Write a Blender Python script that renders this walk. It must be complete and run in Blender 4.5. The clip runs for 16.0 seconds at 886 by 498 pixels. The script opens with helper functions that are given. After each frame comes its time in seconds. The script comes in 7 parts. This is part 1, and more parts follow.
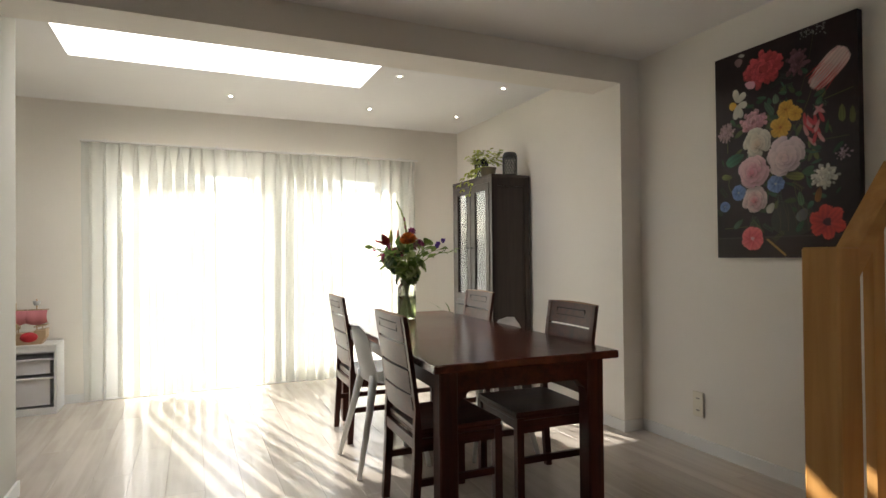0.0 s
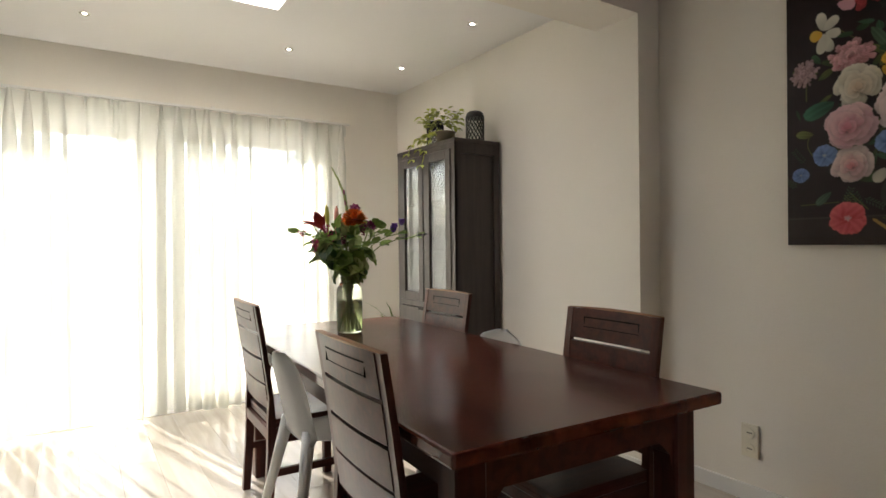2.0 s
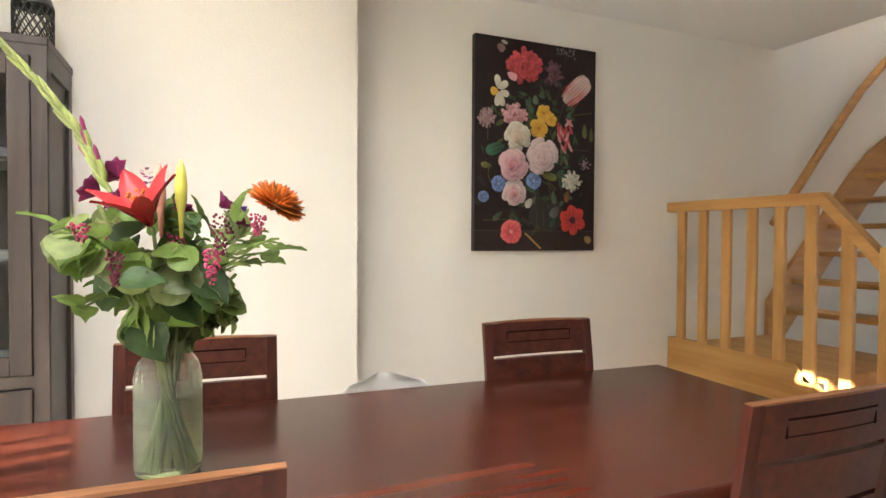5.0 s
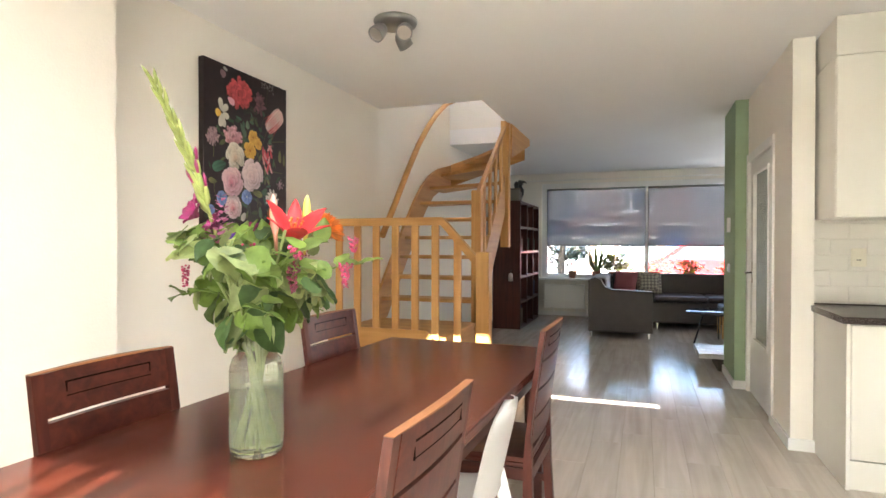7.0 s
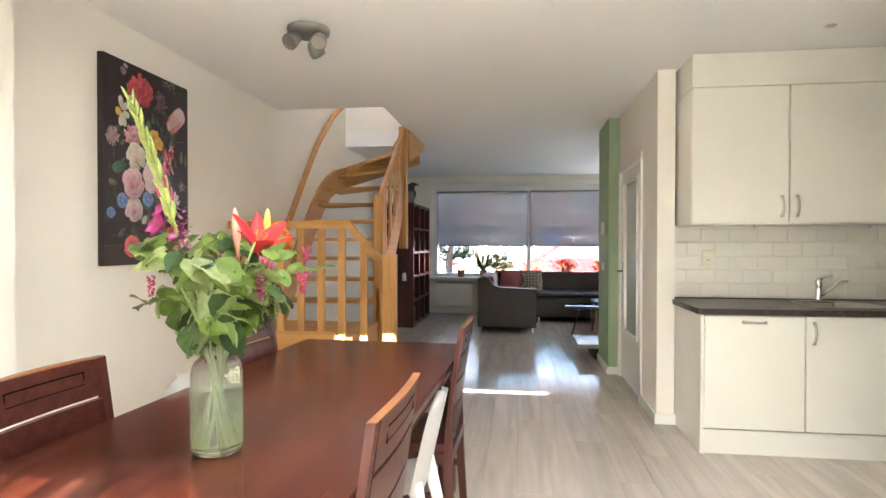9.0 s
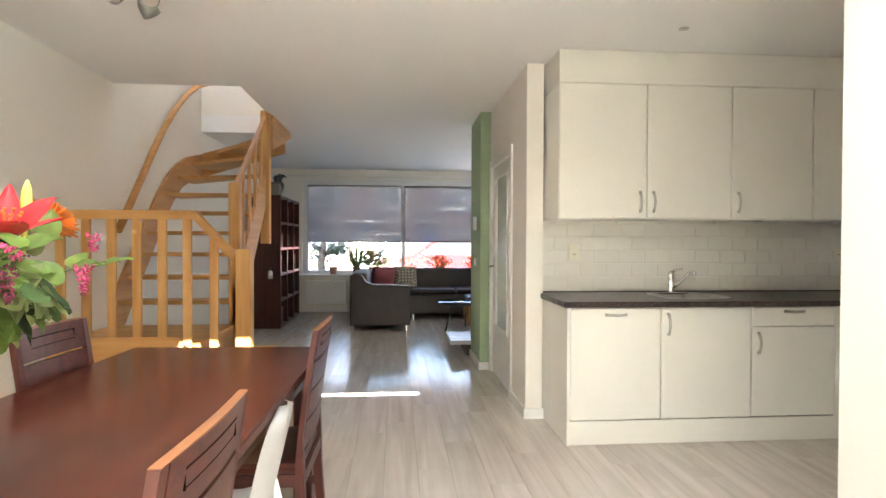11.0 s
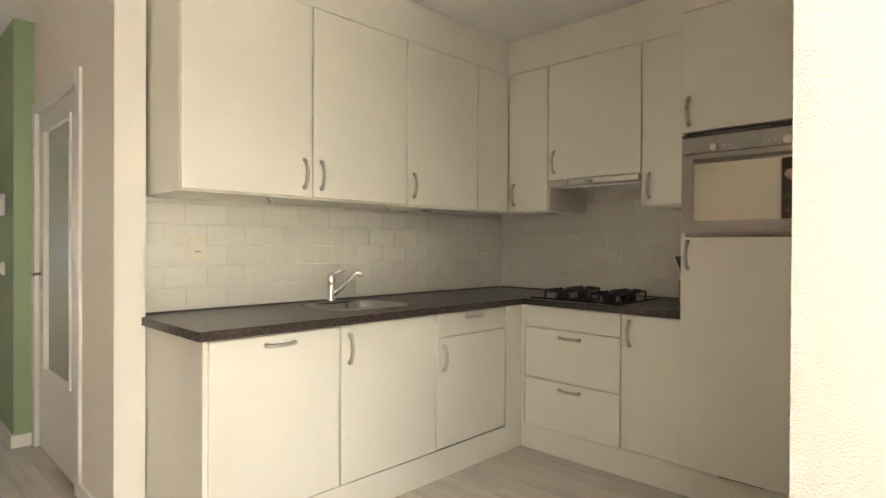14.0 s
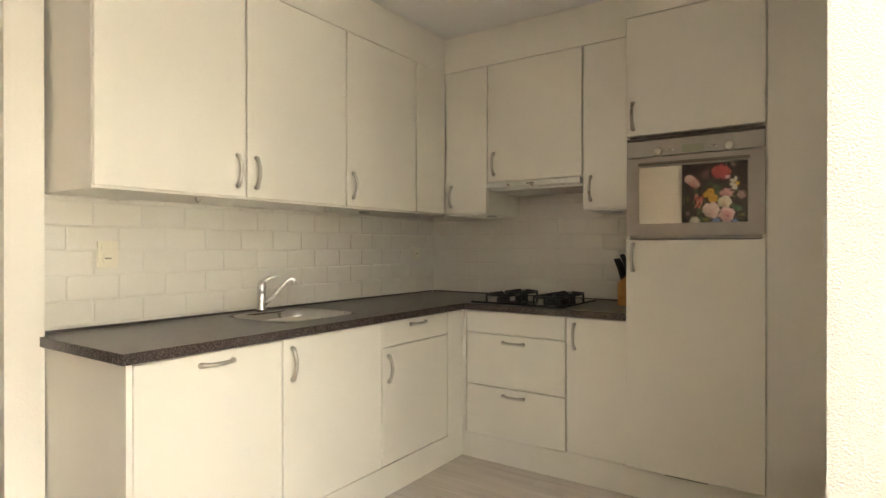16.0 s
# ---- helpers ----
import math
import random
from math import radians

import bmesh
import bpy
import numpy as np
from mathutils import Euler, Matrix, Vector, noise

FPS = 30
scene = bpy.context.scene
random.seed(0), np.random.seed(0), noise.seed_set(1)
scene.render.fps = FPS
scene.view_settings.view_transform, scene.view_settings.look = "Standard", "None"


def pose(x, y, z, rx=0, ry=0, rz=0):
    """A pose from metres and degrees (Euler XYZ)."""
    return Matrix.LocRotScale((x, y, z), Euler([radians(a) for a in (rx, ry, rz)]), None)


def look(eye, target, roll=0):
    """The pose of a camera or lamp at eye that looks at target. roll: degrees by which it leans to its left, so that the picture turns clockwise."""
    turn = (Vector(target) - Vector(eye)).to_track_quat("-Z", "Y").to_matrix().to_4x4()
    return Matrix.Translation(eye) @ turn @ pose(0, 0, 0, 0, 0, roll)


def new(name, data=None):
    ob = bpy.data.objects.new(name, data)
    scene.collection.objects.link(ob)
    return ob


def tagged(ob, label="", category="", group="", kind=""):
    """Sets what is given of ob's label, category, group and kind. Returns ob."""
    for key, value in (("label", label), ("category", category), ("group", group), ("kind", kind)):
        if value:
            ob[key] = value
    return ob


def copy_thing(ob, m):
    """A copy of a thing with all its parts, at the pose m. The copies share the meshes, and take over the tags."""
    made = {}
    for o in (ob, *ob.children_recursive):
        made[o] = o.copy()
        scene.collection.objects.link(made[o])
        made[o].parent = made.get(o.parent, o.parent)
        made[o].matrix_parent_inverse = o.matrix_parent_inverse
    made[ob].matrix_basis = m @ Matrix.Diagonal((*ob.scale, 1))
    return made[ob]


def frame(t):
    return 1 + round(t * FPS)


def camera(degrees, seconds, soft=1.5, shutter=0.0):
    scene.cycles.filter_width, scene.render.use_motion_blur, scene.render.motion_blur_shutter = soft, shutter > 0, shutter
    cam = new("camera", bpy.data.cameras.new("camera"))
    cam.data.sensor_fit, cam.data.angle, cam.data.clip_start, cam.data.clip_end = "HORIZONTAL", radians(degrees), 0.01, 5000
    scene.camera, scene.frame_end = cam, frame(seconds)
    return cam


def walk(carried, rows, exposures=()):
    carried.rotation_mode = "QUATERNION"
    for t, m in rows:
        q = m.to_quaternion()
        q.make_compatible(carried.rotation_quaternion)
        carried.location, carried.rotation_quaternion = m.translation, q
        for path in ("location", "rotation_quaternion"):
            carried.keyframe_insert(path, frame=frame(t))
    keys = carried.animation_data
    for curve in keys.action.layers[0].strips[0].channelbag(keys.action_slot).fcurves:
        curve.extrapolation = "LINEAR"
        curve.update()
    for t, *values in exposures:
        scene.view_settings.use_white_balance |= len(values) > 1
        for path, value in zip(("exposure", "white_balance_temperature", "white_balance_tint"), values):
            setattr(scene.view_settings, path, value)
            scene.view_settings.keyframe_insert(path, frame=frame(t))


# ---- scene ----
cam = camera(76.1, 16.0)
PATH = [
    (0, (-2.907, -3.095, 1.232), (-2.096, -1.267, 1.256), -0.6),
    (0.5, (-2.86, -2.999, 1.196), (-2.039, -1.175, 1.228), -0.3),
    (1, (-2.741, -2.758, 1.191), (-1.887, -0.949, 1.206), -0.4),
    (1.5, (-2.651, -2.385, 1.205), (-1.724, -0.613, 1.205), -0.7),
    (2, (-2.655, -1.936, 1.217), (-1.569, -0.257, 1.205), -0.6),
    (2.5, (-2.643, -1.504, 1.218), (-1.323, -0.002, 1.193), -0.7),
    (3, (-2.699, -1.099, 1.214), (-1.111, 0.117, 1.19), -0.5),
    (3.5, (-2.826, -0.703, 1.254), (-0.994, 0.1, 1.214), -0.4),
    (4, (-2.907, -0.263, 1.277), (-0.931, 0.041, 1.225), -0.2),
    (6.5, (-2.488, 1.742, 1.284), (-1.572, -0.036, 1.269), 0.2),
    (7, (-2.409, 1.92, 1.302), (-1.742, 0.035, 1.285), 0.1),
    (7.5, (-2.325, 2.063, 1.32), (-1.839, 0.123, 1.303), 0.1),
    (8, (-2.286, 2.144, 1.336), (-1.914, 0.178, 1.319), 0.1),
    (10.5, (-2.317, 2.111, 1.314), (-2.28, 0.111, 1.289), 0.1),
    (11, (-2.35, 1.889, 1.306), (-2.512, -0.104, 1.277), 0.2),
    (11.5, (-2.382, 1.63, 1.295), (-2.824, -0.32, 1.264), 0.3),
    (12, (-2.416, 1.35, 1.289), (-3.148, -0.511, 1.259), 0.4),
    (12.5, (-2.468, 1.07, 1.303), (-3.434, -0.681, 1.272), 0.4),
    (13, (-2.488, 0.825, 1.298), (-3.626, -0.819, 1.268), 0.4),
    (13.5, (-2.55, 0.611, 1.251), (-3.85, -0.909, 1.23), 0.4),
    (14, (-2.551, 0.473, 1.244), (-3.983, -0.923, 1.231), 0.3),
    (14.5, (-2.532, 0.371, 1.251), (-4.064, -0.915, 1.241), 0.3),
    (15, (-2.522, 0.306, 1.255), (-4.116, -0.902, 1.248), 0.2),
    (15.5, (-2.523, 0.256, 1.253), (-4.152, -0.904, 1.248), 0.1),
    (16, (-2.526, 0.211, 1.254), (-4.174, -0.922, 1.248), 0.0),
]
EXPOSURES = [(0, 2.36, 6500, 10), (1.5, 2.28, 6550, 10), (2, 2.40, 6600, 10), (2.5, 2.53, 6600, 10), (3, 2.8, 6450, 10), (3.5, 3.36, 6450, 10), (4, 3.55, 6400, 10), (6.5, 4.12, 6500, 10), (8, 4.12, 6350, 10), (11, 4.12, 6380, 10), (12, 3.99, 6600, 10), (13.5, 4.03, 6850, 10), (16, 4.16, 7050, 10)]
walk(cam, [(t, look(eye, target, roll)) for t, eye, target, roll in PATH], EXPOSURES)

# ---- world, sun ----
SUN_ELEVATION = 33.8
SUN_TRAVEL = Vector((0.265, -1.0, -0.69)).normalized()
world = bpy.data.worlds.new("sky")
scene.world = world
world.use_nodes = True
wn = world.node_tree
sky = wn.nodes.new("ShaderNodeTexSky")
sky.sky_type = 'NISHITA'
sky.sun_disc = False
sky.sun_elevation = radians(SUN_ELEVATION)
sky.sun_rotation = radians(-14.8)
wn.links.new(sky.outputs[0], wn.nodes["Background"].inputs[0])
wn.nodes["Background"].inputs[1].default_value = 0.15
sun_data = bpy.data.lights.new("sun", 'SUN')
sun_data.energy, sun_data.angle, sun_data.color = 5.0, radians(0.5), (1.0, 0.94, 0.85)
sun = new("sun", sun_data)
sun.matrix_world = look((0, 0, 30), Vector((0, 0, 30)) + SUN_TRAVEL)

# sky light in skylight; fill lamp added in street window's unseen, unscreened end
for name, m4, w, h, watts, tint in (("sky_light_skylight", look((-2.655, 1.085, 2.89), (-2.655, 1.085, 0)), 1.95, 0.5, 5.5, (1.0, 0.97, 0.92)),
                                    ("fill_light_street_window", look((-4.78, -8.66, 1.55), (-4.58, -5.0, 1.75)), 1.1, 1.4, 2.2, (0.95, 0.97, 1.0))):
    ld = bpy.data.lights.new(name, 'AREA')
    ld.shape, ld.size, ld.size_y, ld.energy, ld.color = 'RECTANGLE', w, h, watts, tint
    new(name, ld).matrix_world = m4


# ---- materials ----
def nodes_of(name):
    m = bpy.data.materials.new(name)
    m.use_nodes = True
    t = m.node_tree
    return m, t, t.nodes["Principled BSDF"]


def mat(name, base, rough=0.5, metal=0.0, var=0.08, scale=6.0, bump=0.0, bscale=150.0, rvar=0.08, spec=0.5, islands=0.0, objects=0.0, coat=0.0):
    """A plain surface: base colour with cloudy variation, fine relief and uneven gloss."""
    m, t, p = nodes_of(name)
    tc = t.nodes.new("ShaderNodeTexCoord")
    n1 = t.nodes.new("ShaderNodeTexNoise")
    n1.inputs["Scale"].default_value, n1.inputs["Detail"].default_value = scale, 5
    t.links.new(tc.outputs["Object"], n1.inputs["Vector"])
    ramp = t.nodes.new("ShaderNodeMapRange")
    ramp.inputs[1].default_value, ramp.inputs[2].default_value = 0.3, 0.7
    ramp.inputs[3].default_value, ramp.inputs[4].default_value = 1 - var, 1 + var
    t.links.new(n1.outputs["Fac"], ramp.inputs[0])
    value = ramp.outputs[0]
    for amount, kind, socket in ((islands, "ShaderNodeNewGeometry", "Random Per Island"), (objects, "ShaderNodeObjectInfo", "Random")):
        if amount:
            g = t.nodes.new(kind)
            r2 = t.nodes.new("ShaderNodeMapRange")
            r2.inputs[3].default_value, r2.inputs[4].default_value = 1 - amount, 1 + amount
            t.links.new(g.outputs[socket], r2.inputs[0])
            mul = t.nodes.new("ShaderNodeMath")
            mul.operation = 'MULTIPLY'
            t.links.new(value, mul.inputs[0])
            t.links.new(r2.outputs[0], mul.inputs[1])
            value = mul.outputs[0]
    col = t.nodes.new("ShaderNodeVectorMath")
    col.operation = 'SCALE'
    col.inputs[0].default_value = base
    t.links.new(value, col.inputs["Scale"])
    t.links.new(col.outputs[0], p.inputs["Base Color"])
    p.inputs["Metallic"].default_value = metal
    p.inputs["Specular IOR Level"].default_value = spec
    p.inputs["Coat Weight"].default_value = coat
    n2 = t.nodes.new("ShaderNodeTexNoise")
    n2.inputs["Scale"].default_value, n2.inputs["Detail"].default_value = bscale, 4
    t.links.new(tc.outputs["Object"], n2.inputs["Vector"])
    r3 = t.nodes.new("ShaderNodeMapRange")
    r3.inputs[3].default_value, r3.inputs[4].default_value = max(0.02, rough - rvar), min(1, rough + rvar)
    t.links.new(n1.outputs["Fac"], r3.inputs[0])
    t.links.new(r3.outputs[0], p.inputs["Roughness"])
    if bump:
        b = t.nodes.new("ShaderNodeBump")
        b.inputs["Strength"].default_value, b.inputs["Distance"].default_value = min(1, bump * 100), 0.01 if bump > 0.01 else 0.004
        t.links.new(n2.outputs["Fac"], b.inputs["Height"])
        t.links.new(b.outputs[0], p.inputs["Normal"])
    return m


def wood(name, dark, light, rough=0.4, along=1, grain=28.0, objects=0.0, coat=0.0, bump=0.15, spec=0.5):
    """Wood with grain running along one axis of the object (0 x, 1 y, 2 z)."""
    m, t, p = nodes_of(name)
    tc = t.nodes.new("ShaderNodeTexCoord")
    mp = t.nodes.new("ShaderNodeMapping")
    s = [grain] * 3
    s[along] = grain * 0.06
    mp.inputs["Scale"].default_value = s
    t.links.new(tc.outputs["Object"], mp.inputs["Vector"])
    info = t.nodes.new("ShaderNodeObjectInfo")
    shift = t.nodes.new("ShaderNodeVectorMath")
    shift.operation = 'SCALE'
    shift.inputs[0].default_value = (17, 23, 31)
    t.links.new(info.outputs["Random"], shift.inputs["Scale"])
    t.links.new(shift.outputs[0], mp.inputs["Location"])
    n1 = t.nodes.new("ShaderNodeTexNoise")
    n1.inputs["Scale"].default_value, n1.inputs["Detail"].default_value, n1.inputs["Distortion"].default_value = 1.0, 7, 0.6
    t.links.new(mp.outputs[0], n1.inputs["Vector"])
    n2 = t.nodes.new("ShaderNodeTexNoise")
    n2.inputs["Scale"].default_value, n2.inputs["Detail"].default_value = 2.2, 3
    t.links.new(tc.outputs["Object"], n2.inputs["Vector"])
    add = t.nodes.new("ShaderNodeMath")
    add.operation = 'MULTIPLY_ADD'
    add.inputs[1].default_value = 0.35
    t.links.new(n2.outputs["Fac"], add.inputs[0])
    t.links.new(n1.outputs["Fac"], add.inputs[2])
    cr = t.nodes.new("ShaderNodeValToRGB")
    cr.color_ramp.elements[0].position, cr.color_ramp.elements[1].position = 0.45, 0.9
    cr.color_ramp.elements[0].color, cr.color_ramp.elements[1].color = (*dark, 1), (*light, 1)
    t.links.new(add.outputs[0], cr.inputs[0])
    out = cr.outputs[0]
    if objects:
        r2 = t.nodes.new("ShaderNodeMapRange")
        r2.inputs[3].default_value, r2.inputs[4].default_value = 1 - objects, 1 + objects
        t.links.new(info.outputs["Random"], r2.inputs[0])
        v = t.nodes.new("ShaderNodeVectorMath")
        v.operation = 'SCALE'
        t.links.new(out, v.inputs[0])
        t.links.new(r2.outputs[0], v.inputs["Scale"])
        out = v.outputs[0]
    t.links.new(out, p.inputs["Base Color"])
    r3 = t.nodes.new("ShaderNodeMapRange")
    r3.inputs[3].default_value, r3.inputs[4].default_value = rough - 0.08, rough + 0.1
    t.links.new(n2.outputs["Fac"], r3.inputs[0])
    t.links.new(r3.outputs[0], p.inputs["Roughness"])
    p.inputs["Coat Weight"].default_value, p.inputs["Coat Roughness"].default_value = coat, 0.12
    p.inputs["Specular IOR Level"].default_value = spec
    b = t.nodes.new("ShaderNodeBump")
    b.inputs["Strength"].default_value, b.inputs["Distance"].default_value = bump, 0.002
    t.links.new(n1.outputs["Fac"], b.inputs["Height"])
    t.links.new(b.outputs[0], p.inputs["Normal"])
    return m


def pane_glass(name, tint=(1, 1, 1), gloss=0.5):
    """Thin clear pane: straight through, with a reflection that grows at the edge."""
    m, t, p = nodes_of(name)
    t.nodes.remove(p)
    out = t.nodes["Material Output"]
    tr, gl, mix, fr, mu = (t.nodes.new("ShaderNode" + k) for k in ("BsdfTransparent", "BsdfGlossy", "MixShader", "Fresnel", "Math"))
    tr.inputs[0].default_value = (*tint, 1)
    gl.inputs["Roughness"].default_value = 0.02
    fr.inputs[0].default_value = 1.5
    mu.operation = 'MULTIPLY'
    mu.inputs[1].default_value = gloss
    t.links.new(fr.outputs[0], mu.inputs[0])
    t.links.new(mu.outputs[0], mix.inputs[0])
    t.links.new(tr.outputs[0], mix.inputs[1])
    t.links.new(gl.outputs[0], mix.inputs[2])
    t.links.new(mix.outputs[0], out.inputs[0])
    return m


def cloth_sheer(name, colour, clear, rough_scale=900.0, translucent=0.6):
    """Thin weave: part open, part lit through."""
    m, t, p = nodes_of(name)
    t.nodes.remove(p)
    out = t.nodes["Material Output"]
    tr, di, tl, m1, m2 = (t.nodes.new("ShaderNode" + k) for k in ("BsdfTransparent", "BsdfDiffuse", "BsdfTranslucent", "MixShader", "MixShader"))
    di.inputs[0].default_value = tl.inputs[0].default_value = (*colour, 1)
    m1.inputs[0].default_value = translucent
    t.links.new(di.outputs[0], m1.inputs[1])
    t.links.new(tl.outputs[0], m1.inputs[2])
    n = t.nodes.new("ShaderNodeTexNoise")
    n.inputs["Scale"].default_value = rough_scale
    tc = t.nodes.new("ShaderNodeTexCoord")
    t.links.new(tc.outputs["Object"], n.inputs["Vector"])
    r = t.nodes.new("ShaderNodeMapRange")
    r.inputs[3].default_value, r.inputs[4].default_value = 1 - clear - 0.025, 1 - clear + 0.025
    t.links.new(n.outputs["Fac"], r.inputs[0])
    t.links.new(r.outputs[0], m2.inputs[0])
    t.links.new(tr.outputs[0], m2.inputs[1])
    t.links.new(m1.outputs[0], m2.inputs[2])
    t.links.new(m2.outputs[0], out.inputs[0])
    return m


def glow(name, colour, strength):
    m, t, p = nodes_of(name)
    p.inputs["Base Color"].default_value = (*colour, 1)
    p.inputs["Emission Color"].default_value = (*colour, 1)
    p.inputs["Emission Strength"].default_value = strength
    return m


M = {
    "wall": mat("wall_paint", (0.84, 0.80, 0.725), 0.85, var=0.02, scale=1.3, bump=0.003, bscale=90),
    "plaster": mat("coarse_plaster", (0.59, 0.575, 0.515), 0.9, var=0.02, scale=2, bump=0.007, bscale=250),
    "ceil": mat("ceiling_paint", (0.86, 0.85, 0.83), 0.9, var=0.015, scale=1.0, bump=0.002, bscale=110),
    "green": mat("green_paint", (0.33, 0.43, 0.27), 0.8, var=0.04, scale=1.5, bump=0.003, bscale=100),
    "white": mat("white_paint", (0.80, 0.79, 0.76), 0.42, var=0.02, scale=3),
    "pvc": mat("white_pvc", (0.80, 0.80, 0.79), 0.32, var=0.015, scale=3),
    "cab": mat("cream_cabinet", (0.81, 0.78, 0.70), 0.34, var=0.02, scale=2.5, bump=0.0004, bscale=260),
    "gap": mat("dark_gap", (0.07, 0.062, 0.052), 0.8),
    "tile": mat("glazed_tile", (0.80, 0.765, 0.69), 0.26, var=0.006, scale=2, rvar=0.0, objects=0.02),
    "grout": mat("grout", (0.76, 0.73, 0.66), 0.9, var=0.05, scale=30),
    "stone": mat("dark_worktop", (0.078, 0.066, 0.060), 0.30, var=0.10, scale=30, rvar=0.05),
    "stone_edge": mat("marbled_worktop_edge", (0.060, 0.046, 0.043), 0.26, var=0.75, scale=170, rvar=0.1),
    "oven": mat("oven_steel", (0.36, 0.33, 0.30), 0.42, metal=0.6, var=0.04, scale=20),
    "steel": mat("brushed_steel", (0.55, 0.54, 0.52), 0.3, metal=1.0, var=0.05, scale=20, bump=0.0003, bscale=400),
    "chrome": mat("chrome", (0.75, 0.75, 0.75), 0.08, metal=1.0, var=0.02, rvar=0.03),
    "nickel": mat("satin_nickel", (0.56, 0.53, 0.48), 0.3, metal=1.0, var=0.05),
    "black": mat("black_iron", (0.02, 0.02, 0.02), 0.45, var=0.2, scale=30),
    "floor": wood("light_laminate", (0.48, 0.42, 0.355), (0.62, 0.56, 0.49), 0.17, along=1, grain=16, objects=0.05, bump=0.012, spec=0.5),
    "dark": wood("dark_stained_wood", (0.036, 0.008, 0.006), (0.086, 0.021, 0.012), 0.36, along=1, grain=30, bump=0.08, spec=0.32),
    "darkz": wood("dark_stained_upright", (0.036, 0.008, 0.006), (0.086, 0.021, 0.012), 0.36, along=2, grain=30, bump=0.08, spec=0.32),
    "table": wood("mahogany_tabletop", (0.040, 0.009, 0.007), (0.125, 0.031, 0.016), 0.20, along=1, grain=16, bump=0.03, spec=0.4),
    "worn": wood("worn_edge_wood", (0.13, 0.048, 0.020), (0.34, 0.145, 0.055), 0.45, along=0),
    "cabinet": wood("wenge_cabinet", (0.024, 0.015, 0.012), (0.050, 0.034, 0.029), 0.42, along=2, grain=26, spec=0.5),
    "groove": mat("groove_slot_shade", (0.010, 0.005, 0.004), 0.8, spec=0.1),
    "pine": wood("honey_pine", (0.42, 0.20, 0.055), (0.60, 0.33, 0.11), 0.5, along=2, grain=20, spec=0.3),
    "pinex": wood("honey_pine_level", (0.42, 0.20, 0.055), (0.60, 0.33, 0.11), 0.5, along=0, grain=20, spec=0.3),
    "piney": wood("honey_pine_long", (0.42, 0.20, 0.055), (0.58, 0.31, 0.10), 0.5, along=1, grain=20, spec=0.3),
    "plastic": mat("white_plastic", (0.78, 0.78, 0.76), 0.35, var=0.02),
    "cream_plastic": mat("cream_plastic", (0.80, 0.75, 0.62), 0.4, var=0.02),
    "glass": pane_glass("clear_glass"),
    "curtain": cloth_sheer("sheer_curtain", (0.90, 0.90, 0.84), 0.23, rough_scale=700.0, translucent=0.28),
    "screen": cloth_sheer("grey_roller_screen", (0.18, 0.18, 0.183), 0.125, translucent=0.6),
    "lamp": glow("lit_bulb", (1.0, 0.92, 0.80), 25.0),
    "bulb": glow("warm_bulb", (1.0, 0.82, 0.58), 50.0),
}


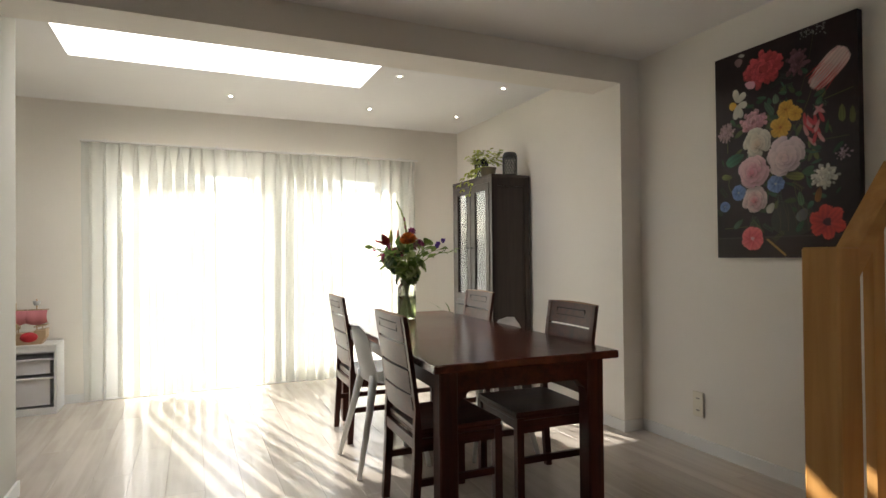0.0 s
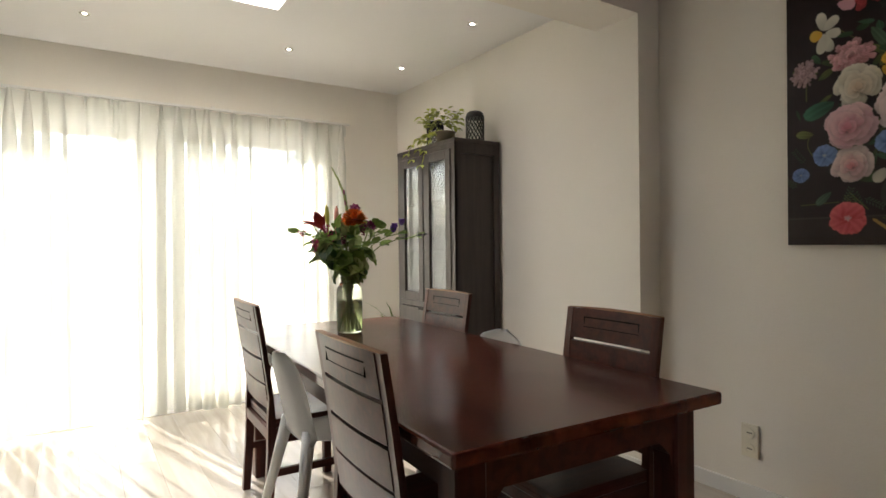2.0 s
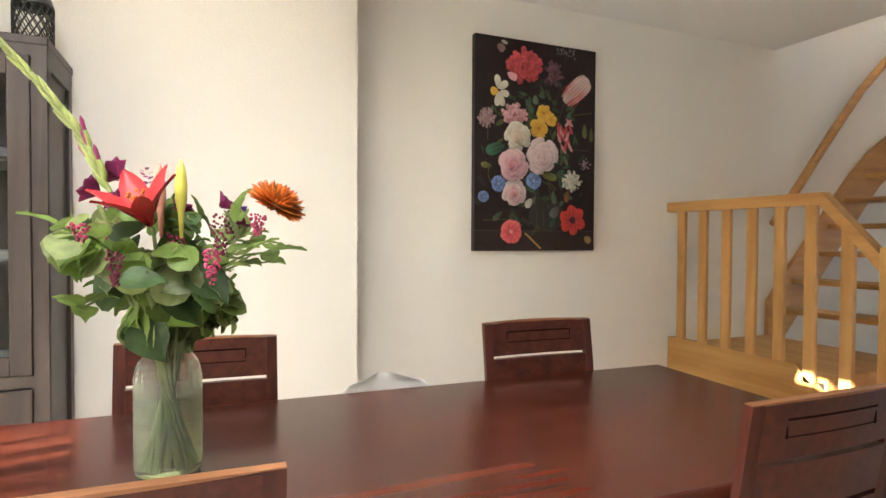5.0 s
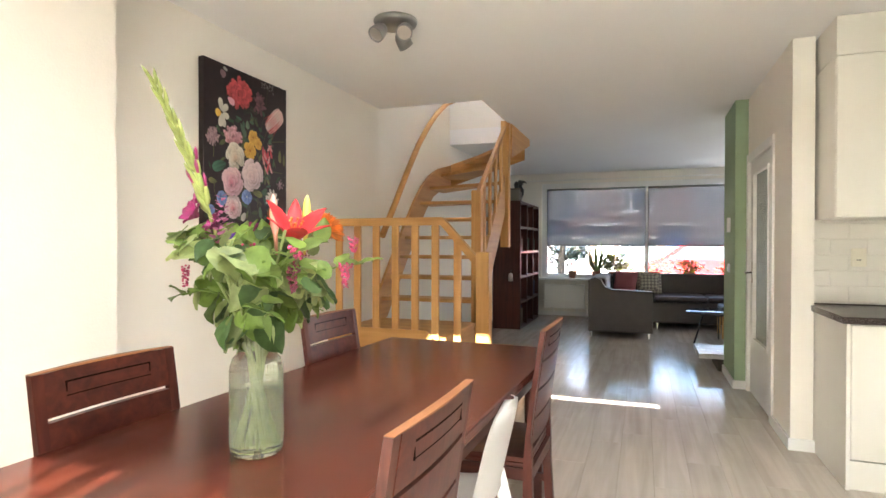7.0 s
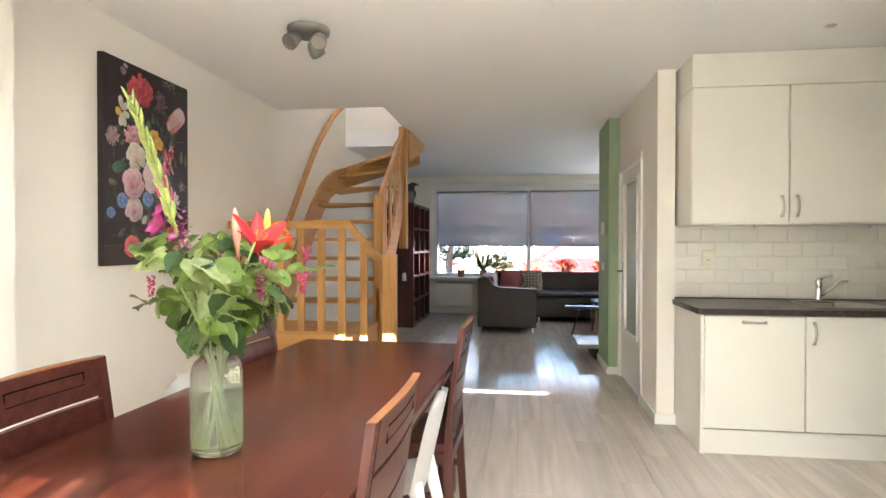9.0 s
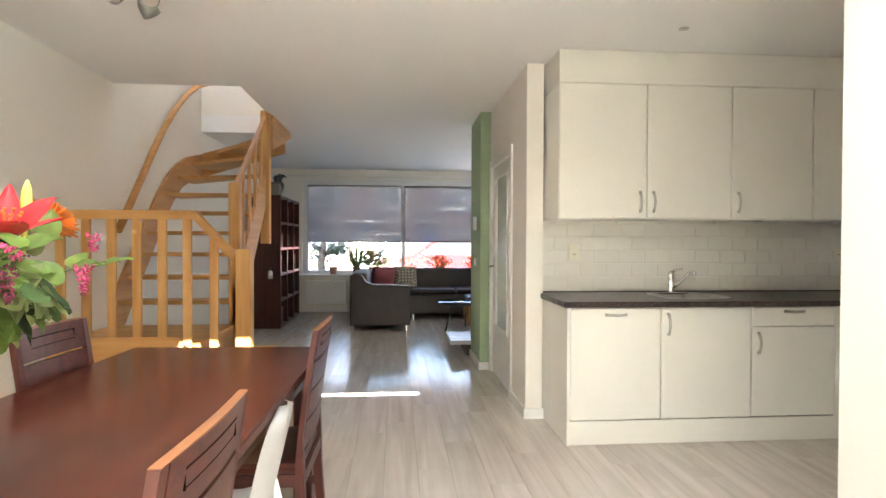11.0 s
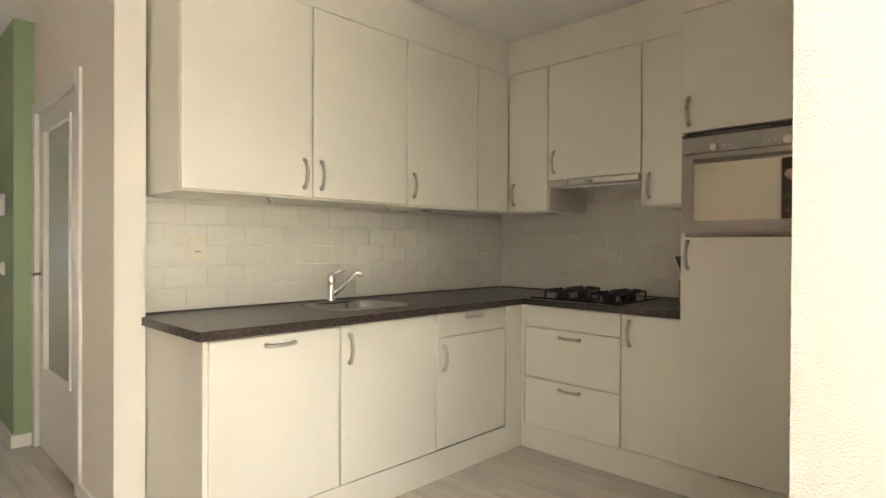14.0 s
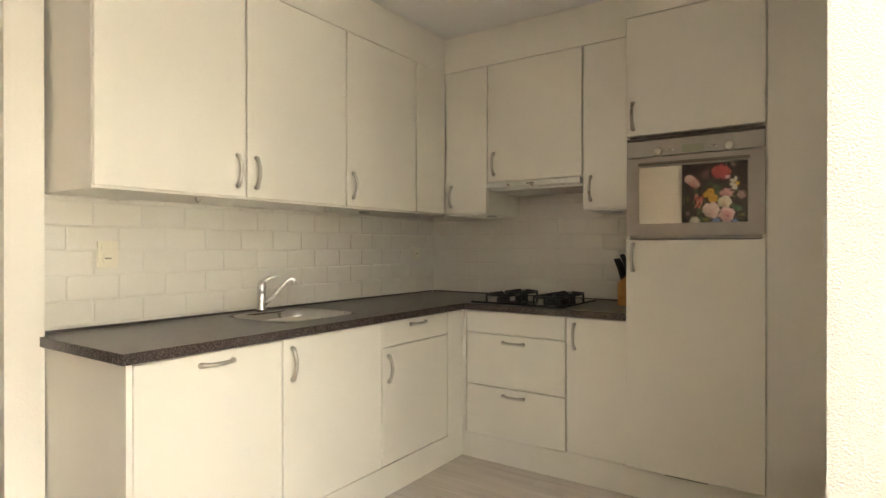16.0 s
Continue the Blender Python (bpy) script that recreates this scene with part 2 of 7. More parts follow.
# ---- mesh helpers ----
class Build:
    def __init__(self):
        self.bm = bmesh.new()

    def box(self, x0, x1, y0, y1, z0, z1, bevel=0.0, m=None, seg=1):
        v = [self.bm.verts.new(p) for p in ((x0, y0, z0), (x1, y0, z0), (x1, y1, z0), (x0, y1, z0), (x0, y0, z1), (x1, y0, z1), (x1, y1, z1), (x0, y1, z1))]
        f = [self.bm.faces.new([v[i] for i in q]) for q in ((3, 2, 1, 0), (4, 5, 6, 7), (0, 1, 5, 4), (1, 2, 6, 5), (2, 3, 7, 6), (3, 0, 4, 7))]
        if m is not None:
            for w in v:
                w.co = m @ w.co
        if bevel:
            e = list({x for q in f for x in q.edges})
            bmesh.ops.bevel(self.bm, geom=e, offset=bevel, segments=seg, affect='EDGES', profile=0.5)
        return self

    def prism(self, pts, a0, a1, axis="z"):
        """A polygon (two coordinates in order) drawn out along an axis from a0 to a1."""
        put = {"z": lambda p, a: (p[0], p[1], a), "y": lambda p, a: (p[0], a, p[1]), "x": lambda p, a: (a, p[0], p[1])}[axis]
        lo = [self.bm.verts.new(put(p, a0)) for p in pts]
        hi = [self.bm.verts.new(put(p, a1)) for p in pts]
        n = len(pts)
        fs = [self.bm.faces.new(lo), self.bm.faces.new(hi)] + [self.bm.faces.new((lo[i], lo[(i + 1) % n], hi[(i + 1) % n], hi[i])) for i in range(n)]
        bmesh.ops.recalc_face_normals(self.bm, faces=fs)
        return self

    def tube(self, pts, r, n=10, cap=True):
        """A round bar through the points; r is one radius or one for each point."""
        pts = [Vector(p) for p in pts]
        rs = r if isinstance(r, (list, tuple)) else [r] * len(pts)
        rings, side = [], None
        for i, p in enumerate(pts):
            d = (pts[min(i + 1, len(pts) - 1)] - pts[max(i - 1, 0)]).normalized()
            if side is None:
                side = d.cross(Vector((0.31, 0.2, 0.93))).normalized()
            side = (side - d * side.dot(d)).normalized()
            up = d.cross(side)
            rings.append([self.bm.verts.new(p + rs[i] * (math.cos(k * math.tau / n) * side + math.sin(k * math.tau / n) * up)) for k in range(n)])
        for a, b in zip(rings, rings[1:]):
            for k in range(n):
                self.bm.faces.new((a[k], a[(k + 1) % n], b[(k + 1) % n], b[k])).smooth = True
        if cap:
            self.bm.faces.new(rings[0][::-1])
            self.bm.faces.new(rings[-1])
        return self

    def lathe(self, profile, at=(0, 0, 0), n=24, m=None):
        """Profile of (radius, height) turned round the upright axis."""
        rings = []
        for r, z in profile:
            ring = [Vector((at[0] + r * math.cos(k * math.tau / n), at[1] + r * math.sin(k * math.tau / n), at[2] + z)) for k in range(n)]
            rings.append([self.bm.verts.new(m @ p if m else p) for p in ring])
        for a, b in zip(rings, rings[1:]):
            for k in range(n):
                self.bm.faces.new((a[k], a[(k + 1) % n], b[(k + 1) % n], b[k])).smooth = True
        for ring, r in ((rings[0][::-1], profile[0][0]), (rings[-1], profile[-1][0])):
            if r > 1e-4:
                self.bm.faces.new(ring)
        return self

    def ball(self, c, r, squash=(1, 1, 1), u=10, v=7, wob=0.0):
        rr = random.Random(int(1000 * (c[0] + 3 * c[1] + 7 * c[2])))
        got = bmesh.ops.create_uvsphere(self.bm, u_segments=u, v_segments=v, radius=r)
        for w in got["verts"]:
            k = 1 + wob * (rr.random() - 0.5)
            w.co = Vector((c[0] + w.co.x * squash[0] * k, c[1] + w.co.y * squash[1] * k, c[2] + w.co.z * squash[2] * k))
            for f in w.link_faces:
                f.smooth = True
        return self

    def sheet(self, fn, nu, nv):
        """A grid of points fn(u, v), u and v from 0 to 1."""
        g = [[self.bm.verts.new(fn(i / nu, j / nv)) for j in range(nv + 1)] for i in range(nu + 1)]
        for i in range(nu):
            for j in range(nv):
                self.bm.faces.new((g[i][j], g[i + 1][j], g[i + 1][j + 1], g[i][j + 1])).smooth = True
        return self

    def leaf(self, base, tip, width, bend=0.15, up=(0, 0, 1)):
        """A pointed leaf folded along its middle."""
        base, tip = Vector(base), Vector(tip)
        d = tip - base
        s = d.cross(Vector(up))
        if s.length < 1e-5:
            s = d.cross(Vector((1, 0.3, 0)))
        s.normalize()
        nrm = s.cross(d).normalized()
        L = d.length
        mid = [self.bm.verts.new(base + d * k + nrm * (bend * L * 4 * k * (1 - k))) for k in (0, 0.35, 0.7, 1)]
        le = [self.bm.verts.new(base + d * k + s * width * w + nrm * (bend * L * 4 * k * (1 - k) + 0.12 * width)) for k, w in ((0.2, 0.36), (0.42, 0.5), (0.72, 0.33))]
        ri = [self.bm.verts.new(base + d * k - s * width * w + nrm * (bend * L * 4 * k * (1 - k) + 0.12 * width)) for k, w in ((0.2, 0.36), (0.42, 0.5), (0.72, 0.33))]
        for a in (le, ri):
            q = [(mid[0], a[0], mid[1]), (a[0], a[1], mid[1]), (a[1], a[2], mid[2], mid[1]), (a[2], mid[3], mid[2])]
            for f in q:
                self.bm.faces.new(f if a is ri else f[::-1]).smooth = True
        return self

    def broad(self, base, tip, width, bend=0.1, up=(0, 0, 1)):
        """A broad rounded leaf with a pointed tip and a wavy rim."""
        base, tip = Vector(base), Vector(tip)
        d = tip - base
        s = d.cross(Vector(up))
        s = s.normalized() if s.length > 1e-5 else Vector((1, 0, 0))
        nrm = s.cross(d).normalized()
        L = d.length
        rows = []
        for k, w in ((0, 0.10), (0.08, 0.36), (0.25, 0.50), (0.45, 0.50), (0.65, 0.38), (0.84, 0.17), (1.0, 0.0)):
            h = bend * L * 4 * k * (1 - k) - 0.12 * L * k * k
            rows.append([self.bm.verts.new(base + d * k + s * width * w * q + nrm * (h + 0.11 * width * abs(q) * (1 + 0.35 * math.sin(13 * k + 3 * q)))) for q in (-1, -0.5, 0, 0.5, 1)])
        for r, q in zip(rows, rows[1:]):
            for i in range(4):
                self.bm.faces.new((r[i], r[i + 1], q[i + 1], q[i])).smooth = True
        return self

    def mesh(self, name):
        me = bpy.data.meshes.new(name)
        self.bm.to_mesh(me)
        self.bm.free()
        return me


def part(name, b, material, parent, label=""):
    """Links a build as one mesh object under a thing or a part."""
    me = b if isinstance(b, bpy.types.Mesh) else b.mesh(name)
    if not me.materials:
        me.materials.append(M[material] if isinstance(material, str) else material)
    ob = new(name, me)
    if parent is not None:
        ob.parent = parent
    if label:
        tagged(ob, label)
    return ob


def thing(name, label, category, group="", m=None):
    ob = new(name)
    ob.empty_display_size = 0.1
    if m is not None:
        ob.matrix_basis = m
    return tagged(ob, label, category, group)


def structure(name, b, material, label, category):
    return tagged(part(name, b, material, None), label, category, kind="structure")


def arch(name, label, category):
    return tagged(thing(name, label, category), kind="structure")


def bx(*a, **k):
    return Build().box(*a, **k)


# ---- large structure ----
H = 2.605
WEST, STREET, GARDEN = -6.03, -8.6, 2.66
SKY = (-3.66, -1.65, 0.80, 1.37)

floor = structure("floor", bx(WEST - 0.2, 0.2, STREET - 0.25, GARDEN + 0.2, -0.12, -0.008), "gap", "light oak laminate floor of long planks", "floor")
structure("wall_east", bx(0.0, 0.2, STREET - 0.25, 0.0, 0, H + 2.4), "wall", "cream painted wall of the dining area and stairs", "wall")
structure("wall_east_extension", bx(-0.168, 0.2, 0.002, GARDEN, 0, H), "wall", "cream painted side wall of the extension", "wall")
structure("wall_west", bx(WEST - 0.2, WEST, STREET - 0.25, GARDEN, 0, H), "wall", "cream painted outer wall", "wall")
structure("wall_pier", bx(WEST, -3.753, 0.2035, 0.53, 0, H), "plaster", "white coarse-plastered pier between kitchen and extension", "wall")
structure("beam", bx(-3.752, -0.168, 0.0, 0.29, 2.425, H), "wall", "cream painted beam between the house and the extension", "beam")
structure("wall_hall", bx(-3.42, -3.295, -2.70, -2.2, 0, H), "wall", "cream painted end of the hall wall", "wall")
structure("wall_hall_top", bx(-3.42, -3.295, -3.785, -2.70, 2.10, H), "wall", "cream painted wall above the hall door", "wall")
structure("wall_kitchen", bx(WEST, -3.42, -2.42, -2.29, 0, H), "wall", "cream painted kitchen back wall", "wall")
structure("chimney_breast", bx(-3.9, -3.19, -4.50, -3.785, 0, H), "green", "sage green painted chimney breast", "wall")
structure("wall_hall_far", bx(WEST, -3.9, -4.50, -4.38, 0, H), "wall", "plain wall behind the hall", "wall")

# ceiling of the house, with the stairwell left open, and of the extension, with the skylight left open
c = Build()
c.box(WEST, -1.03, STREET, 0.0, H, H + 0.2)
c.box(-1.03, 0.0, -3.04, 0.0, H, H + 0.2)
c.box(-1.03, 0.0, STREET, -5.15, H, H + 0.2)
structure("ceiling", c, "ceil", "white painted ceiling with a stair opening", "ceiling")
c = Build()
c.box(WEST, SKY[0], 0.0, GARDEN + 0.2, H, H + 0.28)
c.box(SKY[1], 0.2, 0.0, GARDEN + 0.2, H, H + 0.28)
c.box(SKY[0], SKY[1], 0.0, SKY[2], H, H + 0.28)
c.box(SKY[0], SKY[1], SKY[3], GARDEN + 0.2, H, H + 0.28)
structure("ceiling_extension", c, "ceil", "white painted ceiling with a long skylight opening", "ceiling")
# stairwell above
c = Build()
c.box(-1.13, -1.03, -5.25, -3.04, H + 0.2, 5.0)
c.box(-1.03, 0.0, -5.25, -5.15, H + 0.2, 5.0)
c.box(-1.03, 0.0, -3.04, -2.94, H + 0.2, 5.0)
structure("wall_stairwell", c, "wall", "white painted walls of the stairwell", "wall")
# unseen upper ceiling; its opening is made up to let daylight in
c = Build()
c.box(-1.13, 0.2, -5.25, -4.9, 5.0, 5.1)
c.box(-1.13, 0.2, -3.3, -2.94, 5.0, 5.1)
c.box(-1.13, -0.75, -4.9, -3.3, 5.0, 5.1)
c.box(-0.25, 0.2, -4.9, -3.3, 5.0, 5.1)
c.box(-0.75, -0.25, -4.9, -4.4, 5.0, 5.1)
structure("ceiling_upper", c, "ceil", "white unseen ceiling over the stairwell with an added daylight opening", "ceiling")

# skylight
skyl = arch("window_skylight", "long flat skylight in the extension roof", "window")
s = Build()
x0, x1, y0, y1 = SKY
s.box(x0 - 0.08, x1 + 0.08, y0 - 0.08, y0, H + 0.28, H + 0.34)
s.box(x0 - 0.08, x1 + 0.08, y1, y1 + 0.08, H + 0.28, H + 0.34)
s.box(x0 - 0.08, x0, y0, y1, H + 0.28, H + 0.34)
s.box(x1, x1 + 0.08, y0, y1, H + 0.28, H + 0.34)
part("window_frame", s, "pvc", skyl)
part("pane", bx(x0, x1, y0, y1, H + 0.30, H + 0.306), "glass", skyl).visible_shadow = False

# garden wall with its wide sliding door
GX0, GX1, GZ = -3.62, -0.80, 2.17
structure("wall_garden_side", bx(WEST, GX0, GARDEN, GARDEN + 0.2, 0, H), "wall", "cream painted garden wall", "wall")
structure("wall_garden_end", bx(GX1, 0.2, GARDEN, GARDEN + 0.2, 0, H), "wall", "cream painted garden wall", "wall")
structure("wall_garden_top", bx(GX0, GX1, GARDEN, GARDEN + 0.2, GZ, H), "wall", "cream painted wall above the sliding door", "wall")
door = arch("door_garden", "wide white sliding garden door behind sheer curtains", "door")
fr = Build()
fr.box(GX0, GX1, GARDEN + 0.03, GARDEN + 0.17, 0, 0.07, 0.004)
fr.box(GX0, GX1, GARDEN + 0.03, GARDEN + 0.17, GZ - 0.07, GZ, 0.004)
fr.box(GX0, GX0 + 0.07, GARDEN + 0.03, GARDEN + 0.17, 0.07, GZ - 0.07, 0.004)
fr.box(GX1 - 0.07, GX1, GARDEN + 0.03, GARDEN + 0.17, 0.07, GZ - 0.07, 0.004)
part("door_frame", fr, "pvc", door)
for nm, a, bq, yy, p0, p1, zb in (("fixed_leaf", GX0 + 0.07, -2.20, GARDEN + 0.11, -3.52, -2.29, 0.14), ("sliding_leaf", -2.29, GX1 - 0.07, GARDEN + 0.04, -2.064, -0.971, 0.22)):
    lf = Build()
    lf.box(a, bq, yy, yy + 0.055, 0.07, zb, 0.004)
    lf.box(a, bq, yy, yy + 0.055, GZ - 0.15, GZ - 0.07, 0.004)
    lf.box(a, p0, yy, yy + 0.055, zb, GZ - 0.15, 0.004)
    lf.box(p1, bq, yy, yy + 0.055, zb, GZ - 0.15, 0.004)
    leaf = part(nm, lf, "pvc", door)
    part("pane", bx(p0, p1, yy + 0.024, yy + 0.030, zb, GZ - 0.15), "glass", leaf).visible_shadow = False
part("handle", Build().tube([(-2.24, GARDEN + 0.015, 0.95), (-2.24, GARDEN - 0.005, 0.97), (-2.24, GARDEN - 0.005, 1.17), (-2.24, GARDEN + 0.015, 1.19)], 0.009), "chrome", door)
structure("threshold", bx(GX0, GX1, GARDEN - 0.02, GARDEN + 0.03, 0.0, 0.05, bevel=0.006), "pvc", "white door threshold", "trim")

# street wall with its wide window
SX0, SX1, SZ0, SZ1 = -5.45, -0.63, 0.70, 2.42
structure("wall_street_low", bx(WEST, 0.0, STREET - 0.22, STREET, 0, SZ0), "wall", "cream wall under the street window", "wall")
structure("wall_street_top", bx(WEST, 0.0, STREET - 0.22, STREET, SZ1, H), "wall", "cream wall above the street window", "wall")
structure("wall_street_end", bx(SX1, 0.0, STREET - 0.22, STREET, SZ0, SZ1), "wall", "cream wall beside the street window", "wall")
structure("wall_street_far", bx(WEST, SX0, STREET - 0.22, STREET, SZ0, SZ1), "wall", "cream wall beside the street window", "wall")
win = arch("window_street", "wide white-framed street window in three parts", "window")
yy = STREET - 0.13
fr = Build()
fr.box(SX0, SX1, yy, yy + 0.09, SZ0, SZ0 + 0.06, 0.004)
fr.box(SX0, SX1, yy, yy + 0.09, SZ1 - 0.11, SZ1, 0.004)
for xx in (SX0, -4.18, -2.50, SX1 - 0.10):
    fr.box(xx, xx + (0.10 if xx == SX1 - 0.10 else 0.07), yy, yy + 0.09, SZ0 + 0.06, SZ1 - 0.11, 0.004)
part("window_frame", fr, "pvc", win)
for a, bq in ((SX0 + 0.07, -4.18), (-4.11, -2.50), (-2.43, SX1 - 0.10)):
    part("pane", bx(a, bq, yy + 0.04, yy + 0.046, SZ0 + 0.06, SZ1 - 0.11), "glass", win).visible_shadow = False
part("window_sill", bx(WEST, -0.45, STREET - 0.04, STREET + 0.19, SZ0 - 0.045, SZ0 - 0.005, bevel=0.008), "white", win)

# hall door
hd = arch("door_hall", "white hall door with a tall obscured glass panel", "door")
fr = Build()
fr.box(-3.43, -3.28, -2.775, -2.70, 0, 2.10, 0.003)
fr.box(-3.43, -3.28, -3.785, -3.71, 0, 2.10, 0.003)
fr.box(-3.43, -3.28, -3.71, -2.775, 2.03, 2.10, 0.003)
part("door_frame", fr, "white", hd)
lf = Build()
lf.box(-3.345, -3.305, -2.96, -2.78, 0.01, 2.025)
lf.box(-3.345, -3.305, -3.705, -3.54, 0.01, 2.025)
lf.box(-3.345, -3.305, -3.54, -2.96, 0.01, 0.50)
lf.box(-3.345, -3.305, -3.54, -2.96, 1.90, 2.025)
leaf = part("door_leaf", lf, "white", hd)
part("pane", bx(-3.328, -3.322, -3.54, -2.96, 0.50, 1.90), mat("obscured_glass", (0.42, 0.46, 0.42), 0.12, var=0.15, scale=60, bump=0.006, bscale=120), leaf, "obscured greenish glass")
bd = Build()
for a in ((-3.56, -3.54, 0.48, 1.92), (-2.96, -2.94, 0.48, 1.92)):
    bd.box(-3.307, -3.295, *a, 0.002)
bd.box(-3.307, -3.295, -3.54, -2.96, 0.48, 0.50, 0.002)
bd.box(-3.307, -3.295, -3.54, -2.96, 1.90, 1.92, 0.002)
part("glazing_bead", bd, "white", leaf)
part("handle", Build().tube([(-3.30, -3.63, 1.06), (-3.25, -3.63, 1.06), (-3.245, -3.60, 1.06), (-3.245, -3.52, 1.06)], 0.009).box(-3.305, -3.298, -3.65, -3.61, 0.97, 1.15, 0.002), "chrome", leaf, "chrome lever handle")

# baseboards
bb = Build()
bb.box(-0.014, 0.0, -2.0, -0.002, 0, 0.075)
bb.box(-0.182, 0.0, -0.014, 0.0, 0, 0.075)
bb.box(-0.182, -0.168, 0.0, GARDEN, 0, 0.075)
bb.box(GX1, -0.182, GARDEN - 0.014, GARDEN, 0, 0.075)
bb.box(WEST, GX0, GARDEN - 0.014, GARDEN, 0, 0.075)
bb.box(-3.753, -3.739, 0.1885, 0.545, 0, 0.075)
bb.box(-3.741 - 0.6, -3.741, 0.53, 0.544, 0, 0.075)
bb.box(-3.43, -3.281, -2.2, -2.186, 0, 0.075)
bb.box(-3.295, -3.281, -2.70, -2.2, 0, 0.075)
bb.box(-3.28, -3.176, -3.785, -3.771, 0, 0.075)
bb.box(-3.19, -3.176, -4.50, -3.785, 0, 0.075)
bb.box(WEST, 0, STREET, STREET + 0.014, 0, 0.075)
structure("baseboard", bb, "white", "white painted baseboard", "baseboard")


# ---- dining table and chairs ----
def dining_table():
    t = thing("dining_table", "dark mahogany wooden dining table with square legs", "table", m=pose(-1.495, 0.127, 0, 0, 0, -2.1))
    part("tabletop", bx(-0.466, 0.466, -1.098, 1.098, 0.742, 0.78, bevel=0.008, seg=2), "table", t, "polished reddish mahogany tabletop")
    a = Build()
    a.box(-0.40, 0.40, -1.03, -1.005, 0.645, 0.742)
    a.box(-0.40, 0.40, 1.005, 1.03, 0.645, 0.742)
    a.box(-0.405, -0.38, -1.0, 1.0, 0.645, 0.742)
    a.box(0.38, 0.405, -1.0, 1.0, 0.645, 0.742)
    part("apron", a, "dark", t)
    for sx in (-1, 1):
        for sy in (-1, 1):
            cx, cy = sx * 0.378, sy * 0.995
            lg = Build()
            lg.prism([(cx - 0.043, cy - 0.043), (cx + 0.043, cy - 0.043), (cx + 0.043, cy + 0.043), (cx - 0.043, cy + 0.043)], 0, 0.742)
            bmesh.ops.bevel(lg.bm, geom=list(lg.bm.edges), offset=0.006, segments=1, affect='EDGES')
            br = 0.075
            lg.prism([(cx - sx * 0.043, 0.742), (cx - sx * (0.043 + br), 0.742), (cx - sx * (0.043 + br), 0.66), (cx - sx * 0.055, 0.60), (cx - sx * 0.043, 0.55)], cy - 0.030, cy + 0.030, "y")
            part("leg", lg, "darkz", t)
    return t


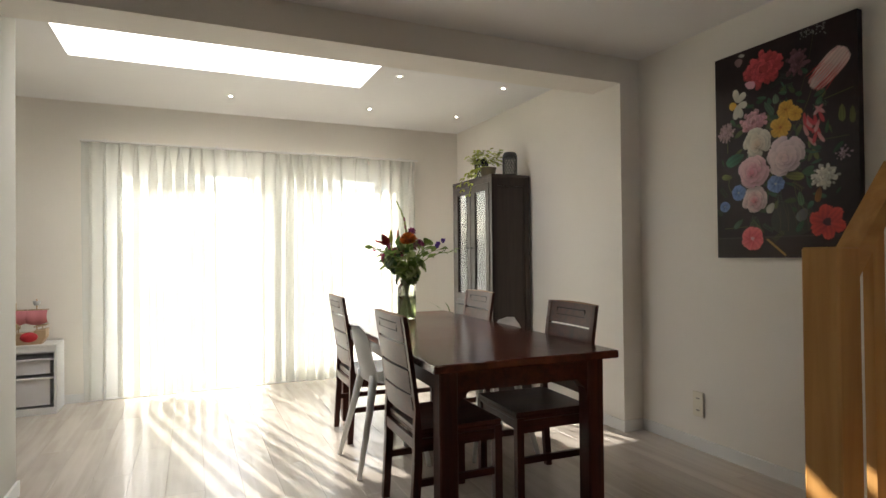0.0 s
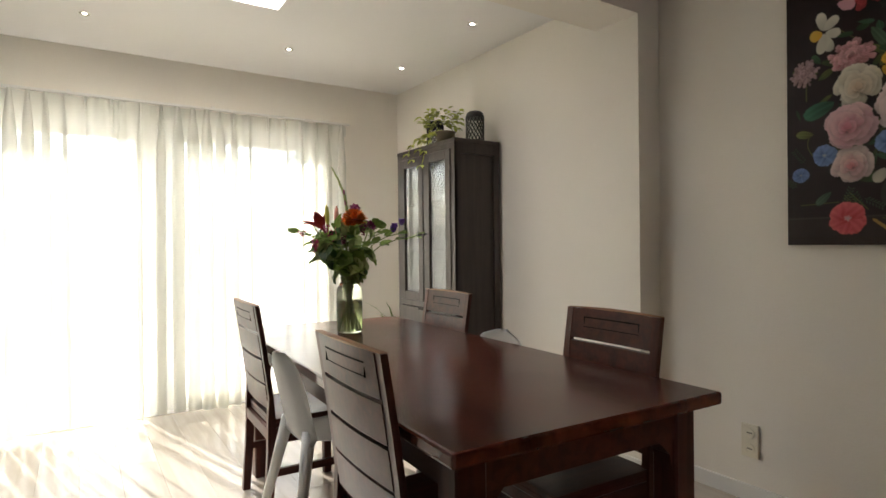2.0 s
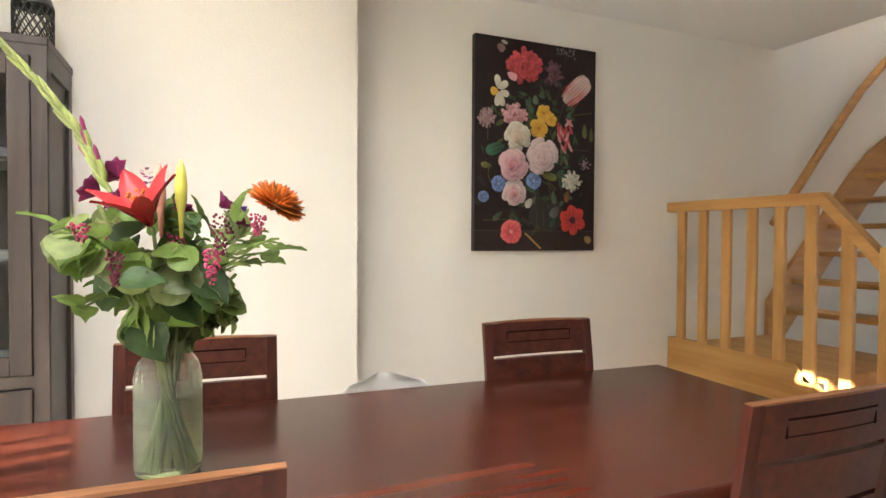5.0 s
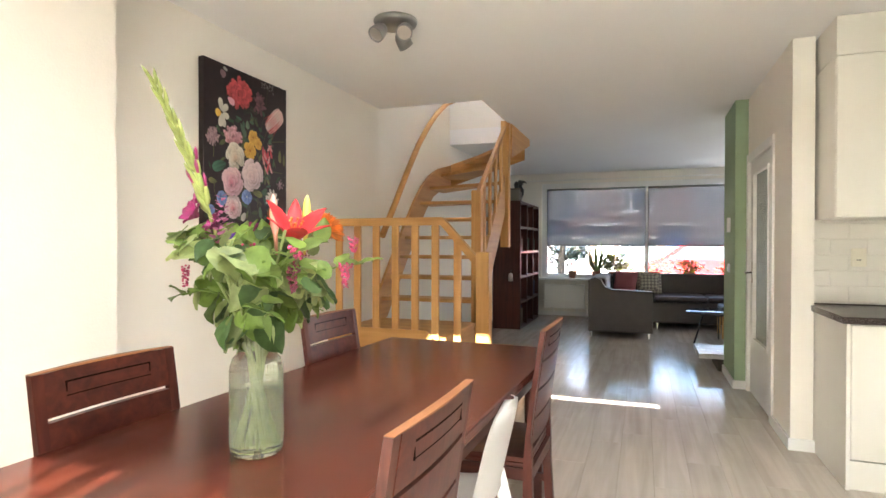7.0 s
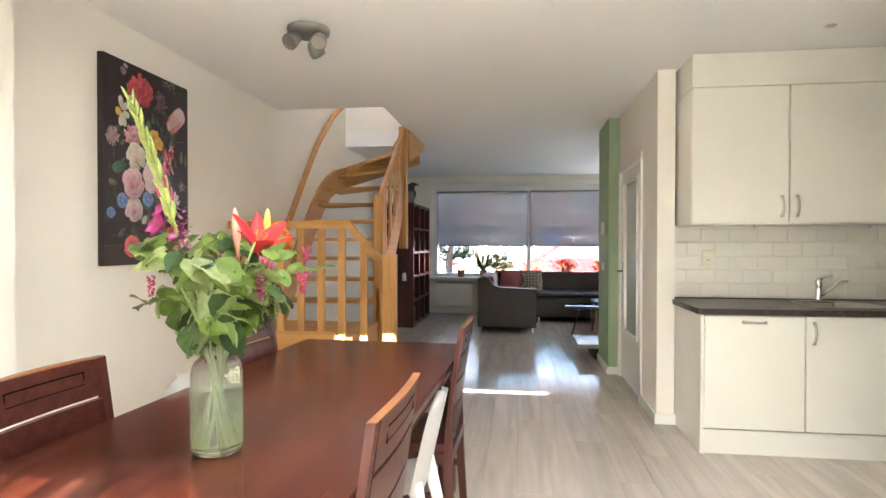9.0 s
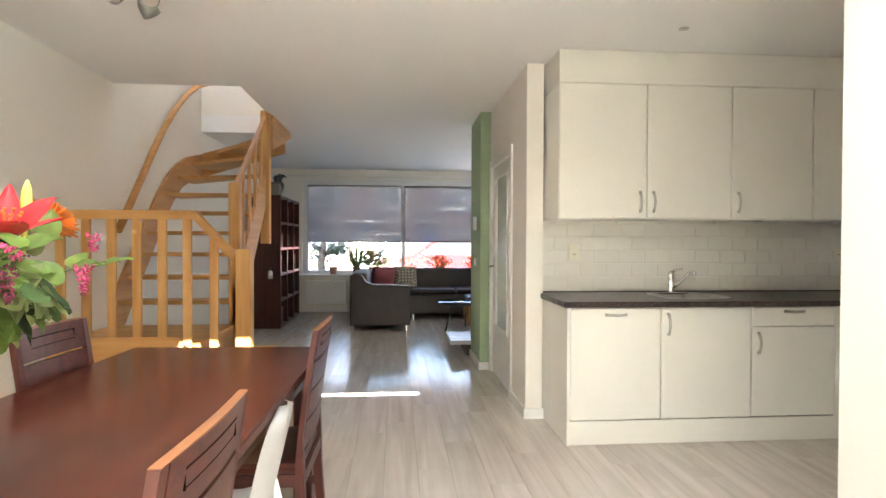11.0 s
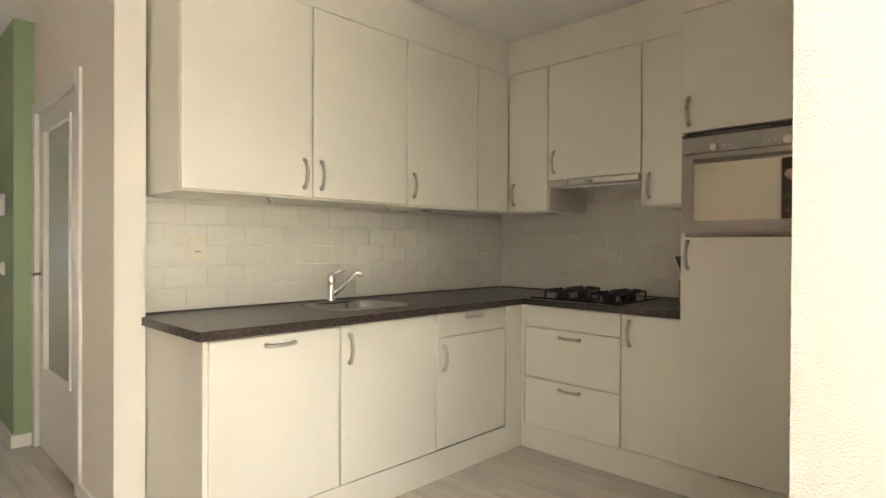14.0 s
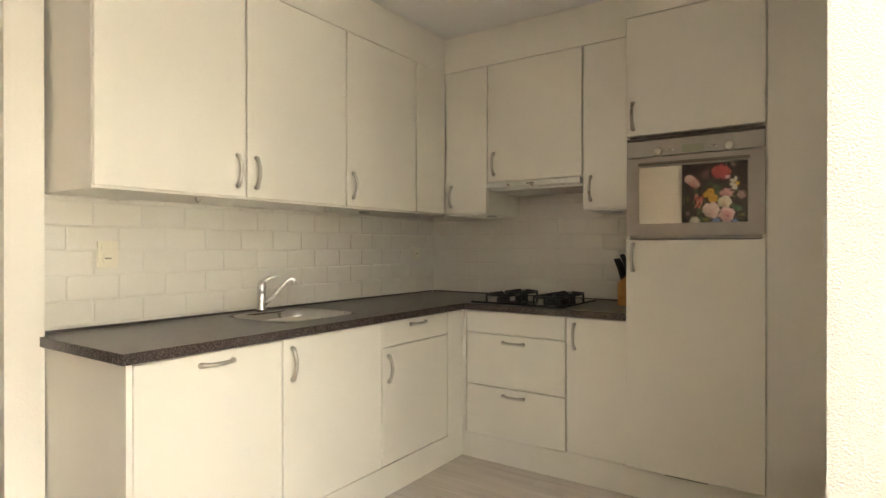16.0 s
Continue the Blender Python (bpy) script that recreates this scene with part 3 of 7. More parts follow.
def dining_chair():
    """Faces +y; the back leans away behind it."""
    c = thing("dining_chair", "dark reddish wooden dining chair with slotted backrest", "chair", "chairs round the table")
    W, T = 0.211, 0.020

    def lean(z):
        return -0.185 - 0.065 * max(0, (z - 0.45) / 0.51) ** 1.25

    def dip(x):
        return -0.012 * math.cos((x / (W + 0.016)) * math.pi / 2)

    seat = Build()
    seat.sheet(lambda u, v: Vector(((u - 0.5) * 0.43, -0.19 + 0.40 * v, 0.4555 - 0.014 * math.sin(u * math.pi) * math.sin(v * math.pi))), 10, 8)
    seat.box(-0.22, 0.22, -0.20, 0.22, 0.415, 0.437, 0.004)
    seat.box(-0.22, -0.212, -0.20, 0.22, 0.437, 0.456)
    seat.box(0.212, 0.22, -0.20, 0.22, 0.437, 0.456)
    seat.box(-0.212, 0.212, 0.208, 0.22, 0.437, 0.456)
    seat.box(-0.212, 0.212, -0.20, -0.188, 0.437, 0.456)
    part("seat", seat, "dark", c)
    for s in (-1, 1):
        part("leg", Build().prism([(s * W - 0.018, 0.182), (s * W + 0.018, 0.182), (s * W + 0.018, 0.22), (s * W - 0.018, 0.22)], 0, 0.43), "darkz", c)
        prof = [(-0.240, 0.0), (-0.205, 0.0), (-0.183, 0.30), (lean(0.45), 0.45)] + [(lean(z), z) for z in (0.55, 0.65, 0.75, 0.85, 0.95, 0.962)]
        prof += [(lean(z) - T, z) for z in (0.962, 0.95, 0.85, 0.75, 0.65, 0.55)] + [(lean(0.45) - 0.034, 0.45), (-0.222, 0.30)]
        part("back_post", Build().prism(prof, s * W - 0.016, s * W + 0.016, "x"), "darkz", c)
    for a in ((-W + 0.016, W - 0.016, 0.185, 0.205), (-W + 0.016, W - 0.016, -0.218, -0.202)):
        part("seat_rail", bx(a[0], a[1], a[2], a[3], 0.365, 0.414), "dark", c)
    for s in (-1, 1):
        part("seat_rail", bx(s * W - 0.01, s * W + 0.01, -0.19, 0.185, 0.365, 0.414), "dark", c)
        part("stretcher", bx(s * W - 0.009, s * W + 0.009, -0.205, 0.19, 0.20, 0.232), "dark", c)

    def board(z0, z1, half, crown=0.0, grow=0.0, th=T):
        """A gently bowed board of the back."""
        b = Build()
        n = 14
        rows = []
        for i in range(n + 1):
            x = -half + 2 * half * i / n
            zt = z1 + crown * math.cos(x / half * math.pi / 2)
            d = dip(x)
            rows.append([b.bm.verts.new((x, lean(z) + d + off, z)) for z, off in ((z0, grow), (zt, grow), (zt, -th - grow), (z0, -th - grow))])
        for r, q in zip(rows, rows[1:]):
            for k in range(4):
                b.bm.faces.new((r[k], q[k], q[(k + 1) % 4], r[(k + 1) % 4]))
        b.bm.faces.new(rows[0])
        b.bm.faces.new(rows[-1][::-1])
        bmesh.ops.recalc_face_normals(b.bm, faces=b.bm.faces[:])
        return b

    top = part("top_rail", board(0.845, 0.960, W - 0.016, 0.008), "dark", c)
    part("worn_edge", board(0.9635, 0.9645, W + 0.016, 0.0055, 0.0006), "worn", top, "paler worn top edge")
    # raised near-black strips; the routed groove's shade is put into their colour
    for z0, z1, half in ((0.926, 0.931, 0.135), (0.890, 0.893, 0.135)):
        part("groove_shade_strip", board(z0, z1, half, 0, 0.0008), "groove", top)
    for xx in (-0.135, 0.132):
        gy = lean(0.91) + dip(xx)
        part("groove_shade_strip", bx(xx, xx + 0.003, gy - T - 0.0012, gy + 0.0012, 0.890, 0.931), "groove", top)
    for zs in (0.729, 0.613, 0.500):
        part("slat", board(zs, zs + 0.104, W - 0.016), "dark", c)
    return c


def kid_chair():
    """A white moulded child's chair on splayed legs; faces +y."""
    c = thing("junior_chair", "white moulded plastic child's chair on splayed legs", "chair", "chairs round the table")
    sh = Build()

    def shell(u, v):
        if v < 0.5:
            k = v / 0.5
            y, z, w = 0.16 - 0.30 * k, 0.50 - 0.03 * math.sin(k * math.pi), 0.15 + 0.02 * k
        else:
            k = (v - 0.5) / 0.5
            y, z = -0.14 - 0.075 * k, 0.50 + 0.325 * k
            w = 0.185 * math.sqrt(max(0.03, 1 - max(0, (k - 0.45) / 0.55) ** 4))
        x = (u - 0.5) * 2
        return Vector((x * w, y + 0.035 * x * x * (1 if v > 0.5 else 0.3), z + (0.03 * x * x if v < 0.5 else 0)))
    sh.sheet(shell, 14, 24)
    bmesh.ops.solidify(sh.bm, geom=sh.bm.faces[:], thickness=0.014)
    part("seat_shell", sh, "plastic", c)
    for sx in (-1, 1):
        part("leg", Build().tube([(sx * 0.13, 0.10, 0.49), (sx * 0.17, 0.15, 0.25), (sx * 0.20, 0.19, 0.0)], [0.02, 0.017, 0.013], 10), "plastic", c)
        part("leg", Build().tube([(sx * 0.12, -0.12, 0.54), (sx * 0.165, -0.16, 0.34), (sx * 0.226, -0.24, 0.0)], [0.026, 0.021, 0.014], 10), "plastic", c)
    return c


dining_table()
ch = dining_chair()
ch.matrix_basis = pose(-1.228, -0.482, 0, 0, 0, 87.5)
copy_thing(ch, pose(-1.193, 0.692, 0, 0, 0, 88.5))
copy_thing(ch, pose(-1.735, 0.785, 0, 0, 0, -91.5))
copy_thing(ch, pose(-1.785, -0.515, 0, 0, 0, -91))
kc = kid_chair()
kc.matrix_basis = pose(-1.83, 0.190, 0, 0, 0, -90)
copy_thing(kc, pose(-1.19, 0.12, 0, 0, 0, 90))


# ---- kitchen ----
def bow_handle(parent, p, along, out):
    """A bowed bar handle 0.13 long at p."""
    p, a, o = Vector(p), Vector(along), Vector(out)
    pts = [p - a * 0.064 + o * 0.002] + [p + a * 0.064 * k + o * (0.010 + 0.020 * (1 - k * k)) for k in (-1, -0.6, -0.2, 0.2, 0.6, 1)] + [p + a * 0.064 + o * 0.002]
    rs = [0.011, 0.010, 0.0078, 0.0084, 0.0084, 0.0078, 0.010, 0.011]
    part("handle", Build().tube(pts, rs, 10), "nickel", parent, "satin nickel bow handle")


FY, FX = -1.62, -5.40      # fronts of the base units
UY, UX = -1.86, -5.566     # fronts of the wall units
TOP = 0.922
BACKY, BACKX = -2.282, WEST


def base_unit(label, x0, x1, y0, y1, face, fronts):
    """A floor unit with its fronts; fronts: (low, high, handle kind)."""
    u = thing("base_cabinet", label, "cabinet", "kitchen base cabinets")
    part("body", bx(x0, x1, y0, y1, 0.16, 0.884), "cab", u)
    for lo, hi, kind in fronts:
        if face == "y":
            f = part("door" if hi - lo > 0.3 else "drawer_front", bx(x0 + 0.002, x1 - 0.002, FY - 0.018, FY, lo, hi, bevel=0.003), "cab", u)
            out, lv, cx, at = (0, 1, 0), (1, 0, 0), (x0 + x1) / 2, FY
            pos = {"top": (cx, at, hi - 0.040), "left": (x1 - 0.045, at, hi - 0.106), "mid": (cx, at, (lo + hi) / 2 + 0.032)}
        else:
            f = part("door" if hi - lo > 0.3 else "drawer_front", bx(FX - 0.018, FX, y0 + 0.002, y1 - 0.002, lo, hi, bevel=0.003), "cab", u)
            out, lv, cx, at = (1, 0, 0), (0, 1, 0), (y0 + y1) / 2, FX
            pos = {"top": (at, cx, hi - 0.042), "left": (at, y0 + 0.045, hi - 0.10), "mid": (at, cx, (lo + hi) / 2)}
        if kind:
            bow_handle(f, pos[kind], (0, 0, 1) if kind == "left" else lv, out)
    return u


dishwasher = base_unit("cream kitchen base cabinet with a built-in dishwasher front", -4.044, -3.449, BACKY, FY - 0.02, "y", [(0.162, 0.877, "top")])
base_unit("cream kitchen base cabinet with one door under the sink", -4.656, -4.048, BACKY, FY - 0.02, "y", [(0.162, 0.880, "left")])
base_unit("cream kitchen base cabinet with a drawer above a door", -5.238, -4.660, BACKY, FY - 0.02, "y", [(0.165, 0.751, "left"), (0.757, 0.880, "mid")])
base_unit("cream kitchen drawer cabinet under the gas hob", BACKX, FX - 0.02, -1.594, -0.966, "x", [(0.150, 0.442, "top"), (0.448, 0.748, "top"), (0.754, 0.880, None)])
base_unit("narrow cream kitchen base cabinet beside the oven tower", BACKX, FX - 0.02, -0.962, -0.640, "x", [(0.155, 0.880, "left")])
part("side_panel", bx(-3.447, -3.428, BACKY, FY, 0.0, 0.884), "cab", dishwasher)
co = thing("corner_post", "cream corner filler between the cabinet rows", "panel")
part("panel", Build().box(-5.40, -5.242, -1.64, FY - 0.002, 0.155, 0.880).box(-5.42, FX, FY - 0.002, -1.598, 0.155, 0.880), "cab", co)
pl = thing("plinth", "cream plinth under the kitchen cabinets", "plinth")
part("plinth_board", bx(-5.44, -3.447, FY - 0.03, FY - 0.014, 0, 0.152), "cab", pl)
part("plinth_board", bx(FX - 0.03, FX - 0.014, -1.63, 0.0, 0, 0.152), "cab", pl)

# worktop with the sink cut out
SXA, SXB, SYA, SYB = -4.63, -4.17, -2.17, -1.76
wt = thing("worktop", "dark brown stone-look worktop with rolled edge", "worktop")
cut = (SXA + SXB) / 2
WY, WX, WE, WB = -1.597, -5.377, -3.408, TOP - 0.036     # worktop: front edges, open end, underside
outline = [(BACKX, BACKY), (WE, BACKY), (WE, WY), (cut + 0.0005, WY), (cut + 0.0005, SYB), (SXB, SYB), (SXB, SYA), (SXA, SYA), (SXA, SYB), (cut - 0.0005, SYB), (cut - 0.0005, WY), (WX, WY), (WX, -0.640), (BACKX, -0.640)]
part("slab", Build().prism(outline, WB, TOP), "stone", wt)
edge = Build()
edge.box(WX + 0.004, WE + 0.004, WY, WY + 0.004, WB - 0.0005, TOP + 0.0005, 0.0018)
edge.box(WE, WE + 0.004, BACKY + 0.002, WY, WB - 0.0005, TOP + 0.0005, 0.0018)
edge.box(WX, WX + 0.004, WY + 0.004, -0.642, WB - 0.0005, TOP + 0.0005, 0.0018)
part("edge_band", edge, "stone_edge", wt, "marbled glossy front edge")
part("upstand", Build().box(-5.99, -3.42, BACKY, BACKY + 0.008, TOP, TOP + 0.010).box(BACKX, BACKX + 0.012, BACKY, -0.64, TOP, TOP + 0.010), "stone", wt)

sink = thing("sink", "stainless steel inset kitchen sink", "sink")
s = Build()


def bowl(u, v):
    """Rounded basin: v runs from the rim to the middle of the bottom."""
    a = u * math.tau
    ca, sa = math.cos(a), math.sin(a)
    r = (abs(ca) ** 4 + abs(sa) ** 4) ** -0.25
    k, z = [(1.09, 0.925), (1.02, 0.926), (0.97, 0.912), (0.93, 0.81), (0.88, 0.775), (0.5, 0.767), (0.02, 0.762)][round(v * 6)]
    return Vector(((SXA + SXB) / 2 + 0.225 * k * r * ca, (SYA + SYB) / 2 + 0.21 * k * r * sa, z))


s.sheet(bowl, 40, 6)
part("basin", s, "steel", sink)
part("drain", Build().lathe([(0.04, 0.764), (0.04, 0.768), (0.02, 0.769), (0.0, 0.767)], ((SXA + SXB) / 2, (SYA + SYB) / 2, 0), 20), "chrome", sink)
sl = Build()
for k in range(4):
    sl.box(SXB - 0.036 + 0.001, SXB - 0.030, -1.94 - 0.03 * k, -1.93 - 0.03 * k, 0.87, 0.90)
part("overflow", sl, "gap", sink)
fa = thing("faucet", "chrome single-lever kitchen tap with swung spout", "tap")
fx, fy = -4.41, -2.225
part("body", Build().lathe([(0.026, 0), (0.026, 0.012), (0.021, 0.02), (0.021, 0.10), (0.024, 0.125), (0.022, 0.145), (0.012, 0.158), (0, 0.16)], (fx, fy, TOP), 20), "chrome", fa)
part("spout", Build().tube([(fx, fy, TOP + 0.03), (fx - 0.045, fy + 0.035, TOP + 0.075), (fx - 0.10, fy + 0.08, TOP + 0.155), (fx - 0.115, fy + 0.092, TOP + 0.166), (fx - 0.13, fy + 0.10, TOP + 0.16), (fx - 0.13, fy + 0.10, TOP + 0.138)], [0.014, 0.0135, 0.011, 0.011, 0.012, 0.012], 12), "chrome", fa)
part("lever", Build().tube([(fx, fy, TOP + 0.15), (fx - 0.03, fy + 0.03, TOP + 0.175), (fx - 0.065, fy + 0.055, TOP + 0.182)], [0.014, 0.009, 0.006], 10), "chrome", fa)


def wall_unit(label, x0, x1, y0, y1, face, z0, handle):
    u = thing("wall_cabinet", label, "cabinet", "kitchen wall cabinets")
    part("body", bx(x0, x1, y0, y1, z0 - 0.008, 2.372), "cab", u)
    if face == "y":
        d = part("door", bx(x0 + 0.002, x1 - 0.002, UY - 0.018, UY, z0, 2.375, bevel=0.003), "cab", u)
        if handle:
            bow_handle(d, (x1 - 0.045 if handle == "l" else x0 + 0.045, UY, z0 + 0.11), (0, 0, 1), (0, 1, 0))
    else:
        d = part("door", bx(UX - 0.018, UX, y0 + 0.002, y1 - 0.002, z0, 2.375, bevel=0.003), "cab", u)
        if handle:
            bow_handle(d, (UX, y0 + 0.045, z0 + 0.11), (0, 0, 1), (1, 0, 0))
    return u


UB = 1.468
wall_unit("cream kitchen wall cabinet with one door", -4.050, -3.44, BACKY, UY - 0.02, "y", UB, "r")
wall_unit("cream kitchen wall cabinet with one door", -4.657, -4.054, BACKY, UY - 0.02, "y", UB, "l")
wall_unit("cream kitchen wall cabinet with one door", -5.253, -4.661, BACKY, UY - 0.02, "y", UB, "l")
wall_unit("cream kitchen corner wall cabinet front", -5.5645, -5.257, BACKY, UY - 0.02, "y", UB, "")
wall_unit("narrow cream kitchen wall cabinet beside the cooker hood", BACKX, UX - 0.02, -1.858, -1.550, "x", UB, "l")
wall_unit("cream kitchen wall cabinet above the cooker hood", BACKX, UX - 0.02, -1.546, -0.938, "x", 1.655, "l")
wall_unit("narrow cream kitchen wall cabinet beside the oven tower", BACKX, UX - 0.02, -0.934, -0.640, "x", UB, "l")
cp = thing("cornice_panel", "cream filler panel between wall cabinets and ceiling", "panel")
part("panel", bx(UX, -3.44, UY - 0.03, UY - 0.004, 2.379, H - 0.004), "cab", cp)
part("panel", bx(UX - 0.03, UX - 0.004, UY - 0.03, -0.64, 2.379, H - 0.004), "cab", cp)
part("panel", bx(-3.462, -3.44, BACKY, UY - 0.03, 2.379, H - 0.004), "cab", cp)
ho = thing("cooker_hood", "flat grey built-in cooker hood under a wall cabinet", "cooker hood")
part("body", bx(BACKX + 0.02, UX - 0.025, -1.540, -0.944, 1.60, 1.645), "steel", ho)
part("pull_out_front", bx(UX - 0.024, UX + 0.022, -1.542, -0.942, 1.612, 1.650, bevel=0.008, seg=2), "steel", ho, "brushed steel pull-out front")
part("switch", bx(UX + 0.022, UX + 0.025, -1.27, -1.22, 1.628, 1.634), "gap", ho)

# oven tower
TX = -5.356
tw = thing("oven_tower", "tall cream kitchen cabinet housing a built-in oven", "cabinet")
part("body", Build().box(BACKX, TX - 0.02, -0.636, -0.024, 0.16, 1.290).box(BACKX, TX - 0.02, -0.636, -0.024, 1.80, 2.385).box(BACKX, TX - 0.02, -0.636, -0.618, 1.290, 1.80).box(BACKX, TX - 0.02, -0.042, -0.024, 1.290, 1.80), "cab", tw)
lower = part("door", bx(TX - 0.018, TX, -0.632, -0.026, 0.165, 1.290, bevel=0.003), "cab", tw)
bow_handle(lower, (TX, -0.598, 1.205), (0, 0, 1), (1, 0, 0))
upper = part("door", bx(TX - 0.018, TX, -0.632, -0.026, 1.80, 2.385, bevel=0.003), "cab", tw)
bow_handle(upper, (TX, -0.598, 1.90), (0, 0, 1), (1, 0, 0))
part("vent_slot", bx(TX - 0.018, TX - 0.012, -0.45, -0.26, 0.158, 0.164), "gap", tw)
part("top_panel", bx(TX - 0.03, TX - 0.004, -0.632, -0.026, 2.389, H - 0.004), "cab", tw)
structure("trim_tower", bx(TX - 0.02, TX - 0.008, -0.022, 0.2015, 0.0, H - 0.004), "cab", "cream filler board between oven tower and pier", "trim")

ov = thing("oven", "stainless steel built-in oven with mirrored glass door", "oven")
part("body", bx(BACKX + 0.1, TX - 0.022, -0.616, -0.044, 1.295, 1.79), "oven", ov)
cpn = part("control_panel", bx(TX - 0.02, TX + 0.004, -0.628, -0.030, 1.692, 1.770, bevel=0.002), "oven", ov)
part("seam", bx(TX - 0.02, TX + 0.001, -0.628, -0.030, 1.773, 1.784), "gap", ov)
for yk in (-0.478, -0.170):
    part("knob", Build().lathe([(0.020, 0), (0.019, 0.014), (0.016, 0.017), (0, 0.017)], n=20, m=pose(TX + 0.004, yk, 1.715 + 0.0, 0, 90, 0)), "nickel", cpn)
part("display", bx(TX + 0.004, TX + 0.0055, -0.370, -0.275, 1.70, 1.735), mat("oven_display", (0.30, 0.32, 0.24), 0.15), cpn, "unlit greenish display")
for yk in (-0.435, -0.41, -0.245, -0.222):
    part("button", Build().lathe([(0.006, 0), (0.006, 0.003), (0, 0.003)], n=10, m=pose(TX + 0.004, yk, 1.718, 0, 90, 0)), "nickel", cpn)
od = Build().prism([(-0.628, 1.312), (-0.030, 1.312), (-0.030, 1.686), (-0.3005, 1.686), (-0.3005, 1.640), (-0.095, 1.640), (-0.095, 1.368), (-0.570, 1.368), (-0.570, 1.640), (-0.3007, 1.640), (-0.3007, 1.686), (-0.628, 1.686)], TX - 0.02, TX + 0.004, "x")
odo = part("oven_door", od, "oven", ov)
part("door_glass", bx(TX - 0.018, TX + 0.001, -0.570, -0.095, 1.368, 1.640), mat("oven_glass", (0.62, 0.58, 0.50), 0.02, metal=0.92, var=0.02, rvar=0.0), odo, "mirrored oven glass")
part("handle", Build().box(TX + 0.022, TX + 0.034, -0.565, -0.085, 1.646, 1.660, 0.003).box(TX + 0.002, TX + 0.024, -0.555, -0.540, 1.647, 1.659).box(TX + 0.002, TX + 0.024, -0.110, -0.095, 1.647, 1.659), mat("dark_handle", (0.16, 0.14, 0.12), 0.4, metal=0.7), odo, "flat dark steel bar handle")

# gas hob
hb = thing("gas_hob", "black glass gas hob with cast iron pan supports", "hob")
part("glass_plate", bx(-5.93, -5.42, -1.575, -0.985, TOP + 0.001, TOP + 0.012, bevel=0.003), mat("hob_glass", (0.012, 0.012, 0.013), 0.08, var=0.05), hb)
for hx, hy, hr in ((-5.56, -1.43, 0.042), (-5.80, -1.43, 0.035), (-5.56, -1.12, 0.035), (-5.80, -1.12, 0.05)):
    bn = part("burner", Build().lathe([(hr, 0.012), (hr, 0.022), (hr * 0.8, 0.025), (hr * 0.8, 0.032), (0, 0.034)], (hx, hy, TOP), 20), "black", hb)
    g = Build()
    R = 0.105
    for k in range(4):
        a = k * math.pi / 2 + math.pi / 4
        ca, sa = math.cos(a), math.sin(a)
        g.tube([(hx + R * ca, hy + R * sa, TOP + 0.012), (hx + R * ca, hy + R * sa, TOP + 0.050), (hx + 0.03 * ca, hy + 0.03 * sa, TOP + 0.058)], 0.008, 6)
    sq = [(hx + R * 0.98 * math.cos(k * math.pi / 2 + math.pi / 4), hy + R * 0.98 * math.sin(k * math.pi / 2 + math.pi / 4), TOP + 0.047) for k in (0, 1, 2, 3, 0)]
    for a, b2 in zip(sq, sq[1:]):
        g.tube([a, b2], 0.008, 6)
    part("pan_support", g, "black", hb)

kb = thing("knife_block", "pale wooden knife block with black-handled knives", "knife block")
part("block", Build().prism([(-0.80, TOP + 0.001), (-0.69, TOP + 0.001), (-0.69, TOP + 0.15), (-0.74, TOP + 0.18), (-0.80, TOP + 0.13)], -5.86, -5.76, "x"), "pinex", kb)
for i, (kx, ky, kz) in enumerate(((-5.845, -0.775, 0.15), (-5.81, -0.775, 0.15), (-5.775, -0.775, 0.15), (-5.83, -0.745, 0.175), (-5.79, -0.745, 0.175), (-5.81, -0.715, 0.165))):
    part("knife", Build().tube([(kx, ky, TOP + kz - 0.01), (kx, ky - 0.02, TOP + kz + 0.06), (kx, ky - 0.045, TOP + kz + 0.115)], [0.010, 0.011, 0.008], 8), "black", kb)


# flat disc, coloured darker for the shade of a recessed well
well_shade = mat("socket_well_shade", (0.36, 0.33, 0.26), 0.5)


def socket(name, label, m, double=False, switch=False, material="cream_plastic"):
    """A wall plate facing +y of its own pose."""
    s = thing(name, label, "socket", m=m)
    h = 0.155 if double else 0.082
    part("plate", bx(-0.041, 0.041, 0.0, 0.012, -h / 2, h / 2, bevel=0.003), material, s)
    for z in ((-0.037, 0.037) if double else (0.0,)):
        if switch:
            part("rocker", bx(-0.03, 0.03, 0.012, 0.017, z - 0.03, z + 0.03, bevel=0.002), material, s)
        else:
            part("rim", Build().lathe([(0.024, 0.0118), (0.024, 0.0150), (0.021, 0.0155), (0.020, 0.0125)], n=20, m=pose(0, 0, z, -90, 0, 0)), material, s)
            part("well", Build().lathe([(0.020, 0.0122), (0.0, 0.0126)], n=20, m=pose(0, 0, z, -90, 0, 0)), well_shade, s)
            for sx in (-0.009, 0.009):
                part("contact", Build().lathe([(0.0035, 0.0124), (0.0035, 0.0132), (0, 0.0132)], (sx, 0, 0), 8, pose(0, 0, z, -90, 0, 0)), "gap", s)
    return s


k1 = socket("wall_socket", "cream wall socket with a switch above it", pose(-3.675, -2.277, 1.208))
part("switch_plate", bx(-0.041, 0.041, 0.0, 0.012, 0.0415, 0.072, bevel=0.002), "cream_plastic", k1)
part("rocker", bx(-0.028, 0.028, 0.012, 0.0165, 0.034, 0.064, bevel=0.002), "cream_plastic", k1)
socket("wall_socket", "cream wall socket on the kitchen tiles", pose(-5.79, -2.277, 1.21), double=False)
socket("wall_socket", "cream double wall socket low on the dining wall", pose(-0.001, -0.485, 0.285, 0, 0, 90), double=True)


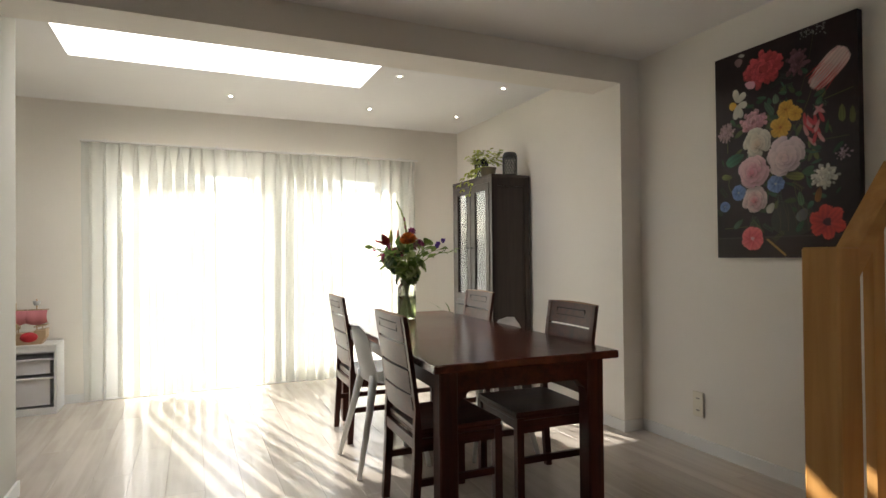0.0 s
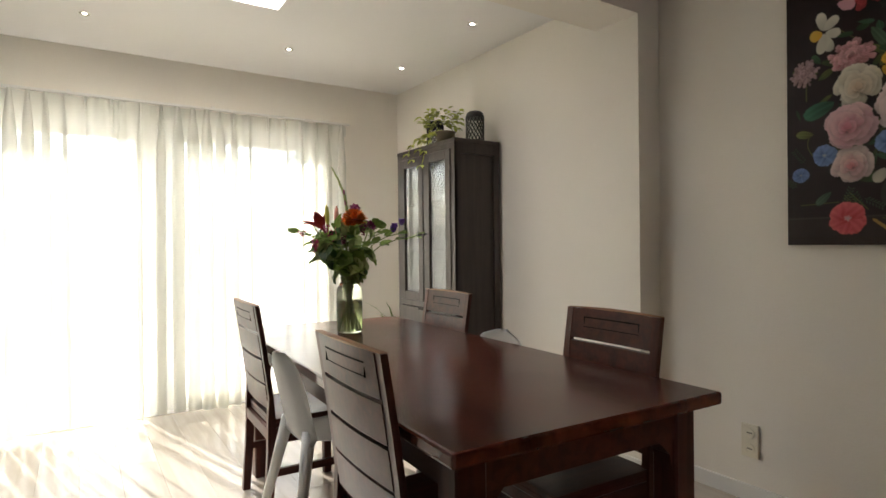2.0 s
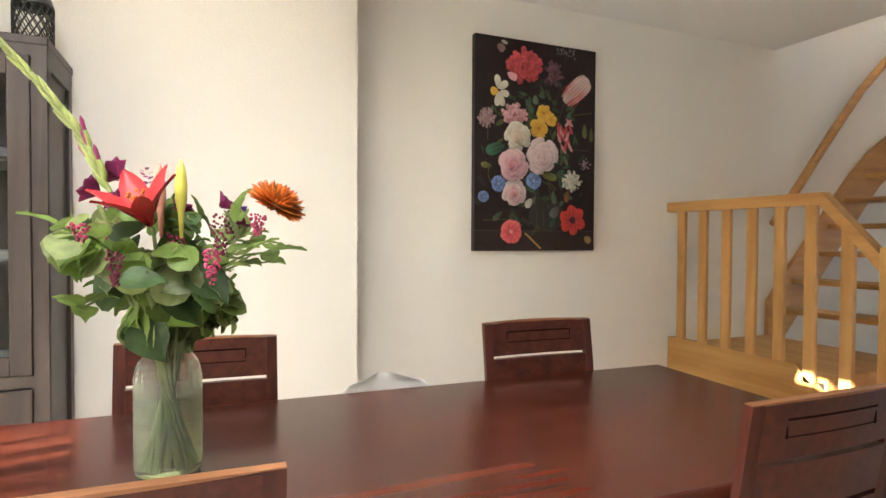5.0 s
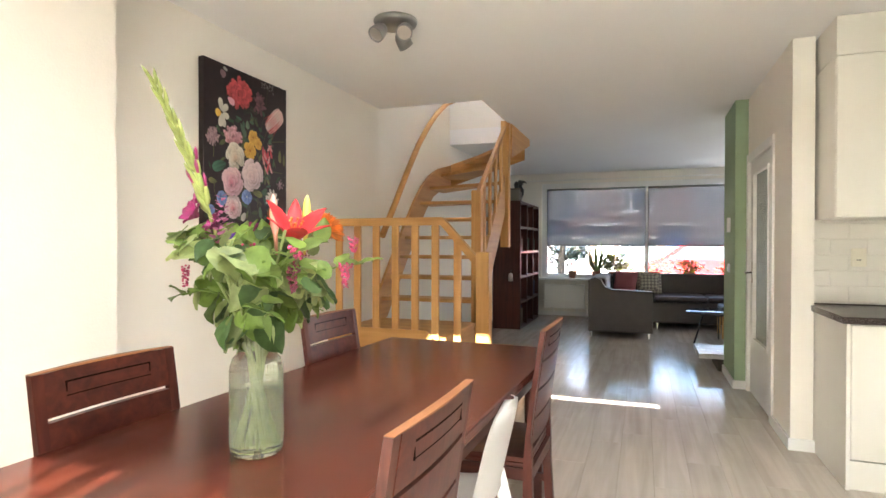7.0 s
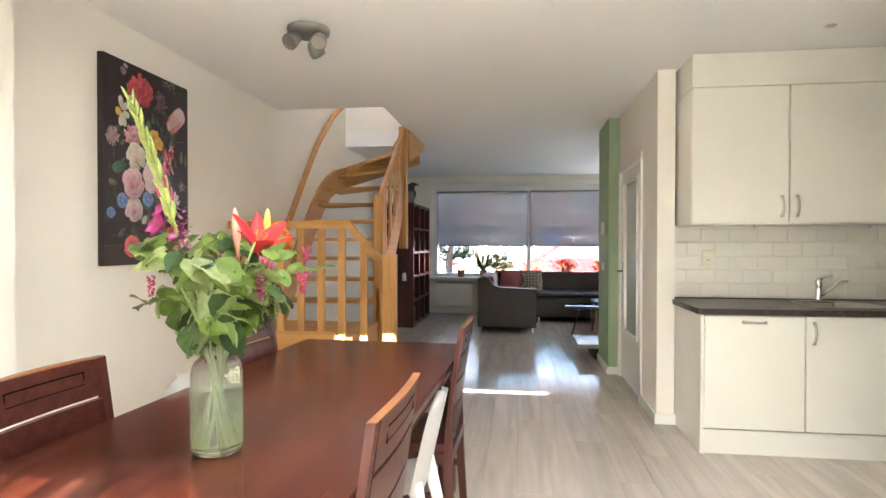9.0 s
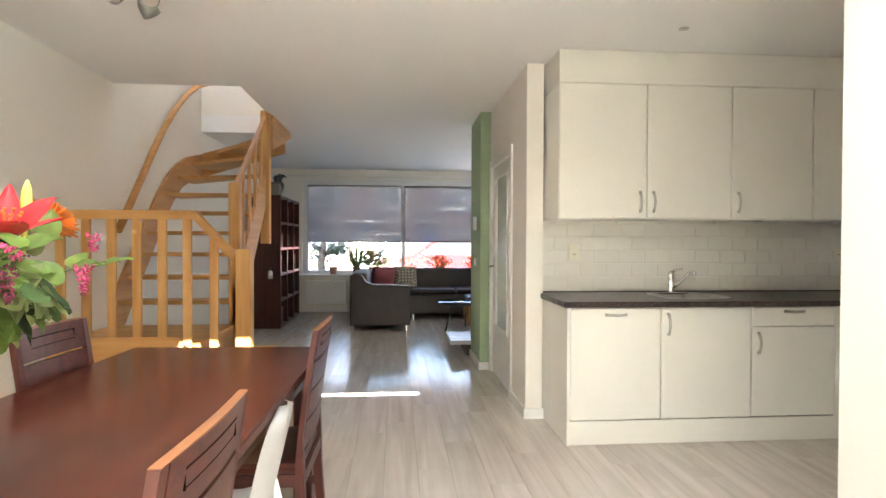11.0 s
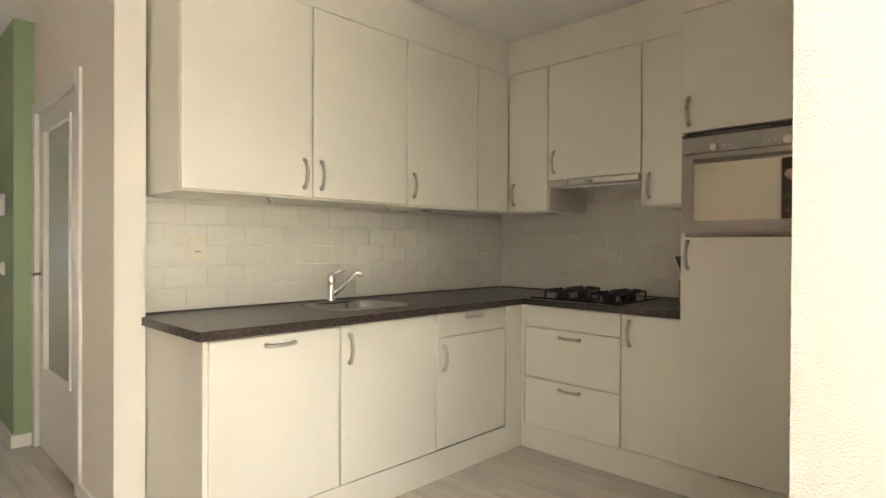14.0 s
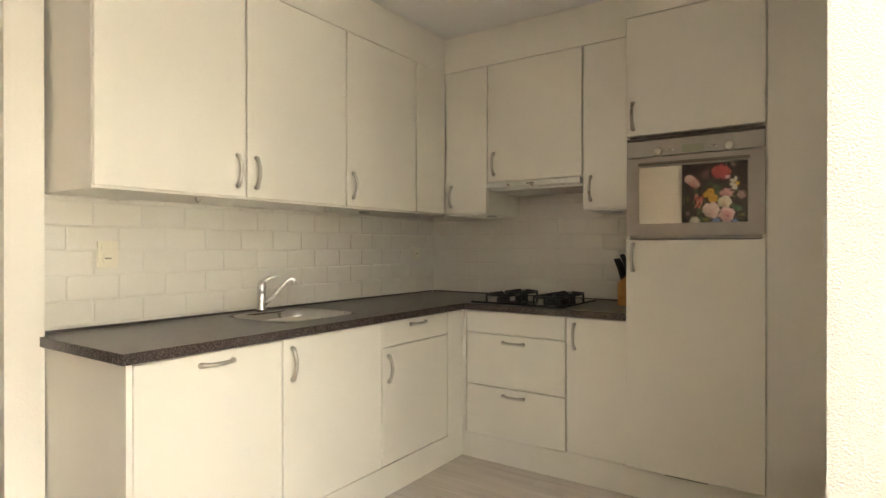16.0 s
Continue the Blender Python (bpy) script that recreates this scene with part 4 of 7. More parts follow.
# ---- curtains ----
def curtain(x0, x1, seed):
    """One hanging of sheer cloth: flat lengths between narrow tucked folds, with a pleated head."""
    rr = random.Random(seed)
    phase = [rr.uniform(0, 6.28) for _ in range(6)]
    nu, nv = int((x1 - x0) * 210), 14
    zt, yb = 2.235, GARDEN - 0.13

    def fn(u, v):
        s = x0 + (x1 - x0) * u
        z = 0.035 + (zt - 0.035) * v + (0.012 * math.sin(s * 9 + phase[0]) if v == 0 else 0)
        head = max(0.0, (z - 1.98) / 0.255)
        drift = (1 - v) * (0.10 * math.sin(s * 2.3 + phase[4]) + 0.05 * math.sin(s * 6.1 + phase[5] + v * 2))
        p1 = math.tau * (s / 0.118 + 0.30 * math.sin(s * 3.1 + phase[1]) + 0.22 * math.sin(s * 7.3 + phase[2]) + drift)
        size = (0.95 + 0.40 * math.sin(s * 4.7 + phase[3])) * (1 - 0.45 * head)
        y = yb + 0.034 * size * math.cos(p1) + 0.008 * math.sin(2 * p1 + s * 11)
        x = s + 0.050 * size * math.sin(p1)
        if head > 0:
            x += 0.004 * head * math.sin(math.tau * s / 0.05)
            y += 0.012 * head * math.sin(math.tau * s / 0.05 + 1.0)
        return Vector((min(max(x, x0 - 0.02), x1 + 0.02), y, z))
    return Build().sheet(fn, nu, nv)


for a, b2, sd in ((-3.755, -2.36, 3), (-2.40, -0.72, 8)):
    cu = thing("curtain", "drawn white sheer curtain before the garden door", "curtain", "sheer curtains")
    part("cloth", curtain(a, b2, sd), "curtain", cu)
    part("heading_tape", bx(a, b2, GARDEN - 0.098, GARDEN - 0.0965, 2.150, 2.235), "curtain", cu)
rl = thing("curtain_rail", "thin white curtain rail above the garden door", "curtain rail")
part("rail", bx(-3.77, -0.70, GARDEN - 0.145, GARDEN - 0.115, 2.238, 2.256, bevel=0.003), "white", rl)
for xx in (-3.6, -2.7, -1.8, -0.9):
    part("bracket", bx(xx, xx + 0.02, GARDEN - 0.13, GARDEN, 2.257, 2.270), "white", rl)


# ---- display cabinet and what stands on it ----
CX0, CX1, CY0, CY1, CZ = -0.566, -0.185, 1.145, 1.925, 1.93
dc = thing("display_cabinet", "tall dark wooden display cabinet with two glass doors", "cabinet")
part("side_panel", bx(CX0 + 0.02, CX1, CY0 + 0.012, CY0 + 0.034, 0.05, CZ - 0.03), "cabinet", dc)
part("side_panel", bx(CX0 + 0.02, CX1, CY1 - 0.034, CY1 - 0.012, 0.05, CZ - 0.03), "cabinet", dc)
part("back_panel", bx(CX1 - 0.015, CX1, CY0 + 0.034, CY1 - 0.034, 0.05, CZ - 0.03), "cabinet", dc)
part("bottom", bx(CX0 + 0.02, CX1 - 0.015, CY0 + 0.034, CY1 - 0.034, 0.05, 0.08), "cabinet", dc)
part("shelf", bx(CX0 + 0.02, CX1 - 0.015, CY0 + 0.034, CY1 - 0.034, 0.80, 0.82), "cabinet", dc)
part("top", bx(CX0 - 0.004, CX1, CY0 - 0.004, CY1 + 0.004, CZ - 0.03, CZ, bevel=0.004), "cabinet", dc)
sidef = Build()
for (a, z0, z1) in ((CX0 + 0.001, 0.0, CZ - 0.03), (CX1 - 0.055, 0.0, CZ - 0.03)):
    sidef.box(a, a + 0.052, CY0, CY0 + 0.012, z0, z1)
sidef.box(CX0 + 0.053, CX1 - 0.055, CY0, CY0 + 0.012, CZ - 0.10, CZ - 0.03)
sidef.box(CX0 + 0.053, CX1 - 0.055, CY0, CY0 + 0.012, 0.05, 0.13)
part("side_frame", sidef, "cabinet", dc)
for zz in (1.17, 1.52):
    part("shelf", bx(CX0 + 0.03, CX1 - 0.016, CY0 + 0.035, CY1 - 0.035, zz, zz + 0.016), "cabinet", dc)
ff = Build()
ff.box(CX0, CX0 + 0.02, CY0, CY0 + 0.045, 0.0, CZ - 0.03)
ff.box(CX0, CX0 + 0.02, CY1 - 0.045, CY1, 0.0, CZ - 0.03)
ff.box(CX0, CX0 + 0.02, CY0 + 0.045, CY1 - 0.045, CZ - 0.065, CZ - 0.03)
ff.box(CX0, CX0 + 0.02, CY0 + 0.045, CY1 - 0.045, 0.775, 0.815)
ff.box(CX0, CX0 + 0.02, CY0 + 0.045, CY1 - 0.045, 0.05, 0.10)
ff.box(CX0, CX0 + 0.02, (CY0 + CY1) / 2 - 0.012, (CY0 + CY1) / 2 + 0.012, 0.10, CZ - 0.065)
part("front_frame", ff, "cabinet", dc)
mid = (CY0 + CY1) / 2
for a, b2, hy in ((CY0 + 0.047, mid - 0.014, mid - 0.035), (mid + 0.014, CY1 - 0.047, mid + 0.035)):
    d = Build()
    za, zb, w = 0.818, CZ - 0.068, 0.062
    d.box(CX0 - 0.006, CX0 + 0.014, a, a + w, za, zb, 0.002)
    d.box(CX0 - 0.006, CX0 + 0.014, b2 - w, b2, za, zb, 0.002)
    d.box(CX0 - 0.006, CX0 + 0.014, a + w, b2 - w, za, za + w, 0.002)
    d.box(CX0 - 0.006, CX0 + 0.014, a + w, b2 - w, zb - w, zb, 0.002)
    dd = part("door", d, "cabinet", dc)
    part("pane", bx(CX0 + 0.003, CX0 + 0.007, a + w, b2 - w, za + w, zb - w), pane_glass("cabinet_glass", (0.92, 0.94, 0.95), 0.9), dd)
    part("knob", Build().lathe([(0.006, 0), (0.006, 0.012), (0.013, 0.018), (0.010, 0.026), (0, 0.027)], n=14, m=pose(CX0 - 0.006, hy, 1.30, 0, -90, 0)), "black", dd)
    part("hinge", bx(CX0 - 0.009, CX0 - 0.005, a - 0.001 if a < mid else b2 - 0.005, a + 0.005 if a < mid else b2 + 0.001, 1.66, 1.72), "black", dd)
    for z0, z1 in ((0.560, 0.770), (0.332, 0.552), (0.102, 0.324)):
        dw = part("drawer_front", bx(CX0 - 0.006, CX0 + 0.014, a, b2, z0, z1, bevel=0.003), "cabinet", dc)
        sy = b2 - 0.075 if a < mid else a + 0.005
        # near-black patch on the front, coloured as the shade inside a finger slot
        part("finger_slot_shade", bx(CX0 - 0.0075, CX0 - 0.0055, sy, sy + 0.07, z1 - 0.016, z1 - 0.003), "groove", dw)
# crockery behind the glass
for k in range(3):
    pt = thing("plate_stack", "stack of white plates on a cabinet shelf", "plates", "crockery in the cabinet")
    zb = (1.187, 1.537, 0.822)[k]
    for q in range(4):
        part("plate", Build().lathe([(0.05, 0.0), (0.055, 0.003), (0.10, 0.012), (0.101, 0.015), (0.06, 0.007), (0, 0.006)], (CX0 + 0.17, 1.34 + 0.05 * (k % 2), zb + q * 0.008), 24), "plastic", pt)
bo = thing("bottle", "yellow bottle standing in the display cabinet", "bottle")
part("body", Build().lathe([(0.03, 0), (0.032, 0.01), (0.032, 0.11), (0.012, 0.15), (0.012, 0.19), (0, 0.19)], (CX0 + 0.12, 1.72, 0.8225), 16), mat("yellow_liquor", (0.55, 0.42, 0.06), 0.15), bo)

leafm = mat("leaf_green", (0.15, 0.25, 0.045), 0.45, var=0.2, scale=14, islands=0.35)
leafm2 = mat("leaf_pale", (0.27, 0.36, 0.10), 0.5, var=0.2, scale=14, islands=0.3)
variegated = mat("leaf_variegated", (0.40, 0.44, 0.07), 0.45, var=0.35, scale=30, islands=0.35)


def plant_sprays(b, c, n, reach, drop, leaf, seed):
    rr = random.Random(seed)
    for i in range(n):
        a = rr.uniform(0, math.tau)
        r = reach * rr.uniform(0.25, 1)
        h = rr.uniform(-drop, 0.10)
        p = Vector((c[0] + r * math.cos(a), c[1] + r * math.sin(a), c[2] + h + 0.06))
        a2 = a + rr.uniform(-0.8, 0.8)
        q = p + Vector((math.cos(a2), math.sin(a2), rr.uniform(-0.7, 0.3))) * leaf * rr.uniform(0.7, 1.3)
        b.leaf(p, q, leaf * rr.uniform(0.5, 0.8), rr.uniform(0.02, 0.15))
    return b


fp2 = thing("potted_plant", "trailing variegated plant in a brown pot on the cabinet", "plant")
part("pot", Build().lathe([(0.055, 0), (0.075, 0.10), (0.078, 0.105), (0.072, 0.105), (0.065, 0.09), (0, 0.088)], (-0.41, 1.49, CZ), 24), mat("brown_pot", (0.17, 0.135, 0.08), 0.6), fp2)
part("foliage", plant_sprays(Build(), (-0.42, 1.53, CZ + 0.11), 120, 0.14, 0.03, 0.055, 3), variegated, fp2)
tr = Build()
for k, (dx, dy, dz) in enumerate(((-0.20, 0.06, -0.02), (-0.19, 0.15, -0.08), (-0.21, 0.02, -0.14), (-0.20, 0.2, -0.03))):
    p0, p1, p2 = Vector((-0.38, 1.50, CZ + 0.12)), Vector((-0.38 + dx * 0.7, 1.5 + dy, CZ + 0.15)), Vector((-0.38 + dx, 1.5 + dy * 1.2, CZ + dz))
    pts = [p0.lerp(p1, t).lerp(p1.lerp(p2, t), t) for t in (0, 0.2, 0.4, 0.6, 0.8, 1)]
    tr.tube(pts, 0.0025, 5)
    for i, p in enumerate(pts[1:]):
        for s in (-1, 1):
            tr.leaf(p, p + Vector((-0.02, s * 0.045, -0.03)), 0.03, 0.1)
part("trailing_stem", tr, variegated, fp2)


def lantern(m, label):
    ln = thing("lantern", label, "lantern", "lanterns on the cabinet", m)
    part("glass_jar", Build().lathe([(0.053, 0.004), (0.056, 0.02), (0.056, 0.17), (0.046, 0.19)], n=24), "glass", ln)
    w = Build()
    R = 0.063
    for k in range(16):
        for sgn in (-1, 1):
            pts = [(R * math.cos(k * math.tau / 16 + sgn * z * 9), R * math.sin(k * math.tau / 16 + sgn * z * 9), z) for z in (0.012, 0.05, 0.09, 0.13, 0.165)]
            w.tube(pts, 0.0028, 4, cap=False)
    part("wire_weave", w, "black", ln)
    part("base", Build().lathe([(0.065, 0), (0.065, 0.012), (0.0, 0.012)], n=24), "black", ln)
    part("rim", Build().lathe([(0.065, 0.165), (0.065, 0.175), (0.056, 0.20), (0.044, 0.21), (0.037, 0.21), (0.037, 0.205), (0.054, 0.17)], n=24), "black", ln)
    return ln


l1 = lantern(pose(-0.33, 1.235, CZ), "black woven-wire glass lantern on the cabinet")
copy_thing(l1, pose(-0.40, 1.64, CZ))


# ---- flower painting ----
class Easel:
    """A flat picture, painted stroke by stroke into colours on a fine grid; u runs across from 0 to 1, v down from 0 to the aspect."""

    def __init__(self, cols, aspect, ground, seed):
        self.w, self.h, self.a = cols, int(cols * aspect), aspect
        self.rng = np.random.default_rng(seed)
        self.c = np.ones((self.h, self.w, 3)) * np.array(ground)
        self.n = self.cloud(7) * 0.6 + self.cloud(26) * 0.4
        self.fine = self.cloud(70) * 0.5 + self.cloud(130) * 0.5
        self.c *= (0.65 + 0.7 * self.n)[:, :, None]

    def cloud(self, k):
        """Smooth random field between 0 and 1 with about k cells across."""
        g = self.rng.random((int(k * self.a) + 3, k + 3))
        y, x = np.linspace(0, k * self.a, self.h), np.linspace(0, k, self.w)
        yi, xi = y.astype(int), x.astype(int)
        fy, fx = (y - yi)[:, None], (x - xi)[None, :]
        fy, fx = fy * fy * (3 - 2 * fy), fx * fx * (3 - 2 * fx)
        q = lambda a, b: g[np.ix_(yi + a, xi + b)]
        return (q(0, 0) * (1 - fx) + q(0, 1) * fx) * (1 - fy) + (q(1, 0) * (1 - fx) + q(1, 1) * fx) * fy

    def window(self, u, v, r):
        x0, x1 = max(0, int((u - r) * self.w)), min(self.w, int((u + r) * self.w) + 2)
        y0, y1 = max(0, int((v - r) * self.w)), min(self.h, int((v + r) * self.w) + 2)
        if x1 <= x0 or y1 <= y0:
            return None
        U, V = np.meshgrid((np.arange(x0, x1) + 0.5) / self.w - u, (np.arange(y0, y1) + 0.5) / self.w - v)
        return (slice(y0, y1), slice(x0, x1)), U, V

    def lay(self, at, alpha, colour):
        self.c[at] = self.c[at] * (1 - alpha[:, :, None]) + colour * alpha[:, :, None]

    def petal(self, u, v, a, length, width, dark, light, ragged=0.0, streak=0.0, opacity=1.0):
        """One petal or leaf: an egg along a, paler to its rim and towards the light at the upper left."""
        got = self.window(u, v, max(length, width) * 1.25)
        if got is None:
            return
        at, U, V = got
        x, y = U * math.cos(a) + V * math.sin(a), -U * math.sin(a) + V * math.cos(a)
        taper = 1 + 0.25 * x / length
        k = (x / length) ** 2 + (y / (width * taper)) ** 2 + ragged * (self.fine[at] - 0.5)
        soft = 1.6 / (self.w * min(length, width))
        alpha = np.clip((1 - k) / soft, 0, 1) * opacity
        t = 0.48 + 0.34 * x / length - 0.20 * (U + V) / length + 0.35 * (self.n[at] - 0.5) + 0.22 * np.clip(k - 0.55, 0, 0.4)
        if streak:
            t = t + streak * np.sin(y / width * 9 + 4 * self.n[at]) * 0.5
        t = np.clip(t, 0, 1)[:, :, None]
        self.lay(at, alpha, np.array(dark) * (1 - t) + np.array(light) * t)

    def shade(self, u, v, r, amount):
        got = self.window(u, v, r * 1.3)
        if got:
            at, U, V = got
            self.c[at] *= 1 - (amount * np.clip(1.2 - (U * U + V * V) / (r * r), 0, 1))[:, :, None]

    def stem(self, u0, v0, u1, v1, bend, colour, thick=0.0035):
        for k in range(60):
            t = k / 59
            self.petal(u0 + (u1 - u0) * t + bend * math.sin(t * math.pi), v0 + (v1 - v0) * t, 0.8, thick, thick, colour, colour, opacity=0.8)

    def leaf(self, u, v, a, length, width, dark, light):
        self.petal(u, v, a, length, width, dark, light, 0.25, 0.25)
        self.stem(u - length * math.cos(a), v - length * math.sin(a), u + length * 0.9 * math.cos(a), v + length * 0.9 * math.sin(a), 0, light, 0.0022)

    def rose(self, u, v, r, dark, light, heart, squash=0.92):
        """Round petals folded over one another, the heart deeper in colour."""
        self.shade(u + 0.12 * r, v + 0.15 * r, r * 1.12, 0.55)
        for ring, (d, q, n) in enumerate(((0.60, 0.50, 6), (0.47, 0.47, 5), (0.30, 0.40, 4), (0.17, 0.27, 3), (0.07, 0.17, 2))):
            k = ring / 4
            lo = [a * (0.62 - 0.1 * k) * (1 - k * 0.5) + h * k * 0.5 for a, h in zip(dark, heart)]
            hi = [a * (1 - 0.6 * k * k) + h * 0.6 * k * k for a, h in zip(light, heart)]
            turn = self.rng.random() * 6
            order = list(self.rng.permutation(n))
            for i in order:
                a = turn + i * math.tau / n + self.rng.normal() * 0.3
                d2 = d * self.rng.uniform(0.75, 1.15)
                s = r * q * self.rng.uniform(0.85, 1.12)
                cu, cv = u - 0.06 * r * k + r * d2 * math.cos(a), v + 0.08 * r * k + r * d2 * squash * math.sin(a)
                self.shade(cu + 0.05 * r, cv + 0.07 * r, s * 1.05, 0.28)
                lit = 1.0 - 0.30 * d2 * max(0.0, math.cos(a - 0.9))
                self.petal(cu, cv, a + self.rng.normal() * 0.3, s * 0.80, s, [c * lit for c in lo], [c * lit for c in hi], 0.35, 0.12)

    def carnation(self, u, v, rx, ry, dark, light, petals=150):
        """A dense head of narrow ragged petals."""
        self.shade(u, v, max(rx, ry) * 1.1, 0.5)
        for i in range(petals):
            k = 1 - (i / petals) ** 0.8
            a = i * 2.39996 + self.rng.normal() * 0.2
            f = k * self.rng.uniform(0.8, 1.02)
            s = max(rx, ry) * self.rng.uniform(0.13, 0.24)
            shift = self.rng.uniform(0.55, 1.15)
            self.petal(u + rx * f * 0.88 * math.cos(a), v + ry * f * 0.88 * math.sin(a), math.atan2(math.sin(a) * ry, math.cos(a) * rx), s, s * 0.62, [c * 0.55 * shift for c in dark], [min(0.8, c * shift) for c in light], 0.7, 0.2)

    def open_flower(self, u, v, r, n, dark, light, heart, turn=0.0, wide=0.62):
        self.shade(u + 0.1 * r, v + 0.1 * r, r, 0.4)
        for i in range(n):
            a = turn + i * math.tau / n
            self.shade(u + 0.55 * r * math.cos(a), v + 0.55 * r * math.sin(a), r * 0.42, 0.25)
            self.petal(u + 0.52 * r * math.cos(a), v + 0.52 * r * math.sin(a), a + self.rng.normal() * 0.15, r * self.rng.uniform(0.44, 0.54), r * wide * self.rng.uniform(0.52, 0.70), dark, light, 0.55, 0.35)
        for k in range(14):
            a = k * 2.4
            self.petal(u + r * 0.16 * (k / 14) * math.cos(a), v + r * 0.16 * (k / 14) * math.sin(a), a, r * 0.09, r * 0.06, [c * 0.5 for c in heart], heart)

    def tulip(self, u, v, a, length, width, pale, stripe):
        for off, w, lo, hi in ((-0.42, 0.42, stripe, pale), (0.44, 0.40, stripe, pale), (-0.16, 0.50, pale, [min(0.8, c * 1.1) for c in pale]), (0.2, 0.46, stripe, pale), (0.02, 0.36, pale, pale)):
            cu, cv = u - off * width * math.sin(a), v + off * width * math.cos(a)
            self.shade(cu, cv, width * 0.5, 0.12)
            self.petal(cu, cv, a, length * (1 - 0.18 * abs(off)), width * w, [c * 0.6 for c in lo], hi, 0.15, 0.5)
        for k in range(9):
            off = (k - 4) * 0.2
            self.petal(u - off * width * math.sin(a) - 0.25 * length * math.cos(a), v + off * width * math.cos(a) - 0.25 * length * math.sin(a), a - off * 0.25, length * 0.6, width * 0.055, stripe, stripe, 0.5, opacity=0.8)

    def surface(self, name, put, parent, gloss):
        """The picture as one fine sheet whose points carry its colours."""
        me = bpy.data.meshes.new(name)
        gu, gv = (np.arange(self.w) / (self.w - 1)).tolist(), (np.arange(self.h) / (self.h - 1)).tolist()
        W = self.w
        me.from_pydata([put(a, b) for b in gv for a in gu], [], [(r * W + k, r * W + k + 1, r * W + W + k + 1, r * W + W + k) for r in range(self.h - 1) for k in range(W - 1)])
        col = me.color_attributes.new("paint", 'FLOAT_COLOR', 'POINT')
        rgba = np.ones((self.h * self.w, 4))
        rgba[:, :3] = self.c.reshape(-1, 3)
        col.data.foreach_set("color", rgba.ravel())
        m, t, bsdf = nodes_of(name + "_paint")
        vc = t.nodes.new("ShaderNodeVertexColor")
        vc.layer_name = "paint"
        t.links.new(vc.outputs[0], bsdf.inputs["Base Color"])
        bsdf.inputs["Roughness"].default_value, bsdf.inputs["Specular IOR Level"].default_value = gloss, 0.3
        tc = t.nodes.new("ShaderNodeTexCoord")
        weave = t.nodes.new("ShaderNodeTexNoise")
        weave.inputs["Scale"].default_value = 900
        bump = t.nodes.new("ShaderNodeBump")
        bump.inputs["Strength"].default_value, bump.inputs["Distance"].default_value = 0.15, 0.0005
        t.links.new(tc.outputs["Object"], weave.inputs["Vector"])
        t.links.new(weave.outputs[0], bump.inputs["Height"])
        t.links.new(bump.outputs[0], bsdf.inputs["Normal"])
        return part(name, me, m, parent)


RED, ROSE, BLUSH, IVORY = (0.50, 0.045, 0.05), (0.66, 0.36, 0.40), (0.70, 0.56, 0.56), (0.72, 0.68, 0.57)
CRIMSON, GOLD, AZURE, MAUVE = (0.52, 0.13, 0.17), (0.66, 0.34, 0.04), (0.13, 0.22, 0.50), (0.34, 0.20, 0.21)
MOSS, FERN, OLIVE, PLUM = (0.03, 0.06, 0.025), (0.08, 0.16, 0.08), (0.20, 0.21, 0.07), (0.10, 0.035, 0.05)
dim = lambda c, k: tuple(x * k for x in c)
canvas_dark = mat("canvas_dark", (0.021, 0.012, 0.012), 0.5, var=0.3, scale=8)


